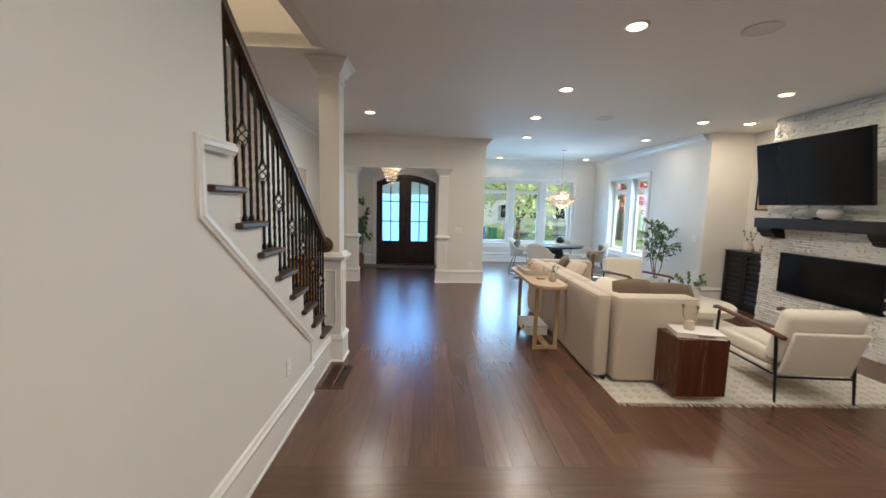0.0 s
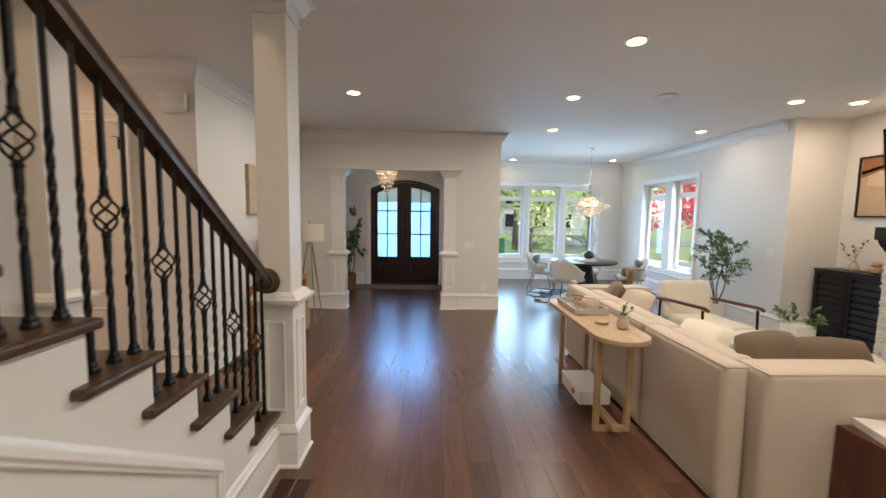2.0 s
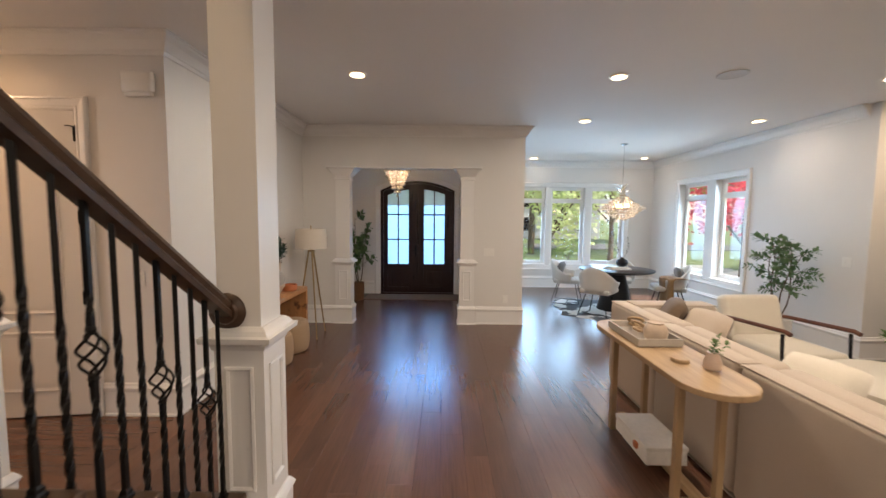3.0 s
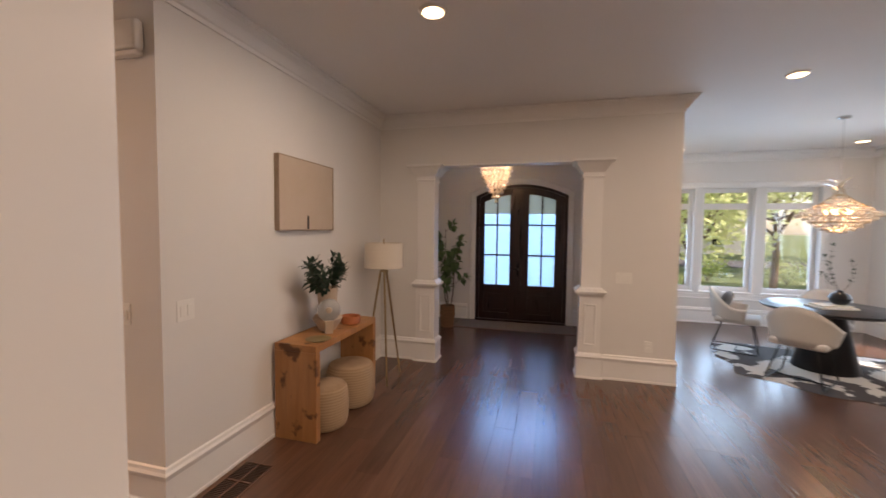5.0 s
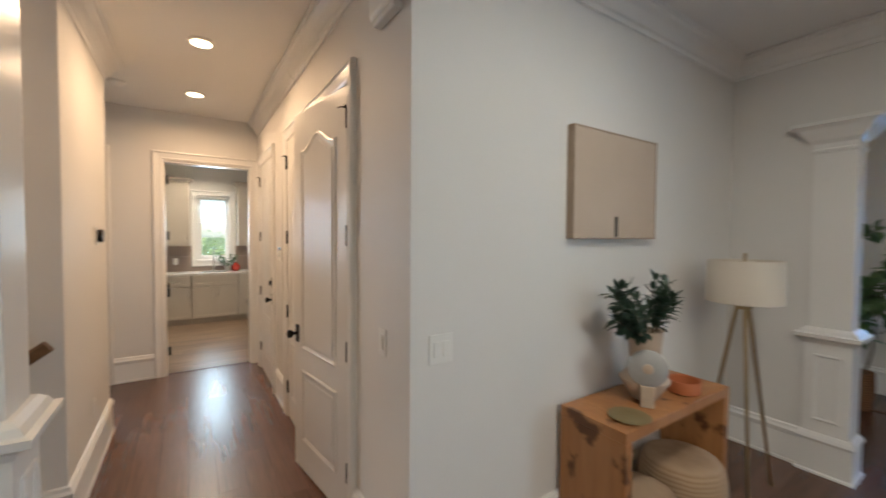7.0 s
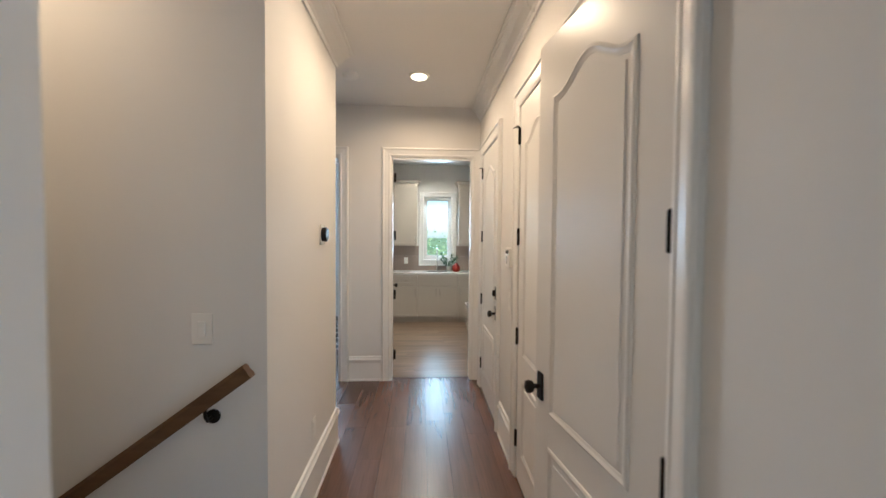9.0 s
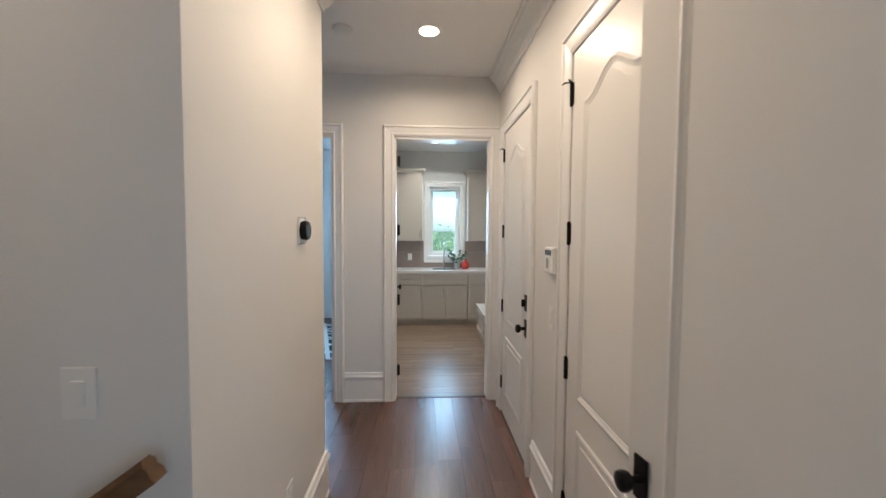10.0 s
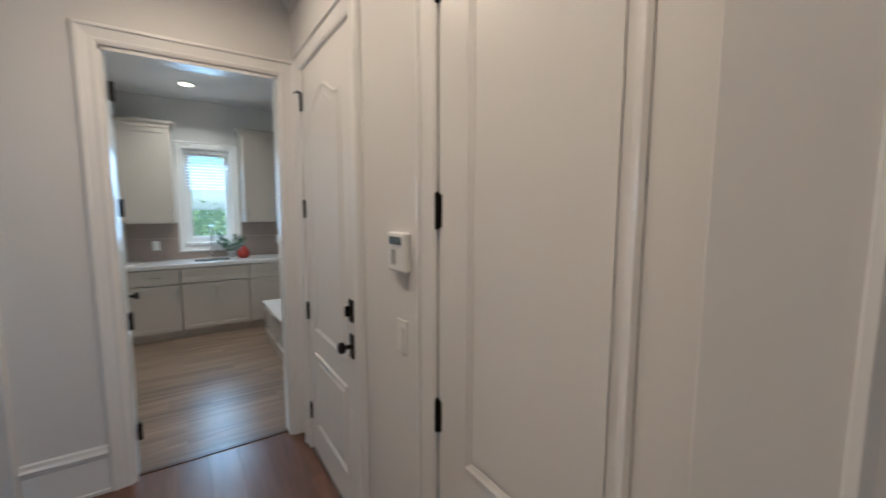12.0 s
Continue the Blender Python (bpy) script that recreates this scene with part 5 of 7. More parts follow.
# side table with book and candle holder
stb = thing("side_table", "glossy red-brown walnut cube side table", "side table")
TX0, TX1, TY0, TY1, TH_ = 2.02, 2.455, 3.37, 3.7, 0.56
bm = bmesh.new()
box(bm, TX0, TY0, 0.06, TX1, TY1, TH_, 0.004)
part("body", bm, WALNUT, stb)
bm = bmesh.new()
box(bm, TX0 + 0.05, TY0 + 0.05, 0.012, TX1 - 0.05, TY1 - 0.05, 0.0605)
part("plinth", bm, OAK, stb, "recessed pale plinth")
book = thing("coffee_table_book", "large white hardcover book lying on the side table", "book", pose(2.26, 3.53, TH_, 0, 0, -14))
bm = bmesh.new()
box(bm, -0.19, -0.135, 0.0, 0.19, 0.135, 0.004)
box(bm, -0.19, -0.135, 0.034, 0.19, 0.135, 0.038)
box(bm, -0.192, -0.135, 0.0, -0.188, 0.135, 0.038)
part("cover", bm, WHITEC, book)
bm = bmesh.new()
box(bm, -0.187, -0.13, 0.0041, 0.185, 0.13, 0.0339)
part("pages", bm, PAPER, book, "cream page block")
bm = bmesh.new()
box(bm, -0.03, -0.136, 0.012, 0.1, -0.1355, 0.026)
part("spine_lettering", bm, BRASS, book)
cand = thing("candle_holder", "brass and stone double candle holder on the book", "candle holder", pose(2.21, 3.55, TH_ + 0.038, 0, 0, 10))
bm = bmesh.new()
lathe(bm, [(0.04, 0), (0.042, 0.01), (0.036, 0.075), (0.03, 0.08)], (0, 0, 0), 24)
part("base", bm, plain("travertine", (0.5, 0.43, 0.33), 0.6, 0, 18, 0.25), cand, "travertine base", True)
bm = bmesh.new()
tube(bm, [(0.075 * math.cos(a), 0, 0.155 + 0.075 * math.sin(a)) for a in [math.pi + math.pi * k / 14 for k in range(15)]], 0.005, 8)
tube(bm, [(-0.075, 0, 0.155), (-0.075, 0, 0.2)], 0.005, 8)
tube(bm, [(0.075, 0, 0.155), (0.075, 0, 0.18)], 0.005, 8)
part("arm", bm, BRASS, cand, "curved brass arm", True)
for x, z in ((-0.075, 0.2), (0.075, 0.18)):
    bm = bmesh.new()
    lathe(bm, [(0.013, 0), (0.013, 0.026), (0.01, 0.028)], (x, 0, z), 14)
    part("candle_cup", bm, BRASS, cand, "brass candle cup", True)


# armchairs
def armchair(at, group):
    """Faces +y in its own frame; the seat is centred on the origin."""
    a = thing("armchair", "ivory upholstered armchair with walnut arms and slim dark legs", "armchair", at, group)
    W = 0.33
    part("seat_cushion", soft_box(-0.3, -0.34, 0.27, 0.3, 0.36, 0.42, 0.05), IVORY, a, "", True)
    part("seat_base", soft_box(-0.3, -0.33, 0.21, 0.3, 0.34, 0.27, 0.02), IVORY, a, "", True)
    bm = soft_box(-0.325, -0.08, 0.0, 0.325, 0.08, 0.5, 0.06)
    bmesh.ops.transform(bm, matrix=pose(0, -0.36, 0.33, 17, 0, 0), verts=bm.verts)
    part("backrest", bm, IVORY, a, "", True)
    bm = soft_box(-0.3, -0.02, 0.0, 0.3, 0.02, 0.42, 0.015)
    bmesh.ops.transform(bm, matrix=pose(0, -0.46, 0.24, 17, 0, 0), verts=bm.verts)
    part("back_panel", bm, IVORY, a, "", True)
    for s in (-1, 1):
        bm = bmesh.new()
        tube(bm, [(s * W, 0.38, 0.615), (s * W, 0.33, 0.63), (s * W, -0.3, 0.6), (s * W * 0.99, -0.53, 0.575)], 0.021, 10)
        part("armrest", bm, ARMW, a, "rounded walnut armrest", True)
        for y0, y1 in ((0.3, 0.33), (-0.44, -0.5)):
            bm = bmesh.new()
            tube(bm, [(s * W, y0, 0.6 if y0 > 0 else 0.575), (s * W, y1, 0.0)], 0.015, 8, 0.011)
            part("leg", bm, EBONY, a, "slim dark leg", True)
        bm = bmesh.new()
        tube(bm, [(s * W, 0.315, 0.235), (s * W, -0.47, 0.235)], 0.011, 8)
        part("side_rail", bm, EBONY, a, "", True)
    for y in (0.315, -0.47):
        bm = bmesh.new()
        tube(bm, [(-W, y, 0.215), (W, y, 0.215)], 0.012, 8)
        part("stretcher", bm, EBONY, a, "", True)
    return a


ac = armchair(pose(3.27, 3.86, 0.012, 0, 0, -4), "living room armchairs")
copy_thing(ac, pose(3.23, 6.33, 0.0, 0, 0, 183))

# coffee table and its things
ct = thing("coffee_table", "round cream plaster coffee table with thick top", "coffee table")
bm = bmesh.new()
lathe(bm, [(0.3, 0.0), (0.33, 0.03), (0.33, 0.3), (0.55, 0.33), (0.56, 0.36), (0.56, 0.41), (0.54, 0.425)], (3.35, 5.3, 0.012), 48)
part("top", bm, IVORY, ct, "", True)
pl = thing("shallow_bowl", "dark brown shallow wooden bowl on the coffee table", "bowl", pose(3.12, 5.05, 0.437))
bm = bmesh.new()
lathe(bm, [(0.06, 0), (0.1, 0.01), (0.15, 0.035), (0.155, 0.04), (0.14, 0.034), (0.05, 0.014)], (0, 0, 0), 32)
part("body", bm, MANTELW, pl, "", True)
gv = thing("glass_planter", "square pale glass planter with green leaves", "planter", pose(3.5, 5.48, 0.437))
bm = bmesh.new()
box(bm, -0.1, -0.1, 0, 0.1, 0.1, 0.17, 0.012)
part("pot", bm, plain("pale_glazed_pot", (0.62, 0.62, 0.6), 0.25), gv)
st, lv = bmesh.new(), bmesh.new()
rng = random.Random(12)
for i in range(9):
    a = rng.uniform(0, math.tau)
    sprig(st, lv, (0.03 * math.cos(a), 0.03 * math.sin(a), 0.12), (0.17 * math.cos(a), 0.17 * math.sin(a), rng.uniform(0.2, 0.32)), 4, 0.06, 0.04, rng, 0.002)
part("stem", st, LEAF_LIGHT, gv)
part("leaves", lv, LEAF_LIGHT, gv, "round fresh green leaves")

# fireplace: stacked stone, mantel, glass-fronted insert, television
STONE, nt, bs = mat("stacked_stone")
v = coords(nt, rand=True)
oi = nt.nodes.new("ShaderNodeObjectInfo")
col = mixrgb(nt, noisy(nt, v, 9.0, 5), (0.66, 0.62, 0.56), (0.84, 0.81, 0.76))
col = mixrgb(nt, 1.0, col, ramp(nt, oi.outputs["Random"], [(0, (0.88, 0.87, 0.85)), (1, (1, 1, 1))]), "MULTIPLY")
nt.links.new(col, bs.inputs["Base Color"])
bs.inputs["Roughness"].default_value = 0.85
bump(nt, bs, noisy(nt, v, 28.0, 5, 0.65), 0.6, 0.012)
FX = 4.95
fp = thing("fireplace", "white stacked-stone chimney breast with electric insert", "fireplace", None, "", "structure")
bm = bmesh.new()
box(bm, FX + 0.03, 3.75, 0, 5.5, 6.03, C - 0.002)
part("core", bm, STONE, fp)
rng = random.Random(21)
ST_MESH = []
for i in range(24):
    bm = bmesh.new()
    L = rng.choice((0.07, 0.1, 0.14, 0.19))
    H_ = 0.036
    d0 = rng.uniform(0.01, 0.032)
    vs = [bm.verts.new((x, y * L, z * H_)) for x, y, z in [(0, 0, 0), (0, 1, 0), (0, 1, 1), (0, 0, 1)]]
    fr = [bm.verts.new((-d0 - rng.uniform(-0.006, 0.008), 0.004 + y * (L - 0.008), 0.003 + z * (H_ - 0.006))) for y, z in [(0, 0), (0.5, 0), (1, 0), (1, 1), (0.45, 1), (0, 1)]]
    bm.faces.new((fr[0], fr[1], fr[4], fr[5]))
    bm.faces.new((fr[1], fr[2], fr[3], fr[4]))
    bm.faces.new((vs[0], vs[1], fr[2], fr[1], fr[0]))
    bm.faces.new((vs[1], vs[2], fr[3], fr[2]))
    bm.faces.new((vs[2], vs[3], fr[5], fr[4], fr[3]))
    bm.faces.new((vs[3], vs[0], fr[0], fr[5]))
    bmesh.ops.recalc_face_normals(bm, faces=bm.faces)
    me = bpy.data.meshes.new("stone")
    bm.to_mesh(me)
    bm.free()
    me.materials.append(STONE)
    ST_MESH.append((L, me))
FIRE = (4.36, 5.67, 0.53, 1.07)
z = 0.0
count = 0
rest = bmesh.new()
while z + 0.036 < C:
    y = 6.03
    while y > 3.76:
        L, me = rng.choice(ST_MESH)
        y0 = y - L
        inside = z + 0.034 > FIRE[2] and z < FIRE[3] and y0 < FIRE[1] and y > FIRE[0]
        if inside and y0 < FIRE[1] < y:
            y0 = FIRE[1]
        if not inside or y0 == FIRE[1]:
            sc = (y - y0) / L
            if sc > 0.15:
                if y > 5.2 and z > 0.4 and count < 300:
                    o = new("stone", me)
                    o.parent = fp
                    o.location, o.scale = (FX + 0.03, y0, z), (1, sc, 1)
                    count += 1
                else:
                    tmp = bmesh.new()
                    tmp.from_mesh(me)
                    bmesh.ops.transform(tmp, matrix=Matrix.Translation((FX + 0.03, y0, z)) @ Matrix.Diagonal((1, sc, 1, 1)), verts=tmp.verts)
                    tmp_me = bpy.data.meshes.new("tmp")
                    tmp.to_mesh(tmp_me)
                    tmp.free()
                    rest.from_mesh(tmp_me)
                    bpy.data.meshes.remove(tmp_me)
        y = y0
    z += 0.0364
tagged(part("far_stones", rest, STONE, fp), kind="stuff")
ins = thing("electric_fireplace", "long black glass-fronted electric fireplace insert", "fireplace insert")
bm = bmesh.new()
box(bm, FX - 0.012, FIRE[0], FIRE[2], FX + 0.029, FIRE[1], FIRE[3], 0.004)
part("glass_front", bm, DARKG, ins, "black glass front")
bm = bmesh.new()
for b in ((FIRE[0] - 0.012, FIRE[2] - 0.012, FIRE[1] + 0.012, FIRE[2]), (FIRE[0] - 0.012, FIRE[3], FIRE[1] + 0.012, FIRE[3] + 0.012), (FIRE[0] - 0.012, FIRE[2], FIRE[0], FIRE[3]), (FIRE[1], FIRE[2], FIRE[1] + 0.012, FIRE[3])):
    box(bm, FX - 0.02, b[0], b[1], FX + 0.029, b[2], b[3])
part("frame", bm, BLACKM, ins, "thin black frame")
mt = thing("mantel_shelf", "dark-stained thick wooden mantel with carved corbels", "mantel")
bm = bmesh.new()
box(bm, 4.7, 3.85, 1.425, FX + 0.02, 5.93, 1.565, 0.006)
part("shelf", bm, MANTELW, mt)
for y in (5.68, 4.2):
    bm = bmesh.new()
    prof2 = [(FX + 0.02, 1.424), (4.74, 1.424), (4.745, 1.39), (4.765, 1.37), (4.775, 1.35), (4.8, 1.335), (4.82, 1.3), (4.86, 1.285), (FX + 0.02, 1.275)]
    prism(bm, [(x, y, z_) for x, z_ in prof2], (0, 0.24, 0))
    part("corbel", bm, MANTELW, mt, "carved wooden corbel")
tv = thing("television", "large flat black television tilted forward on the wall", "television", pose(4.54, 5.03, 2.155, 0, -8.5, 0))
bm = bmesh.new()
box(bm, -0.002, -0.735, -0.42, 0.04, 0.735, 0.42, 0.006)
part("case", bm, BLACKW, tv)
bm = bmesh.new()
box(bm, -0.006, -0.725, -0.405, -0.0025, 0.725, 0.412)
part("screen", bm, DARKG, tv, "black glossy screen")
bm = bmesh.new()
box(bm, 0.04, -0.15, -0.15, 0.41, 0.15, 0.15)
part("wall_mount", bm, BLACKM, tv, "black wall bracket")
bo = thing("decor_books", "stack of slim dark books lying on the mantel", "book", pose(4.8, 5.35, 1.565))
bm = bmesh.new()
box(bm, -0.08, -0.3, 0, 0.1, 0.0, 0.03, 0.002)
part("cover", bm, EBONY, bo)
bm = bmesh.new()
for k in range(8):
    box(bm, -0.0815, -0.27 + 0.03 * k, 0.009, -0.0802, -0.27 + 0.03 * k + 0.02, 0.022)
part("lettering", bm, PAPER, bo, "pale lettering")
vs_ = thing("round_vase", "round white stone vase on the mantel", "vase", pose(4.8, 4.93, 1.565))
bm = bmesh.new()
lathe(bm, [(0.05, 0), (0.1, 0.03), (0.125, 0.075), (0.11, 0.12), (0.06, 0.145), (0.03, 0.148)], (0, 0, 0), 32)
part("body", bm, WHITEC, vs_, "", True)

# black cabinet with louvred doors, art and ornaments
cab = thing("sideboard_cabinet", "black wooden cabinet with slatted front", "cabinet")
KX, KY0, KY1, KH = 5.13, 6.1, 6.99, 0.98
bm = bmesh.new()
box(bm, KX + 0.03, KY0, 0.0, 5.498, KY1, KH - 0.025, 0.003)
part("body", bm, EBONY, cab)
bm = bmesh.new()
box(bm, KX, KY0 - 0.01, KH - 0.025, 5.498, KY1 + 0.01, KH, 0.004)
part("top", bm, EBONY, cab)
for a, b in ((KY0 + 0.01, (KY0 + KY1) / 2 - 0.003), ((KY0 + KY1) / 2 + 0.003, KY1 - 0.01)):
    d = thing("cabinet_door", "", "")
    d.parent = cab
    bm = bmesh.new()
    for q in ((a, 0.05, a + 0.05, KH - 0.03), (b - 0.05, 0.05, b, KH - 0.03), (a + 0.05, 0.05, b - 0.05, 0.1), (a + 0.05, KH - 0.08, b - 0.05, KH - 0.03)):
        box(bm, KX + 0.005, q[0], q[1], KX + 0.03, q[2], q[3])
    part("frame", bm, EBONY, d)
    zz = 0.13
    while zz < KH - 0.1:
        bm = bmesh.new()
        prism(bm, [(KX + 0.006, a + 0.05, zz), (KX + 0.006, b - 0.05, zz), (KX + 0.026, b - 0.05, zz + 0.05), (KX + 0.026, a + 0.05, zz + 0.05)], (0.004, 0, 0.0))
        part("slat", bm, EBONY, d)
        zz += 0.085
art = thing("framed_art", "abstract print in brown and cream, thin wooden frame", "picture", pose(5.498, 6.545, 2.065, 0, 0, -90))
AW, AH = 0.62, 0.78
bm = bmesh.new()
for b in ((-AW / 2, -AH / 2, -AW / 2 + 0.02, AH / 2), (AW / 2 - 0.02, -AH / 2, AW / 2, AH / 2), (-AW / 2 + 0.02, -AH / 2, AW / 2 - 0.02, -AH / 2 + 0.02), (-AW / 2 + 0.02, AH / 2 - 0.02, AW / 2 - 0.02, AH / 2)):
    box(bm, b[0], -0.03, b[1], b[2], 0, b[3])
part("frame", bm, MANTELW, art, "thin dark wooden frame")
bm = bmesh.new()
box(bm, -AW / 2 + 0.02, -0.012, -AH / 2 + 0.02, AW / 2 - 0.02, -0.004, AH / 2 - 0.02)
part("canvas", bm, plain("print_cream", (0.5, 0.38, 0.26), 0.6, 0, 6), art)
for pts, c_ in (([(-0.28, 0.12), (-0.05, 0.2), (0.25, 0.36), (-0.28, 0.36)], (0.3, 0.13, 0.06)), ([(-0.2, 0.02), (0.05, -0.02), (0.08, 0.14), (-0.05, 0.2), (-0.2, 0.14)], (0.62, 0.5, 0.38)), ([(-0.28, 0.16), (0.0, 0.24), (0.02, 0.28), (-0.28, 0.2)], (0.03, 0.02, 0.02)), ([(0.05, -0.3), (0.24, -0.3), (0.24, 0.2), (0.12, 0.1)], (0.22, 0.1, 0.05))):
    bm = bmesh.new()
    prism(bm, [(x, -0.0135, z_) for x, z_ in pts], (0, 0.001, 0))
    part("painted_shape", bm, plain("print_shape", c_, 0.7), art)
orn = thing("branch_vase", "small clay vase with a leafy twig on the cabinet", "vase", pose(5.28, 6.62, KH))
bm = bmesh.new()
lathe(bm, [(0.03, 0), (0.05, 0.02), (0.055, 0.06), (0.03, 0.1), (0.022, 0.13), (0.026, 0.14)], (0, 0, 0), 20)
part("body", bm, CERAM, orn, "", True)
st, lv = bmesh.new(), bmesh.new()
rng = random.Random(3)
for e in ((-0.05, 0.12, 0.32), (0.02, -0.1, 0.38), (0.0, 0.03, 0.3)):
    sprig(st, lv, (0, 0, 0.1), e, 5, 0.055, 0.022, rng, 0.0025)
part("stem", st, BARK, orn)
part("leaves", lv, LEAF, orn, "green leaves")
ball = thing("stone_ornament", "two stacked round clay stones on the cabinet", "ornament", pose(5.3, 6.38, KH))
for z_, r in ((0.0, 0.07), (0.085, 0.052)):
    bm = bmesh.new()
    lathe(bm, [(r * 0.5, 0), (r * 0.92, r * 0.3), (r, r * 0.65), (r * 0.85, r * 1.05), (r * 0.4, r * 1.28)], (0, 0, z_), 20)
    part("stone_ball", bm, plain("clay", (0.4, 0.27, 0.17), 0.7), ball, "", True)


# tall indoor tree by the side windows
def indoor_tree(at, pot_r, pot_h, stems_n, height, spread, lv_n, ln, wd, mleaf, label, potmat, seed, potlabel, low=0.35):
    t = thing("potted_tree", label, "plant", at)
    bm = bmesh.new()
    lathe(bm, [(pot_r * 0.75, 0), (pot_r * 0.85, 0.01), (pot_r, pot_h * 0.6), (pot_r * 0.95, pot_h), (pot_r * 0.86, pot_h), (pot_r * 0.84, pot_h - 0.05)], (0, 0, 0), 28)
    part("pot", bm, potmat, t, potlabel, True)
    rng = random.Random(seed)
    lv = bmesh.new()
    for i in range(stems_n):
        st = bmesh.new()
        a = i * math.tau / stems_n + rng.uniform(-0.4, 0.4)
        top = Vector((spread * 0.55 * math.cos(a), spread * 0.55 * math.sin(a), height * rng.uniform(0.8, 1.0)))
        base = Vector((0.03 * math.cos(a), 0.03 * math.sin(a), pot_h - 0.06))
        pts = [base.lerp(top, f / 8) + Vector((math.sin(f * 0.9 + i) * 0.02, math.cos(f * 1.1 + i) * 0.02, 0)) for f in range(9)]
        tube(st, pts, 0.011, 6, 0.004)
        for k in range(lv_n):
            f = low + (1 - low) * (k + 0.5) / lv_n
            q = min(7, int(f * 8))
            p = pts[q].lerp(pts[q + 1], f * 8 - q)
            an = rng.uniform(0, math.tau)
            r = spread * rng.uniform(0.5, 1.0) * (1.1 - 0.55 * f)
            tip = p + Vector((r * math.cos(an), r * math.sin(an), rng.uniform(0.02, 0.28) * height * 0.35))
            sprig(st, lv, p, tip, 6, ln, wd, rng, 0.0035, 0.03)
        part("stem", st, BARK, t, "thin brown stem")
    part("leaves", lv, mleaf, t, "small green leaves")
    return t


indoor_tree(pose(4.34, 7.75, 0), 0.17, 0.32, 4, 1.5, 0.4, 11, 0.08, 0.038, LEAF_TREE, "leafy indoor tree in a pale round pot", WHITEC, 31, "pale ceramic pot", 0.42)

# ---- dining ----
cow_m, nt, bs = mat("cowhide")
v = coords(nt)
nt.links.new(ramp(nt, noisy(nt, v, 2.6, 3, 0.5, 0.4), [(0.47, (0.62, 0.58, 0.52)), (0.5, (0.05, 0.04, 0.035))]), bs.inputs["Base Color"])
bs.inputs["Roughness"].default_value = 0.8
bump(nt, bs, noisy(nt, v, 200.0, 2), 0.3, 0.003)
cow = thing("cowhide_rug", "black and white cowhide rug under the dining table", "rug")
bm = bmesh.new()
rng = random.Random(8)
pts = []
for k in range(64):
    a = k * math.tau / 64
    r = 1.0 + 0.14 * math.sin(3 * a + 0.6) + 0.12 * math.sin(4 * a) + 0.06 * math.sin(9 * a + 1) + rng.uniform(-0.02, 0.02)
    pts.append((2.9 + 1.15 * r * math.cos(a) * 0.95, 9.5 + 0.95 * r * math.sin(a), 0.0))
prism(bm, pts, (0, 0, 0.006))
part("hide", bm, cow_m, cow)
TXc, TYc = 2.945, 9.58
tb = thing("dining_table", "round black dining table on a conical pedestal", "dining table")
bm = bmesh.new()
lathe(bm, [(0.58, 0.705), (0.62, 0.715), (0.64, 0.735), (0.64, 0.745), (0.63, 0.75)], (TXc, TYc, 0), 56)
part("tabletop", bm, BLACKW, tb, "", True)
bm = bmesh.new()
lathe(bm, [(0.31, 0.006), (0.312, 0.02), (0.22, 0.4), (0.16, 0.66), (0.18, 0.705)], (TXc, TYc, 0), 36)
part("pedestal", bm, BLACKW, tb, "", True)


def dining_chair(at):
    """Faces +y; a shell on thin black sled legs."""
    c = thing("dining_chair", "greige upholstered tub dining chair with black metal legs", "chair", at, "chairs round the dining table")
    bm = bmesh.new()
    n, m = 20, 7
    rows = []
    for j in range(m):
        f = j / (m - 1)
        ring = []
        for i in range(n + 1):
            a = math.radians(-205 + 230 * i / n)
            back = max(0.0, -math.sin(a))
            hgt = 0.44 + f * (0.16 + 0.25 * back ** 1.3)
            rad = 0.245 + 0.05 * f
            ring.append(bm.verts.new((rad * 1.05 * math.cos(a), rad * math.sin(a) - 0.02, hgt)))
        rows.append(ring)
    for r0, r1 in zip(rows, rows[1:]):
        for i in range(n):
            bm.faces.new((r0[i], r0[i + 1], r1[i + 1], r1[i]))
    sh = part("shell", bm, WHITEF, c, "", True)
    so = sh.modifiers.new("thick", "SOLIDIFY")
    so.thickness, so.offset = 0.035, 0.0
    part("seat", soft_box(-0.245, -0.24, 0.4, 0.245, 0.26, 0.48, 0.035), WHITEF, c, "", True)
    for s in (-1, 1):
        bm = bmesh.new()
        tube(bm, [(s * 0.15, 0.16, 0.41), (s * 0.24, 0.25, 0.03), (s * 0.24, 0.22, 0.015), (s * 0.24, -0.25, 0.015), (s * 0.24, -0.27, 0.03), (s * 0.15, -0.16, 0.41)], 0.009, 7)
        part("leg_frame", bm, IRON, c, "black metal sled leg", True)
    bm = bmesh.new()
    tube(bm, [(-0.24, 0, 0.015), (0.24, 0, 0.015)], 0.008, 7)
    part("cross_bar", bm, IRON, c, "", True)
    return c


ch1 = dining_chair(pose(2.43, 9.03, 0.006, 0, 0, -42))
for p in (pose(2.24, 10.12, 0.006, 0, 0, -115), pose(3.3, 10.25, 0.006, 0, 0, 155), pose(3.78, 9.35, 0.006, 0, 0, 72)):
    copy_thing(ch1, p)
pillow("grey knitted pillow on a dining chair", pose(2.16, 10.15, 0.62, 70, 0, -115), 0.4, 0.36, 0.13, CHARF, "chair_pillow")
pillow("grey knitted pillow on a dining chair", pose(3.9, 9.32, 0.62, 70, 0, 72), 0.4, 0.36, 0.13, CHARF, "chair_pillow")
thr = thing("throw_blanket", "tan plaid throw blanket draped over a chair arm", "blanket")
bm = bmesh.new()
g = []
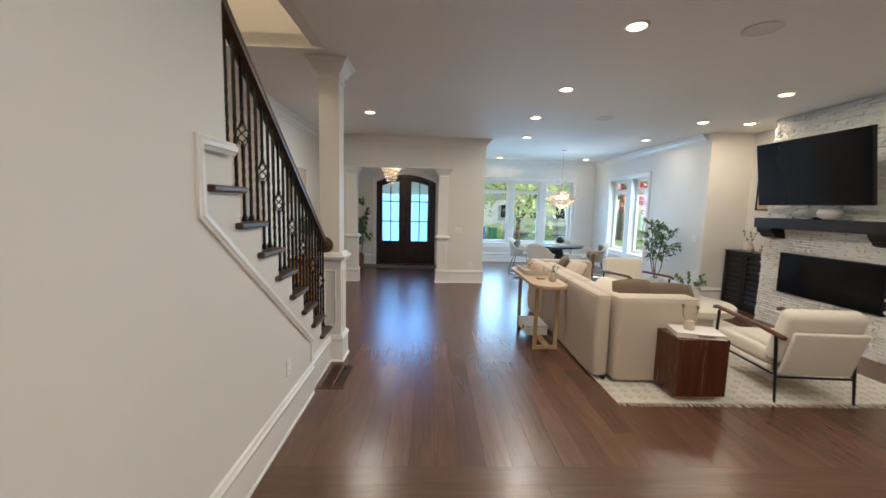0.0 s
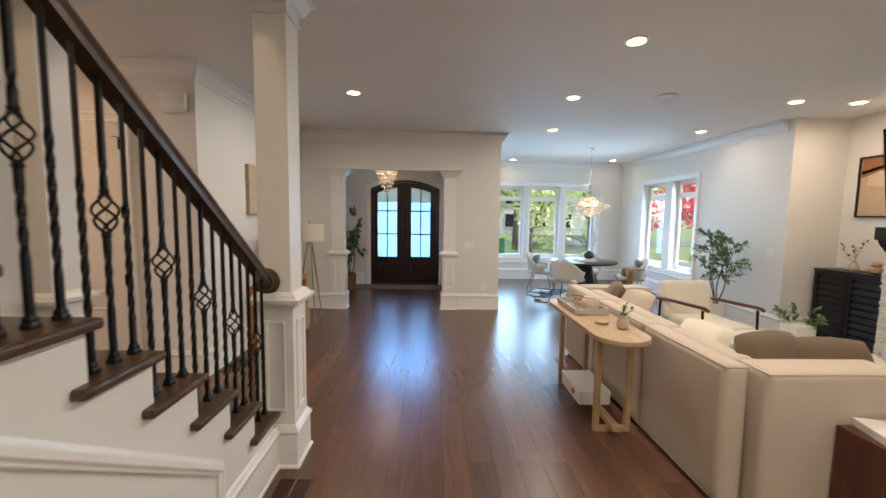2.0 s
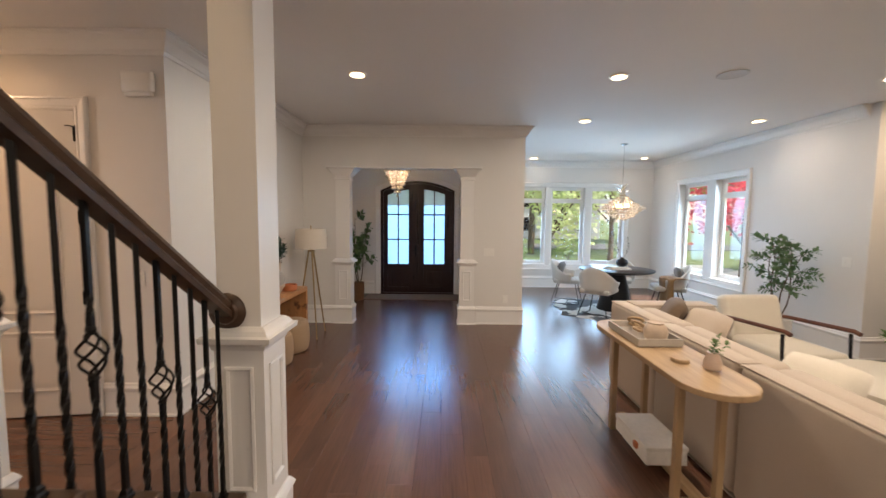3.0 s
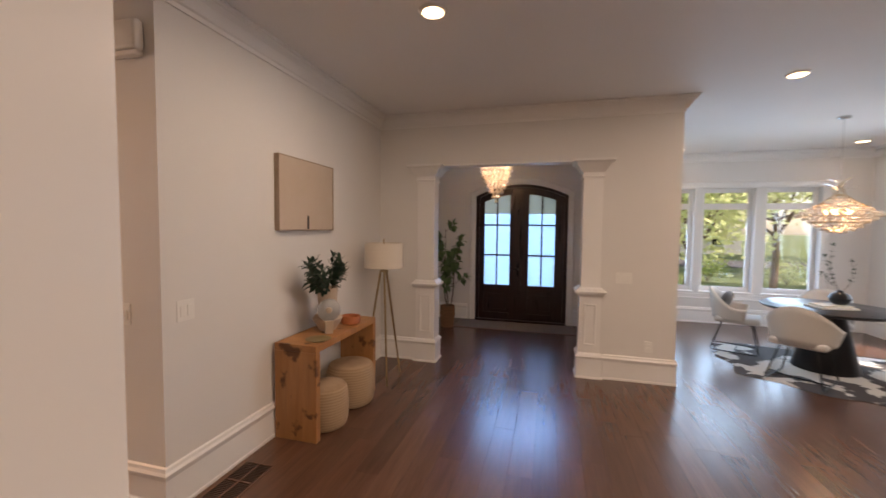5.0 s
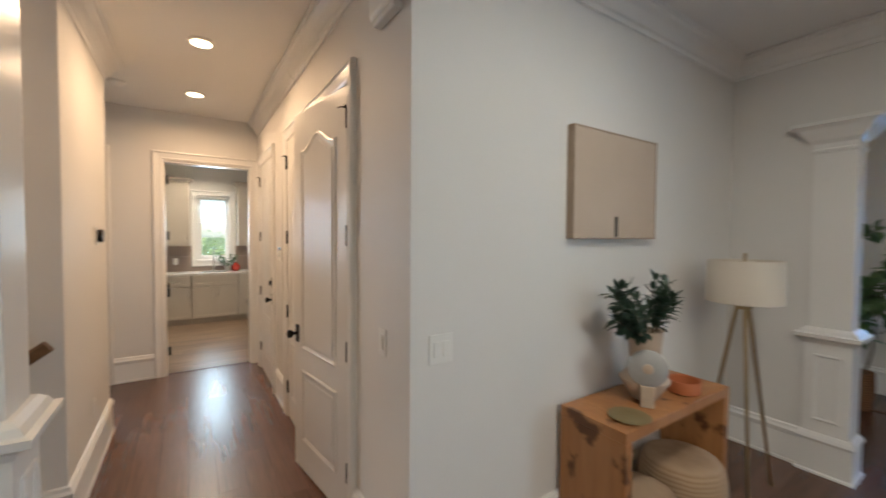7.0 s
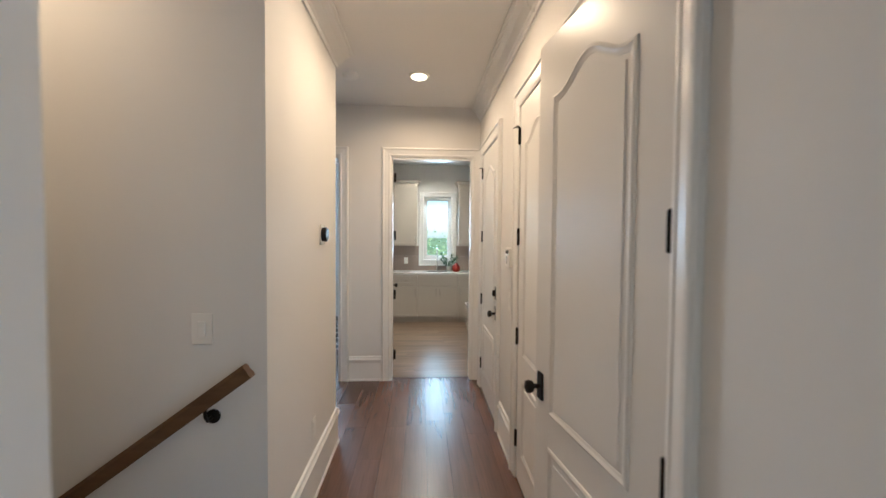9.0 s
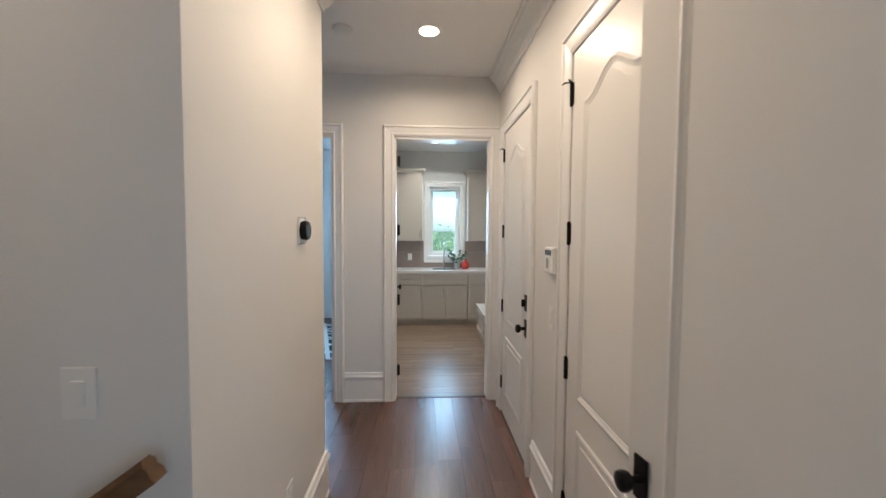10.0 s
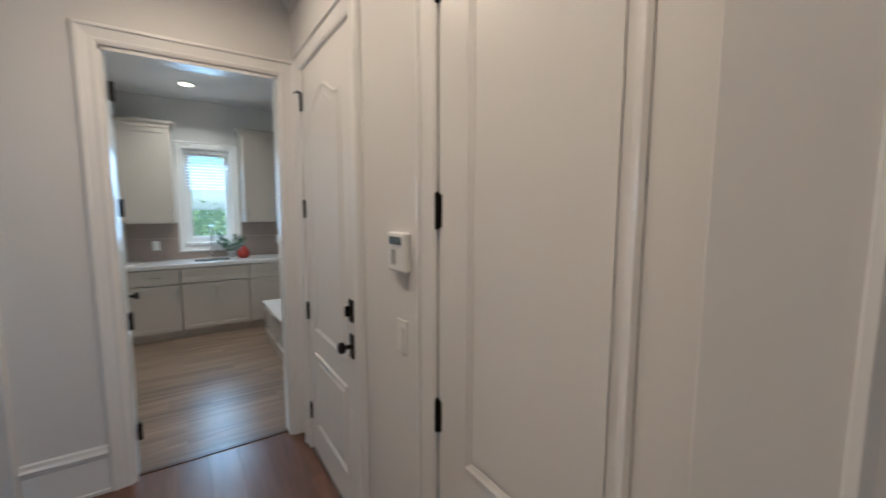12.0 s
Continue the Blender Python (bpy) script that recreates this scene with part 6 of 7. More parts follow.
for i in range(13):
    row = []
    for j in range(9):
        f = i / 12
        y = 9.05 + 0.42 * (j / 8) + 0.008 * math.sin(i * 1.2)
        if f < 0.62:
            x, z_ = 3.66 - 0.05 + 0.012 * math.sin(j * 1.7 + i * 0.3), 0.09 + 0.56 * f / 0.62
        else:
            x, z_ = 3.61 + 0.28 * (f - 0.62) / 0.38, 0.65 + 0.02 * math.sin((f - 0.62) / 0.38 * math.pi)
        row.append(bm.verts.new((x, y - 0.12, z_)))
    g.append(row)
for i in range(12):
    for j in range(8):
        bm.faces.new((g[i][j], g[i + 1][j], g[i + 1][j + 1], g[i][j + 1]))
b_ = part("cloth", bm, fabric("tan_plaid", (0.2, 0.115, 0.05), (0.34, 0.21, 0.1), 26.0), thr, "", True)
so = b_.modifiers.new("thick", "SOLIDIFY")
so.thickness = 0.012
tr2 = thing("table_tray", "pale rectangular tray with books on the dining table", "tray", pose(2.93, 9.5, 0.75, 0, 0, 8))
bm = bmesh.new()
box(bm, -0.2, -0.13, 0, 0.2, 0.13, 0.02, 0.004)
part("base", bm, WHITEC, tr2)
bm = bmesh.new()
box(bm, -0.17, -0.11, 0.021, 0.15, 0.1, 0.045, 0.003)
part("book", bm, PAPER, tr2)
bv = thing("black_vase", "round black vase with a leafy branch on the tray", "vase", pose(3.02, 9.52, 0.796))
bm = bmesh.new()
lathe(bm, [(0.05, 0), (0.09, 0.03), (0.105, 0.075), (0.085, 0.12), (0.035, 0.145), (0.03, 0.16), (0.036, 0.165)], (0, 0, 0), 28)
part("body", bm, BLACKW, bv, "", True)
st, lv = bmesh.new(), bmesh.new()
rng = random.Random(17)
for e in ((-0.16, 0.02, 0.55), (-0.05, 0.08, 0.68), (0.06, -0.05, 0.5), (-0.22, -0.06, 0.36)):
    sprig(st, lv, (0, 0, 0.13), e, 6, 0.05, 0.026, rng, 0.0028)
part("stem", st, BARK, bv)
part("leaves", lv, LEAF_BLUE, bv, "dark green leaves")

# glass pendants
BULB = glow("warm_bulb", (1.0, 0.66, 0.32), 6.0)
BEAD, nt, bs = mat("crystal_bead")
bs.inputs["Base Color"].default_value = (1.0, 0.9, 0.76, 1)
bs.inputs["Roughness"].default_value = 0.06
bs.inputs["Transmission Weight"].default_value = 0.4
bs.inputs["IOR"].default_value = 1.45


def bead(bm, p, r):
    bmesh.ops.create_icosphere(bm, subdivisions=1, radius=r, matrix=Matrix.Translation(p))


pd = thing("dining_pendant", "tiered crystal bead pendant lamp over the dining table", "pendant lamp", pose(3.03, 9.65, 0))
bm = bmesh.new()
lathe(bm, [(0.06, C - 0.001), (0.06, C - 0.02), (0.02, C - 0.03)], (0, 0, 0), 24)
part("canopy", bm, STEEL, pd, "round metal canopy", True)
bm = bmesh.new()
tube(bm, [(0, 0, C - 0.02), (0, 0, 2.2)], 0.004, 6)
part("chain", bm, STEEL, pd, "thin hanging rod")
bm = bmesh.new()
for z_, r in ((2.2, 0.02), (2.08, 0.05), (1.835, 0.36), (1.76, 0.26), (1.66, 0.1)):
    tube(bm, [(r * math.cos(k * math.tau / 24), r * math.sin(k * math.tau / 24), z_) for k in range(25)], 0.005, 5)
for k in range(8):
    a = k * math.tau / 8
    tube(bm, [(0.02 * math.cos(a), 0.02 * math.sin(a), 2.2), (0.05 * math.cos(a), 0.05 * math.sin(a), 2.08), (0.36 * math.cos(a), 0.36 * math.sin(a), 1.835), (0.26 * math.cos(a), 0.26 * math.sin(a), 1.76), (0.1 * math.cos(a), 0.1 * math.sin(a), 1.66)], 0.004, 5)
part("frame", bm, BRASS, pd, "thin brass frame")
bm = bmesh.new()
rng = random.Random(5)
for z_, r, n in ((2.02, 0.09, 10), (1.98, 0.15, 16), (1.94, 0.21, 22), (1.9, 0.28, 28), (1.865, 0.34, 34), (1.835, 0.385, 30), (1.8, 0.31, 30), (1.76, 0.26, 26), (1.72, 0.2, 22), (1.68, 0.14, 16), (1.645, 0.08, 10)):
    for k in range(n):
        a = k * math.tau / n + z_ * 7
        bead(bm, (r * math.cos(a), r * math.sin(a), z_ + rng.uniform(-0.012, 0.012)), 0.021)
for k in range(10):
    a = k * math.tau / 10
    leaf(bm, (0.02 * math.cos(a), 0.02 * math.sin(a), 2.12 + 0.05 * (k % 3)), (math.cos(a), math.sin(a), 0.55), 0.15, 0.045)
part("crystal_shade", bm, BEAD, pd, "clear crystal beads", True)
for k in range(5):
    a = k * math.tau / 5
    bm = bmesh.new()
    bmesh.ops.create_icosphere(bm, subdivisions=2, radius=0.03, matrix=Matrix.Translation((0.1 * math.cos(a), 0.1 * math.sin(a), 1.88)))
    part("bulb", bm, BULB, pd, "warm glowing bulb", True)

PEARL, nt, bs = mat("mercury_glass")
bs.inputs["Base Color"].default_value = (0.92, 0.84, 0.72, 1)
bs.inputs["Roughness"].default_value = 0.12
bs.inputs["Metallic"].default_value = 0.75
cd = thing("foyer_chandelier", "cascading crystal ball chandelier in the foyer", "chandelier", pose(-1.05, 9.65, 0))
bm = bmesh.new()
box(bm, -0.22, -0.22, C - 0.04, 0.22, 0.22, C - 0.001, 0.004)
part("canopy", bm, STEEL, cd, "square mirrored canopy")
bm = bmesh.new()
rng = random.Random(6)
TIERS = [(0.003, 2.03, 1), (0.045, 2.1, 4), (0.09, 2.175, 9), (0.125, 2.25, 12), (0.16, 2.325, 16), (0.195, 2.4, 19), (0.22, 2.475, 22), (0.22, 2.55, 22), (0.22, 2.625, 22), (0.22, 2.7, 22)]
for ti, (r, zl, n) in enumerate(TIERS):
    bb = bmesh.new()
    for k in range(n):
        a = k * math.tau / n + ti * 0.4
        x, y = r * math.cos(a), r * math.sin(a)
        zz = zl + rng.uniform(-0.006, 0.006)
        tube(bm, [(x, y, C - 0.03), (x, y, zz)], 0.0009, 3)
        bmesh.ops.create_icosphere(bb, subdivisions=2, radius=0.026, matrix=Matrix.Translation((x, y, zz)))
        bmesh.ops.create_icosphere(bb, subdivisions=1, radius=0.011, matrix=Matrix.Translation((x, y, zz + 0.036)))
    part("crystal_tier", bb, PEARL, cd, "ring of clear crystal balls", True)
part("wires", bm, STEEL, cd, "thin hanging wires")
for k in range(5):
    a = k * math.tau / 5
    bm = bmesh.new()
    bmesh.ops.create_icosphere(bm, subdivisions=2, radius=0.022, matrix=Matrix.Translation((0.1 * math.cos(a), 0.1 * math.sin(a), 2.78)))
    part("bulb", bm, BULB, cd, "warm glowing bulb", True)

# ---- entry ----
be = thing("waterfall_console", "burl wood waterfall console bench against the wall", "console table")
EX0, EX1, EY0, EY1, EH = XL + 0.03, -1.947, 6.44, 7.48, 0.745
bm = bmesh.new()
box(bm, EX0, EY0, EH - 0.055, EX1, EY1, EH, 0.004)
part("top", bm, BURL, be)
for a, b in ((EY0, EY0 + 0.055), (EY1 - 0.055, EY1)):
    bm = bmesh.new()
    box(bm, EX0, a, 0.0, EX1, b, EH - 0.0555, 0.004)
    part("side_panel", bm, BURL, be)
JUTE, nt, bs = mat("woven_jute")
wv = nt.nodes.new("ShaderNodeTexWave")
wv.wave_type, wv.bands_direction = "BANDS", "Z"
wv.inputs["Scale"].default_value, wv.inputs["Distortion"].default_value = 14.0, 1.8
v = coords(nt)
nt.links.new(v, wv.inputs["Vector"])
nt.links.new(mixrgb(nt, wv.outputs["Fac"], (0.33, 0.215, 0.125), (0.43, 0.3, 0.185)), bs.inputs["Base Color"])
bs.inputs["Roughness"].default_value = 0.9
bump(nt, bs, wv.outputs["Fac"], 0.12, 0.004)


def pouf(x, y, r, h):
    p = thing("woven_pouf", "round woven jute pouf under the console", "pouf", pose(x, y, 0), "jute poufs")
    bm = bmesh.new()
    prof = [(r * 0.75, 0.0)]
    for k in range(15):
        a = -math.pi / 2 + math.pi * (k + 0.5) / 15
        prof.append((r * (0.76 + 0.24 * math.cos(a) ** 0.6), h / 2 + h / 2 * math.sin(a) * 0.98))
    prof += [(r * 0.55, h), (0.02, h + 0.004)]
    lathe(bm, prof, (0, 0, 0), 36)
    part("body", bm, JUTE, p, "", True)


pouf(-2.05, 6.73, 0.19, 0.345)
pouf(-2.06, 7.18, 0.225, 0.375)
cv = thing("canvas_picture", "large beige abstract canvas on the wall", "picture", pose(XL, 6.888, 1.902, 0, 0, 90))
CAN, nt, bs = mat("canvas_beige")
v = coords(nt)
nt.links.new(mixrgb(nt, maprange(nt, noisy(nt, v, 2.2, 5), 0.0, 1.0), (0.46, 0.36, 0.27), (0.58, 0.49, 0.4)), bs.inputs["Base Color"])
bs.inputs["Roughness"].default_value = 0.8
bump(nt, bs, noisy(nt, v, 300.0, 2), 0.3, 0.002)
bm = bmesh.new()
box(bm, -0.385, -0.042, -0.29, 0.385, -0.003, 0.29, 0.003)
part("canvas", bm, CAN, cv)
bm = bmesh.new()
for q in ((-0.392, -0.297, -0.386, 0.297), (0.386, -0.297, 0.392, 0.297), (-0.386, -0.297, 0.386, -0.291), (-0.386, 0.291, 0.386, 0.297)):
    box(bm, q[0], -0.045, q[1], q[2], -0.002, q[3])
part("frame", bm, plain("canvas_edge", (0.4, 0.31, 0.23), 0.7), cv, "thin beige frame")
bm = bmesh.new()
box(bm, -0.028, -0.0435, -0.285, 0.0, -0.042, -0.17, 0.0)
part("painted_mark", bm, plain("mark_dark", (0.05, 0.045, 0.04), 0.8), cv, "dark painted mark")
ev = thing("tall_vase", "beige waisted ceramic vase with dark eucalyptus on the console", "vase", pose(-2.13, 6.9, EH))
bm = bmesh.new()
lathe(bm, [(0.06, 0), (0.066, 0.004), (0.124, 0.098), (0.126, 0.108), (0.12, 0.115), (0.074, 0.165), (0.072, 0.18), (0.088, 0.365), (0.091, 0.372), (0.08, 0.368), (0.07, 0.2)], (0, 0, 0), 28)
part("body", bm, CERAM, ev, "", True)
st, lv = bmesh.new(), bmesh.new()
rng = random.Random(9)
for i in range(20):
    a = (math.pi / 2 if i % 2 else -math.pi / 2) + rng.gauss(0, 0.35)
    r = rng.uniform(0.12, 0.25)
    sprig(st, lv, (0.02 * math.cos(a), 0.02 * math.sin(a), 0.3), (r * math.cos(a), r * math.sin(a) * 1.15, rng.uniform(0.42, 0.62)), 10, 0.075, 0.036, rng, 0.003)
part("stem", st, BARK, ev)
part("leaves", lv, LEAF_BLUE, ev, "dark green eucalyptus leaves")
ds = thing("disc_ornament", "round grey marble disc ornament on a beige block", "ornament", pose(-2.05, 6.79, EH, 0, 0, 32))
bm = bmesh.new()
box(bm, -0.034, -0.02, 0, 0.034, 0.02, 0.112, 0.008)
part("stand", bm, plain("beige_stone", (0.48, 0.38, 0.28), 0.7), ds, "beige stone block")
bm = bmesh.new()
DISC = [(0.02, -0.014), (0.088, -0.014), (0.094, -0.009), (0.094, 0.009), (0.088, 0.014), (0.02, 0.014)]
lathe(bm, DISC, (0, 0, 0.2), 32, Matrix.Rotation(radians(90), 4, "X"))
part("disc", bm, plain("grey_marble", (0.4, 0.4, 0.39), 0.3, 0, 9, 0.4), ds, "grey marble disc", True)
bm = bmesh.new()
lathe(bm, [(0.004, 0.0), (0.026, 0.0), (0.024, 0.006), (0.01, 0.01)], (0, -0.0145, 0.2), 20, Matrix.Rotation(radians(90), 4, "X"))
part("boss", bm, CERAM, ds, "pale round boss at the disc's middle", True)
ob_ = thing("orange_bowl", "small orange terracotta bowl on the console", "bowl", pose(-2.05, 7.16, EH))
bm = bmesh.new()
lathe(bm, [(0.07, 0), (0.085, 0.01), (0.088, 0.07), (0.085, 0.075), (0.077, 0.07), (0.07, 0.02)], (0, 0, 0), 28)
part("body", bm, TERRA, ob_, "", True)
di = thing("serving_dish", "flat green-grey dish lying on the console", "dish", pose(-2.03, 6.6, EH))
bm = bmesh.new()
lathe(bm, [(0.06, 0), (0.085, 0.005), (0.098, 0.012), (0.094, 0.013), (0.055, 0.007)], (0, 0, 0), 28)
part("body", bm, plain("olive_glaze", (0.22, 0.17, 0.08), 0.4), di, "", True)

fl = thing("floor_lamp", "tripod floor lamp with cream drum shade and metal legs", "floor lamp", pose(-2.0, 7.8, 0))
SHADE = fabric("lamp_linen", (0.62, 0.56, 0.47), (0.75, 0.69, 0.6), 260.0)
bm = bmesh.new()
lathe(bm, [(0.203, 1.208), (0.207, 1.21), (0.201, 1.474), (0.197, 1.474), (0.199, 1.214)], (0, 0, 0), 40)
part("shade", bm, SHADE, fl, "cream linen drum shade", True)
bm = bmesh.new()
lathe(bm, [(0.03, 1.16), (0.048, 1.165), (0.048, 1.182), (0.02, 1.19), (0.012, 1.42)], (0, 0, 0), 20)
lathe(bm, [(0.006, 1.46), (0.009, 1.48), (0.007, 1.52)], (0, 0, 0), 10)
tube(bm, [(-0.199, 0, 1.462), (0.199, 0, 1.462)], 0.004, 6)
part("hub", bm, BRASS, fl, "metal hub and finial", True)
for k in range(3):
    a = radians(62 + 120 * k)
    bm = bmesh.new()
    tube(bm, [(0.035 * math.cos(a), 0.035 * math.sin(a), 1.175), (0.235 * math.cos(a), 0.235 * math.sin(a), 0.0)], 0.012, 10, 0.009)
    part("leg", bm, BRASS, fl, "brushed brass leg", True)
BASK, nt, bs = mat("wicker")
wv = nt.nodes.new("ShaderNodeTexWave")
wv.bands_direction = "Z"
wv.inputs["Scale"].default_value, wv.inputs["Distortion"].default_value = 14.0, 2.5
nt.links.new(coords(nt), wv.inputs["Vector"])
nt.links.new(mixrgb(nt, wv.outputs["Fac"], (0.12, 0.055, 0.025), (0.28, 0.14, 0.065)), bs.inputs["Base Color"])
bs.inputs["Roughness"].default_value = 0.85
bump(nt, bs, wv.outputs["Fac"], 0.8, 0.01)
indoor_tree(pose(-1.9, 10.2, 0), 0.125, 0.355, 3, 1.66, 0.37, 8, 0.14, 0.08, LEAF_TREE, "tall fiddle-leaf plant in a brown wicker basket", BASK, 41, "brown wicker basket", 0.35)
dm = thing("door_mat", "brown woven mat inside the front door", "mat")
bm = bmesh.new()
box(bm, -1.8, 10.22, 0.0, 0.15, 10.78, 0.01, 0.003)
part("mat", bm, fabric("mat_brown", (0.09, 0.06, 0.042), (0.16, 0.11, 0.08), 60.0), dm)

# ---- laundry ----
CABP = paint("cabinet_greige", (0.42, 0.38, 0.325), 0.4, 0.02, 30.0, 0.02)
QUARTZ = plain("quartz_top", (0.56, 0.54, 0.51), 0.25, 0, 8, 0.05)


def shaker(parent, nm, x, y0, y1, z0, z1, pull):
    """A shaker front in the plane x, looking to +x."""
    d = thing(nm, "", "")
    d.parent = parent
    f = 0.05
    bm = bmesh.new()
    for q in ((y0, z0, y0 + f, z1), (y1 - f, z0, y1, z1), (y0 + f, z0, y1 - f, z0 + f), (y0 + f, z1 - f, y1 - f, z1)):
        box(bm, x, q[0], q[1], x + 0.02, q[2], q[3])
    box(bm, x, y0 + f, z0 + f, x + 0.011, y1 - f, z1 - f)
    part("front", bm, CABP, d)
    bm = bmesh.new()
    if pull == "bar":
        ym = (y0 + y1) / 2
        tube(bm, [(x + 0.02, ym - 0.07, (z0 + z1) / 2), (x + 0.045, ym - 0.07, (z0 + z1) / 2), (x + 0.045, ym + 0.07, (z0 + z1) / 2), (x + 0.02, ym + 0.07, (z0 + z1) / 2)], 0.005, 6)
    elif pull:
        yp = y1 - 0.03 if pull in ("r", "ru") else y0 + 0.03
        zb = (z1 - 0.18) if pull in ("r", "l") else z0 + 0.05
        tube(bm, [(x + 0.02, yp, zb), (x + 0.045, yp, zb), (x + 0.045, yp, zb + 0.13), (x + 0.02, yp, zb + 0.13)], 0.005, 6)
    if pull:
        part("handle", bm, STEEL, d, "brushed metal pull")
    else:
        bm.free()


BX = -9.24
for nm, y0, y1, doors in (("base_cabinet", 4.33, 4.862, 1), ("sink_cabinet", 4.867, 5.613, 2), ("base_cabinet", 5.618, 6.39, 1)):
    k = thing(nm, "greige shaker base cabinet with drawer and steel pulls", "cabinet", None, "laundry base cabinets")
    bm = bmesh.new()
    box(bm, -9.838, y0, 0.1, BX, y1, 0.88)
    part("body", bm, CABP, k)
    bm = bmesh.new()
    box(bm, -9.838, y0, 0.0, BX - 0.06, y1, 0.0995)
    part("toe_kick", bm, CABP, k)
    shaker(k, "drawer", BX, y0 + 0.009, y1 - 0.009, 0.695, 0.862, "bar" if doors == 1 else "")
    if doors == 2:
        ym = (y0 + y1) / 2
        shaker(k, "cabinet_door", BX, y0 + 0.009, ym - 0.006, 0.11, 0.672, "r")
        shaker(k, "cabinet_door", BX, ym + 0.006, y1 - 0.009, 0.11, 0.672, "l")
    else:
        shaker(k, "cabinet_door", BX, y0 + 0.009, y1 - 0.009, 0.11, 0.672, "r" if y0 < 5 else "l")
cto = thing("laundry_counter", "pale quartz laundry worktop with steel sink", "worktop")
bm = bmesh.new()
for q in ((4.33, -9.838, 5.03, BX + 0.03), (5.43, -9.838, 6.39, BX + 0.03), (5.03, -9.838, 5.43, -9.7), (5.03, -9.38, 5.43, BX + 0.03)):
    box(bm, q[1], q[0], 0.8805, q[3], q[2], 0.92)
part("slab", bm, QUARTZ, cto)
bm = bmesh.new()
for q in ((-9.7, 5.03, -9.69, 5.43), (-9.39, 5.03, -9.38, 5.43), (-9.69, 5.03, -9.39, 5.04), (-9.69, 5.42, -9.39, 5.43)):
    box(bm, q[0], q[1], 0.8815, q[2], q[3], 0.916)
box(bm, -9.69, 5.04, 0.8815, -9.39, 5.42, 0.886)
part("sink", bm, STEEL, cto, "steel undermount sink")
fa = thing("kitchen_faucet", "tall chrome spring faucet behind the sink", "faucet", pose(-9.76, 5.24, 0.92))
bm = bmesh.new()
tube(bm, [(0, 0, 0), (0, 0, 0.36)] + [(0.08 - 0.08 * math.cos(a), 0, 0.36 + 0.08 * math.sin(a)) for a in [math.pi * k / 10 for k in range(1, 11)]] + [(0.16, 0, 0.25)], 0.011, 8)
part("spout", bm, STEEL, fa, "", True)
bm = bmesh.new()
lathe(bm, [(0.028, 0), (0.028, 0.01), (0.018, 0.02), (0.018, 0.12)], (0, 0, 0), 16)
tube(bm, [(0, 0, 0.08), (0.02, 0.07, 0.1)], 0.007, 8)
part("base", bm, STEEL, fa, "", True)
spl, nt, bs = mat("backsplash_tile")
bt = nt.nodes.new("ShaderNodeTexBrick")
for key, val in (("Color1", (0.3, 0.24, 0.21, 1)), ("Color2", (0.4, 0.33, 0.29, 1)), ("Mortar", (0.46, 0.41, 0.37, 1))):
    bt.inputs[key].default_value = val
for key, val in (("Scale", 1.0), ("Mortar Size", 0.003), ("Brick Width", 0.3), ("Row Height", 0.1)):
    bt.inputs[key].default_value = val
nt.links.new(coords(nt, rot=(radians(90), 0, radians(90))), bt.inputs["Vector"])
nt.links.new(bt.outputs["Color"], bs.inputs["Base Color"])
bs.inputs["Roughness"].default_value = 0.25
bm = bmesh.new()
box(bm, -9.838, 4.33, 0.92, -9.83, 4.879, 1.405)
box(bm, -9.838, 4.879, 0.92, -9.83, 5.621, 1.005)
box(bm, -9.838, 5.621, 0.92, -9.83, 6.39, 1.405)
setting("trim_backsplash", bm, spl, "taupe glazed tile backsplash", "backsplash")
for nm, y0, y1, pull in (("wall_cabinet", 4.33, 4.85, "ru"), ("wall_cabinet", 5.64, 6.39, "lu")):
    k = thing(nm, "greige shaker wall cabinet with crown top", "cabinet", None, "laundry wall cabinets")
    bm = bmesh.new()
    box(bm, -9.838, y0, 1.405, -9.52, y1, 2.56)
    part("body", bm, CABP, k)
    bm = bmesh.new()
    sweep(bm, [(0, 0), (0.012, 0), (0.02, 0.03), (0.05, 0.06), (0.055, 0.08), (0, 0.08)], [(-9.838, y0, 2.56), (-9.52, y0, 2.56), (-9.52, y1, 2.56), (-9.838, y1, 2.56)] if y0 > 5 else [(-9.838, y0, 2.56), (-9.52, y0, 2.56), (-9.52, y1, 2.56), (-9.838, y1, 2.56)], (0, 0, 1))
    box(bm, -9.838, y0, 2.56, -9.52, y1, 2.635)
    part("crown", bm, CABP, k)
    shaker(k, "cabinet_door", -9.52, y0 + 0.006, y1 - 0.006, 1.415, 2.545, pull)
sb = thing("storage_bench", "greige storage bench with pale top and drawers", "bench")
bm = bmesh.new()
box(bm, -8.75, 5.72, 0.0, -6.9, 6.398, 0.42)
part("body", bm, CABP, sb)
bm = bmesh.new()
box(bm, -8.77, 5.69, 0.4205, -6.9, 6.398, 0.46, 0.004)
part("top", bm, QUARTZ, sb)
for i in range(3):
    x0 = -8.72 + 0.61 * i
    bm = bmesh.new()
    for q in ((x0, 0.08, x0 + 0.05, 0.4), (x0 + 0.53, 0.08, x0 + 0.58, 0.4), (x0 + 0.05, 0.08, x0 + 0.53, 0.13), (x0 + 0.05, 0.35, x0 + 0.53, 0.4)):
        box(bm, q[0], 5.7, q[1], q[2], 5.7195, q[3])
    part("drawer_front", bm, CABP, sb)
    bm = bmesh.new()
    tube(bm, [(x0 + 0.22, 5.7, 0.24), (x0 + 0.22, 5.675, 0.24), (x0 + 0.36, 5.675, 0.24), (x0 + 0.36, 5.7, 0.24)], 0.005, 6)
    part("handle", bm, STEEL, sb, "brushed metal pull")
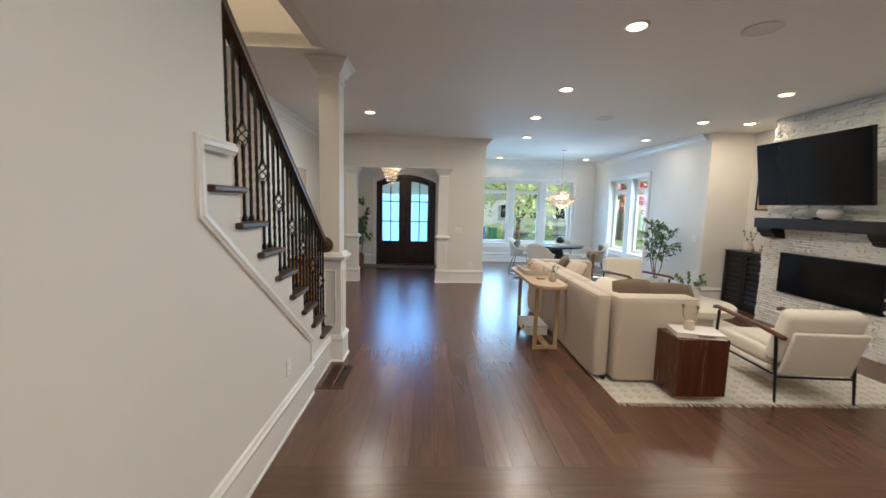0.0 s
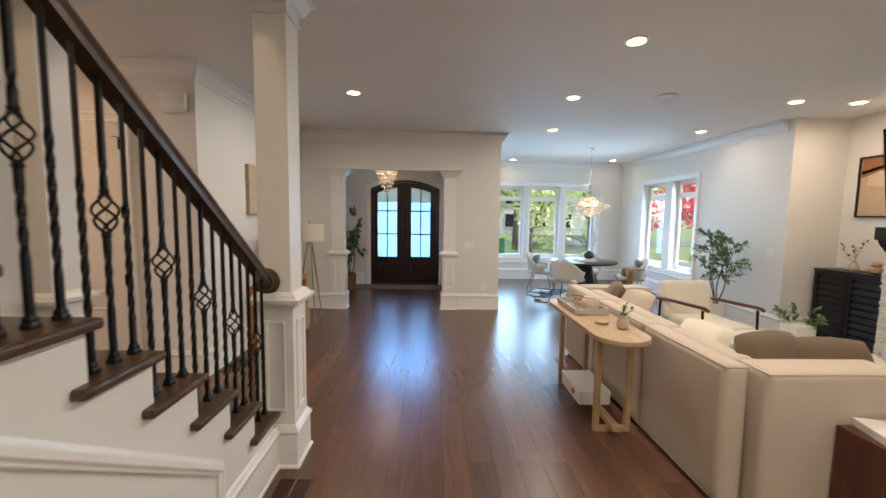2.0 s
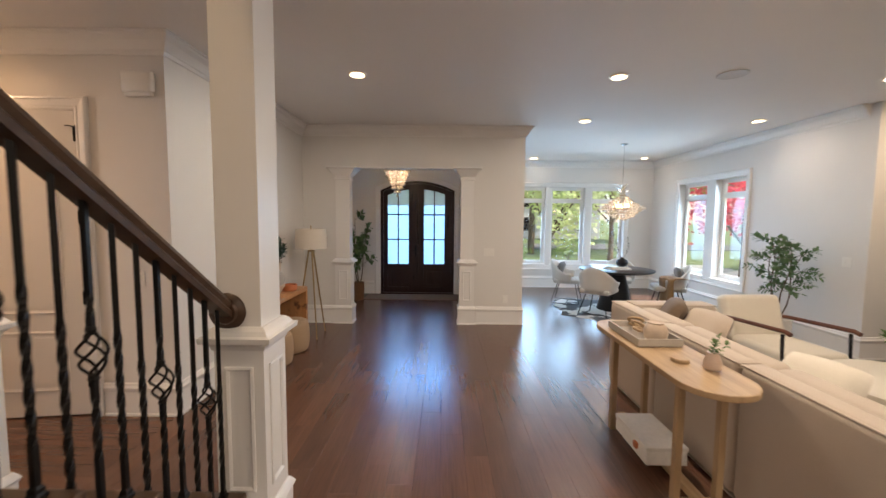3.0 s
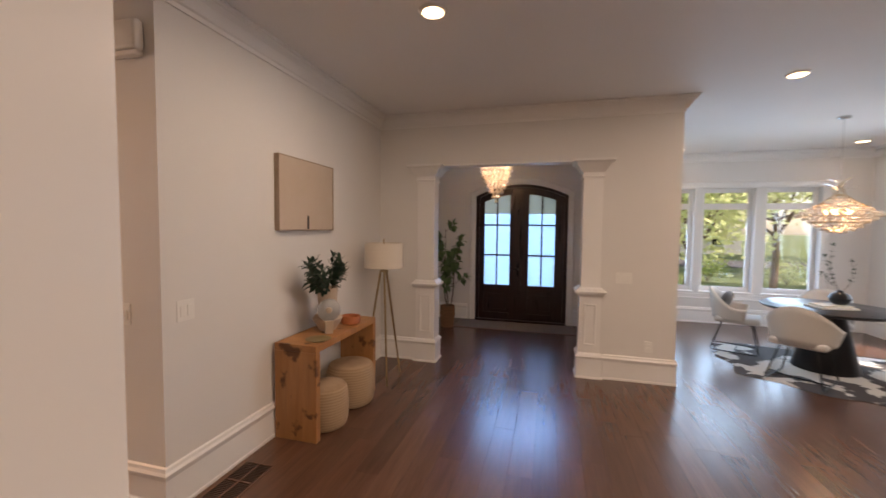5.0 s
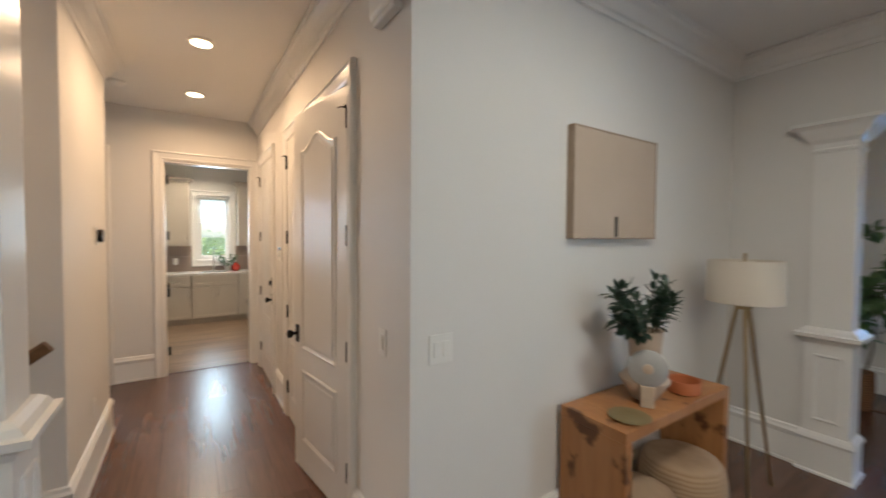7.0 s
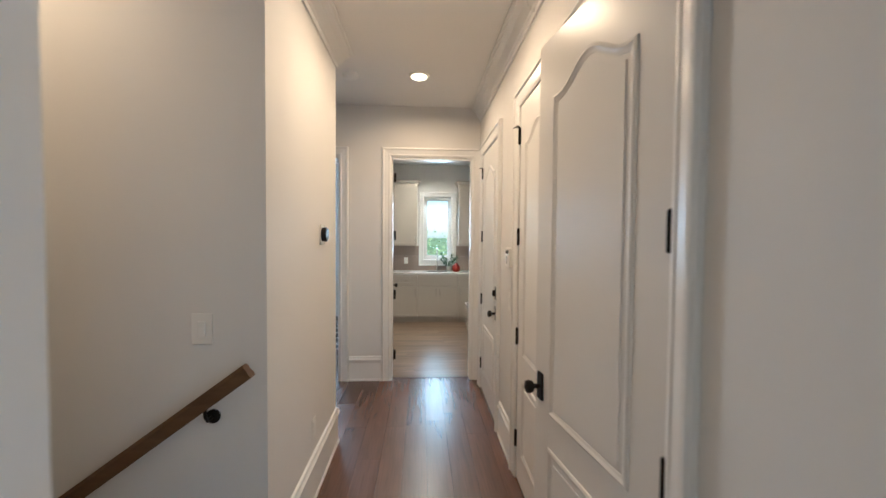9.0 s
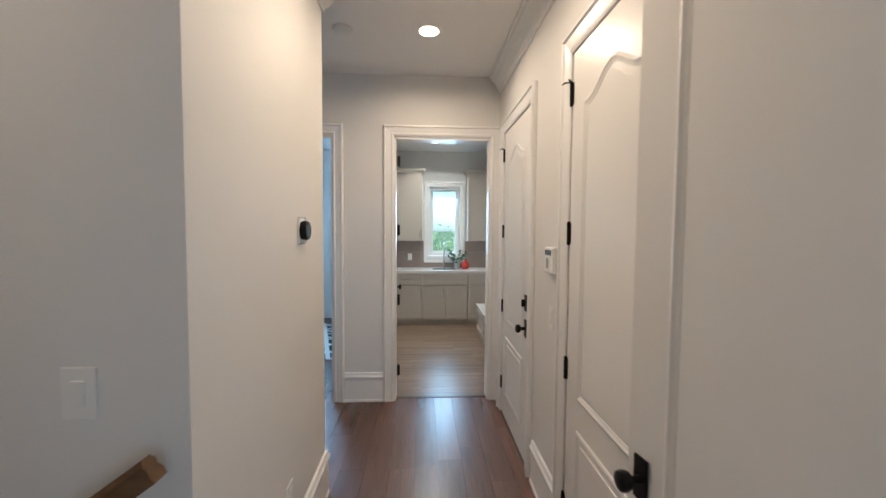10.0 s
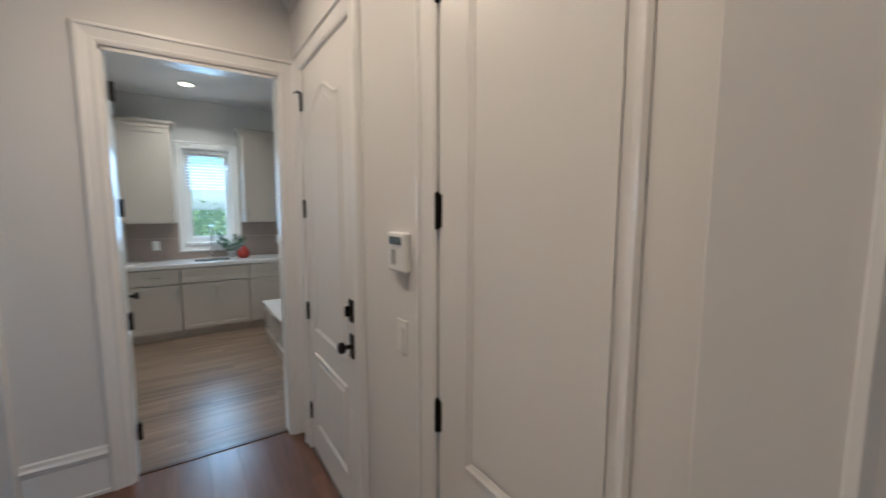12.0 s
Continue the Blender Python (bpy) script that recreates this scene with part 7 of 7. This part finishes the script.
uc = thing("wall_cabinet", "greige shaker wall cabinet with crown top", "cabinet", None, "laundry wall cabinets")
bm = bmesh.new()
box(bm, -8.75, 6.05, 1.85, -6.9, 6.398, 2.48)
sweep(bm, [(0, 0), (0.012, 0), (0.05, 0.06), (0.055, 0.08), (0, 0.08)], [(-8.75, 6.39, 2.48), (-8.75, 6.05, 2.48), (-6.9, 6.05, 2.48)][::1], (0, 0, 1))
part("body", bm, CABP, uc)
lp = thing("herb_plant", "small leafy plant in a white pot on the worktop", "plant", pose(-9.65, 5.47, 0.92))
bm = bmesh.new()
lathe(bm, [(0.04, 0), (0.055, 0.09), (0.05, 0.09)], (0, 0, 0), 16)
part("pot", bm, WHITEC, lp, "", True)
st, lv = bmesh.new(), bmesh.new()
rng = random.Random(77)
for i in range(14):
    a = rng.uniform(0, math.tau)
    sprig(st, lv, (0, 0, 0.08), (0.16 * math.cos(a), 0.16 * math.sin(a), rng.uniform(0.16, 0.32)), 4, 0.06, 0.035, rng, 0.002)
part("stem", st, LEAF, lp)
part("leaves", lv, LEAF, lp, "green leaves")
rv = thing("red_vase", "round glossy red vase on the worktop", "vase", pose(-9.55, 5.6, 0.92))
bm = bmesh.new()
lathe(bm, [(0.05, 0), (0.075, 0.03), (0.08, 0.08), (0.05, 0.13), (0.025, 0.16), (0.03, 0.17)], (0, 0, 0), 20)
part("body", bm, plain("red_glaze", (0.3, 0.025, 0.015), 0.25), rv, "", True)
plate("wall_outlet", "white outlet on the backsplash", pose(-9.83, 4.63, 1.11, 0, 0, 90), 0.075, 0.12, 1, True)
plate("wall_outlet", "white outlet on the backsplash", pose(-9.83, 6.12, 1.14, 0, 0, 90), 0.075, 0.12, 1, True)

# ---- office glimpsed through its doorway ----
org_, nt, bs = mat("geometric_rug")
v = coords(nt, (1, 1, 0))
acc = None
for ang, sc in ((20, 2.6), (75, 2.2), (140, 2.9)):
    wv = nt.nodes.new("ShaderNodeTexWave")
    wv.inputs["Scale"].default_value = sc * 0.4
    nt.links.new(coords(nt, (1, 1, 0), (0, 0, radians(ang))), wv.inputs["Vector"])
    r_ = ramp(nt, wv.outputs["Fac"], [(0.93, (0, 0, 0)), (0.95, (1, 1, 1))])
    acc = r_ if acc is None else mixrgb(nt, 1.0, acc, r_, "LIGHTEN")
nt.links.new(mixrgb(nt, acc, (0.02, 0.02, 0.022), (0.68, 0.66, 0.62)), bs.inputs["Base Color"])
bs.inputs["Roughness"].default_value = 0.95
orug = thing("office_rug", "black rug with white geometric lines", "rug")
bm = bmesh.new()
box(bm, -9.4, 1.6, 0, -7.55, 4.0, 0.01, 0.003)
part("wool_field", bm, org_, orug)
dk = thing("glass_desk", "glass-topped desk on slanted wooden legs", "desk")
bm = bmesh.new()
box(bm, -9.0, 1.8, 0.72, -8.25, 3.28, 0.732, 0.003)
part("top", bm, clear_glass("desk_glass", (0.85, 0.95, 0.92), 0.2), dk, "clear glass top")
for x, y, dx, dy in ((-8.9, 1.9, -0.06, -0.08), (-8.35, 1.9, 0.06, -0.08), (-8.9, 3.16, -0.06, 0.1), (-8.35, 3.16, 0.06, 0.1)):
    bm = bmesh.new()
    tube(bm, [(x, y, 0.72), (x + dx, y + dy, 0.01)], 0.022, 10, 0.014)
    part("leg", bm, OAKZ, dk, "slanted wooden leg", True)
bm = bmesh.new()
tube(bm, [(-8.9, 1.9, 0.7), (-8.9, 3.16, 0.7)], 0.015, 8)
tube(bm, [(-8.35, 1.9, 0.7), (-8.35, 3.16, 0.7)], 0.015, 8)
part("apron", bm, OAK, dk)
bkend = thing("desk_books", "row of brown books standing on the glass desk", "book", pose(-8.55, 3.06, 0.732))
for i in range(4):
    bm = bmesh.new()
    box(bm, -0.08, -0.1 + 0.05 * i, 0, 0.08, -0.058 + 0.05 * i, 0.18 + 0.015 * (i % 2), 0.003)
    part("cover", bm, (WALNUT, PAPER, MANTELW, TERRA)[i], bkend)
oc = thing("office_chair", "wooden chair with slatted back by the desk", "chair", pose(-9.3, 2.4, 0.01, 0, 0, -90))
part("seat", soft_box(-0.22, -0.22, 0.43, 0.22, 0.22, 0.47, 0.015), WALNUT, oc)
for x in (-0.19, 0.19):
    for y, h in ((-0.19, 0.85), (0.19, 0.43)):
        bm = bmesh.new()
        tube(bm, [(x, y, 0), (x, y, h)], 0.017, 8)
        part("leg", bm, OAKZ, oc)
bm = bmesh.new()
box(bm, -0.18, -0.2, 0.7, 0.18, -0.18, 0.84, 0.004)
part("backrest", bm, WALNUT, oc)

# ---- outside ----
GR, nt, bs = mat("lawn")
v = coords(nt)
nt.links.new(mixrgb(nt, noisy(nt, v, 0.35, 4), mixrgb(nt, noisy(nt, v, 30.0, 3), (0.05, 0.09, 0.02), (0.11, 0.17, 0.045)), (0.13, 0.16, 0.06)), bs.inputs["Base Color"])
bs.inputs["Roughness"].default_value = 0.95
bump(nt, bs, noisy(nt, v, 60.0, 3), 0.8, 0.03)
bm = bmesh.new()
GZ = -0.45
gx, gy = (-400, -3.82, -2.7, 400), (-400, 0.46, 4.16, 400)
gv4 = [[bm.verts.new((x, y, GZ)) for y in gy] for x in gx]
for i in range(3):
    for j in range(3):
        if (i, j) != (1, 1):  # open over the basement steps
            bm.faces.new((gv4[i][j], gv4[i + 1][j], gv4[i + 1][j + 1], gv4[i][j + 1]))
setting("ground", bm, GR, "green lawn round the house", "lawn")
CONC = plain("pale_concrete", (0.46, 0.44, 0.4), 0.85, 0, 3.0, 0.12, 0.2)
ASPH = plain("asphalt", (0.07, 0.07, 0.072), 0.9, 0, 8.0, 0.2, 0.3)
bm = bmesh.new()
box(bm, -3.5, 16.5, GZ, 12.0, 20.5, GZ + 0.05)
box(bm, 7.4, 4.0, GZ, 9.0, 12.2, GZ + 0.05)
setting("driveway", bm, CONC, "pale concrete driveway in sunlight", "driveway")
bm = bmesh.new()
box(bm, -80, 30.0, GZ, 80, 36.0, GZ + 0.04)
setting("road", bm, ASPH, "grey street in front of the house", "road")
bm = bmesh.new()
box(bm, -2.6, YD + 0.21, GZ, 1.0, 13.6, -0.02)
setting("pavement_porch", bm, CONC, "concrete porch before the front door", "porch")
MULCH = plain("mulch_bed", (0.1, 0.06, 0.04), 0.95, 0, 20.0, 0.3, 0.6)
bm = bmesh.new()
box(bm, 1.3, 12.2, GZ, 6.5, 14.2, GZ + 0.06)
box(bm, 5.2, 7.4, GZ, 6.8, 12.2, GZ + 0.06)
setting("ground_planting_bed", bm, MULCH, "brown mulch planting bed under the windows", "planting bed")

T_GREEN = leafmat("tree_leaf_green", (0.13, 0.21, 0.04), (0.3, 0.4, 0.12), 0.5)
T_LIGHT = leafmat("tree_leaf_light", (0.3, 0.38, 0.14), (0.55, 0.6, 0.34), 0.5)
T_RED = leafmat("tree_leaf_red", (0.45, 0.03, 0.07), (0.7, 0.12, 0.15), 0.5)


def crown_mesh(bm, blobs, n, size, rng):
    for k in range(n):
        cx, cy, cz, r = rng.choice(blobs)
        d = Vector((rng.gauss(0, 1), rng.gauss(0, 1), rng.gauss(0, 0.8))).normalized() * r * rng.uniform(0.55, 1.05)
        p = Vector((cx, cy, cz)) + d
        t1 = Vector((rng.gauss(0, 1), rng.gauss(0, 1), rng.gauss(0, 0.6))).normalized()
        t2 = t1.cross(Vector((rng.gauss(0, 1), rng.gauss(0, 1), rng.gauss(0, 1)))).normalized()
        s = size * rng.uniform(0.6, 1.3)
        a, b, c_, d_ = p - t1 * s, p + t2 * s * 0.45, p + t1 * s, p - t2 * s * 0.45
        bm.faces.new([bm.verts.new(q) for q in (a, b, c_, d_)])


def tree(x, y, h, spread, mleaf, seed, label, n=1800, size=0.12, trunk=0.12, low=0.35):
    rng = random.Random(seed)
    t = thing("garden_tree", label, "tree", pose(x, y, GZ))
    bm = bmesh.new()
    tube(bm, [(0, 0, 0), (0.05, 0.03, h * 0.25), (0.0, 0.1, h * 0.5), (0.1, 0.0, h * 0.8)], trunk, 9, trunk * 0.3)
    blobs = []
    for k in range(9):
        a = k * 2.4
        z0 = h * rng.uniform(0.25, 0.5)
        e = Vector((spread * 0.65 * math.cos(a), spread * 0.65 * math.sin(a), h * rng.uniform(low + 0.1, 0.9)))
        tube(bm, [(0, 0.05, z0), (e.x * 0.5, e.y * 0.5, z0 + (e.z - z0) * 0.65), tuple(e)], trunk * 0.42, 6, trunk * 0.1)
        blobs.append((e.x, e.y, e.z, spread * rng.uniform(0.28, 0.45)))
        blobs.append((e.x * 0.55, e.y * 0.55, e.z + h * 0.06, spread * rng.uniform(0.25, 0.4)))
    part("trunk", bm, BARK, t, "", True)
    bm = bmesh.new()
    crown_mesh(bm, blobs, n, size, rng)
    part("crown", bm, mleaf, t)
    return t


tree(3.4, 16.0, 5.2, 2.6, T_LIGHT, 1, "pale green spreading garden tree with low limbs", 3800, 0.11, 0.1, 0.3)
tree(0.6, 17.5, 5.0, 2.3, T_LIGHT, 2, "pale green garden tree by the driveway", 1700)
tree(6.6, 18.5, 6.0, 2.6, T_LIGHT, 3, "pale green garden tree by the driveway", 1900, 0.13)
tree(8.9, 14.4, 5.2, 2.4, T_RED, 4, "red-leaved maple beside the house", 3800, 0.11, 0.1, 0.28)
tree(12.5, 19.0, 7.0, 3.0, T_GREEN, 5, "green garden tree beyond the maple", 2600, 0.16)
tree(-3.5, 24.0, 9.0, 4.0, T_GREEN, 6, "tall green tree across the lawn", 2600, 0.2, 0.2)
tree(5.0, 26.0, 10.0, 4.5, T_GREEN, 7, "tall green tree across the lawn", 3000, 0.22, 0.22)
tree(13.0, 27.0, 10.0, 4.5, T_GREEN, 8, "tall green tree across the lawn", 3000, 0.22, 0.22)
tree(-1.0, 41.0, 12.0, 5.5, T_GREEN, 9, "tall green tree over the street", 2600, 0.3, 0.25)
tree(20.0, 40.0, 12.0, 6.0, T_GREEN, 10, "tall green tree over the street", 2600, 0.3, 0.25)
tree(17.0, 16.0, 8.0, 3.6, T_LIGHT, 11, "pale green tree at the lot's edge", 2600, 0.18, 0.2)
tree(-14.2, 7.6, 5.5, 2.4, T_LIGHT, 12, "pale green tree outside the laundry window", 2200, 0.1, 0.1, 0.25)
tree(-15.0, 2.5, 6.5, 2.6, T_GREEN, 13, "green tree outside the office window", 2200, 0.14)


def shrub(x, y, r, h, m, seed, label):
    rng = random.Random(seed)
    s = thing("garden_shrub", label, "shrub", pose(x, y, GZ + 0.05))
    bm = bmesh.new()
    for k in range(7):
        a = k * 0.9
        tube(bm, [(0, 0, 0), (r * 0.4 * math.cos(a), r * 0.4 * math.sin(a), h * 0.6)], 0.012, 5, 0.005)
    part("stems", bm, BARK, s)
    bm = bmesh.new()
    blobs = [(r * 0.45 * math.cos(k), r * 0.45 * math.sin(k), h * (0.4 + 0.25 * (k % 3) / 2), r * 0.5) for k in range(8)]
    crown_mesh(bm, blobs, 700, 0.055, rng)
    part("foliage", bm, m, s)


for i, (x, y, r, h, m) in enumerate([(1.9, 13.4, 0.45, 0.75, T_GREEN), (2.9, 13.5, 0.4, 0.7, T_LIGHT), (4.1, 13.3, 0.5, 0.8, T_GREEN), (5.1, 13.2, 0.45, 0.7, T_GREEN), (6.1, 9.2, 0.45, 0.8, T_LIGHT), (6.1, 10.3, 0.5, 0.85, T_GREEN), (6.2, 11.4, 0.5, 0.8, T_RED), (1.0, 21.5, 0.9, 1.1, T_GREEN), (3.2, 22.0, 1.0, 1.2, T_GREEN), (6.0, 22.0, 0.9, 1.1, T_GREEN), (8.6, 21.8, 0.9, 1.1, T_LIGHT), (-13.0, 5.7, 1.3, 2.7, T_LIGHT), (-13.2, 4.2, 1.1, 2.2, T_GREEN)]):
    shrub(x, y, r, h, m, 100 + i, "leafy garden shrub outside the windows")
# wheeled bins by the drive
for x, y, c_, lb in ((2.55, 21.0, (0.02, 0.1, 0.4), "blue wheeled recycling bin on the driveway's edge"), (3.2, 21.1, (0.02, 0.16, 0.07), "green wheeled bin on the driveway's edge")):
    b_ = thing("wheeled_bin", lb, "bin", pose(x, y, GZ + 0.0))
    bm = bmesh.new()
    prism(bm, [(-0.22, -0.22, 0.08), (0.22, -0.22, 0.08), (0.22, 0.22, 0.08), (-0.22, 0.22, 0.08)], (0, 0, 0.85))
    m_ = plain("bin_plastic", c_, 0.5)
    part("body", bm, m_, b_, bev=0.03)
    bm = bmesh.new()
    box(bm, -0.25, -0.26, 0.935, 0.25, 0.26, 1.0, 0.02)
    part("lid", bm, m_, b_)
    for s in (-1, 1):
        bm = bmesh.new()
        lathe(bm, [(0.02, -0.03), (0.1, -0.03), (0.1, 0.03), (0.02, 0.03)], (s * 0.22, 0.2, 0.1), 16, Matrix.Rotation(radians(90), 4, "Y"))
        part("wheel", bm, BLACKW, b_)
# house across the street
nh = thing("neighbour_house", "pale two-storey house across the street", "house")
SID = plain("pale_siding", (0.5, 0.5, 0.48), 0.8, 0, 2.0, 0.06)
bm = bmesh.new()
box(bm, -1, 46, GZ, 17, 56, 5.2)
part("wall", bm, SID, nh)
bm = bmesh.new()
prism(bm, [(-1.6, 45.4, 5.2), (-1.6, 56.6, 5.2), (-1.6, 51, 9.0)], (19.2, 0, 0))
part("roof", bm, plain("grey_shingle", (0.1, 0.095, 0.09), 0.9, 0, 4.0, 0.2), nh, "grey shingle roof")
for x in (1.0, 4.5, 8.0, 11.5, 14.5):
    for z_ in (0.4, 3.0):
        w_ = thing("window", "", "")
        w_.parent = nh
        bm = bmesh.new()
        box(bm, x - 0.08, 45.94, z_ - 0.08, x + 1.18, 45.995, z_ + 1.58)
        part("frame", bm, TRIM, w_)
        bm = bmesh.new()
        box(bm, x, 45.92, z_, x + 1.1, 45.938, z_ + 1.5)
        part("pane", bm, DARKG, w_)

# ---- floor boards ----
def plank_mesh(length, width, along, t=0.008):
    bm = bmesh.new()
    lx, ly = (width, length) if along == "y" else (length, width)
    g = 0.0003
    e = 0.0007
    b0 = [bm.verts.new(p) for p in ((g, g, -t), (lx - g, g, -t), (lx - g, ly - g, -t), (g, ly - g, -t))]
    b1 = [bm.verts.new((p.co.x, p.co.y, -e)) for p in b0]
    b2 = [bm.verts.new(p) for p in ((g + e, g + e, 0), (lx - g - e, g + e, 0), (lx - g - e, ly - g - e, 0), (g + e, ly - g - e, 0))]
    bm.faces.new(b2)
    for lo, hi in ((b0, b1), (b1, b2)):
        for i in range(4):
            j = (i + 1) % 4
            bm.faces.new((lo[i], lo[j], hi[j], hi[i]))
    bmesh.ops.recalc_face_normals(bm, faces=bm.faces)
    return bm


plank_cache = {}
far_planks = {}


def lay(parent, nm, x0, y0, x1, y1, along, width, lengths, material, rng, near, phase=0.0):
    """Boards over a rectangle; those inside the near stretch are parts of their own."""
    a0, a1, c0, c1 = (y0, y1, x0, x1) if along == "y" else (x0, x1, y0, y1)
    c = c0
    while c < c1 - 1e-3:
        w = min(width, c1 - c)
        a = a0
        first_ = True
        while a < a1 - 1e-3:
            L = rng.choice(lengths)
            if first_:
                L *= rng.choice((0.35, 0.6, 0.8, 1.0))
                first_ = False
            L = round(min(L, a1 - a), 3)
            px, py = (c, a) if along == "y" else (a, c)
            key = (L, round(w, 3), along, material.name)
            if near(px, py):
                if key not in plank_cache:
                    bm = plank_mesh(L, w, along)
                    me = bpy.data.meshes.new(nm)
                    bm.to_mesh(me)
                    bm.free()
                    me.materials.append(material)
                    plank_cache[key] = me
                o = new(nm, plank_cache[key])
                o.parent = parent
                o.location = (px, py, 0.0)
            else:
                bm = plank_mesh(L, w, along)
                bmesh.ops.translate(bm, vec=(px, py, 0), verts=bm.verts)
                me = bpy.data.meshes.new("tmp")
                bm.to_mesh(me)
                bm.free()
                far_planks.setdefault((parent.name, material.name), bmesh.new()).from_mesh(me)
                bpy.data.meshes.remove(me)
            a += L
        c += w


FLOORX = oak_floor("floor_oak_hall", "x")
TILEY = timber("laundry_tile", (0.12, 0.085, 0.058), (0.38, 0.285, 0.2), 0.3, "y", 0.5)
rng = random.Random(99)
LEN = [1.1, 1.4, 1.7, 2.1]
LEFT = -2.34
lay(floor, "floor_plank", LEFT, 2.55, 5.5, 11.9, "y", 0.165, LEN, FLOORW, rng, lambda x, y: x < 1.5 and y < 9.0)
lay(floor, "floor_plank", -1.06, -1.9, 5.5, 2.55, "x", 0.165, LEN, FLOORX, rng, lambda x, y: False)
lay(floor, "floor_plank", -6.44, 4.15, LEFT, 5.72, "x", 0.165, LEN, FLOORX, rng, lambda x, y: True)
lay(floor, "floor_plank", -6.44, 1.2, -5.09, 4.15, "x", 0.165, LEN, FLOORX, rng, lambda x, y: False)
lay(floor, "floor_plank", -9.84, 0.5, -6.44, 4.2, "x", 0.165, LEN, FLOORX, rng, lambda x, y: False)
lay(floor_laundry, "tile_plank", -9.84, 4.32, -6.44, 6.4, "y", 0.15, [0.9, 1.2], TILEY, rng, lambda x, y: y < 5.8)
for (pn, mn), bm in far_planks.items():
    tagged(part("floor_planks", bm, bpy.data.materials[mn], bpy.data.objects[pn]), kind="stuff")
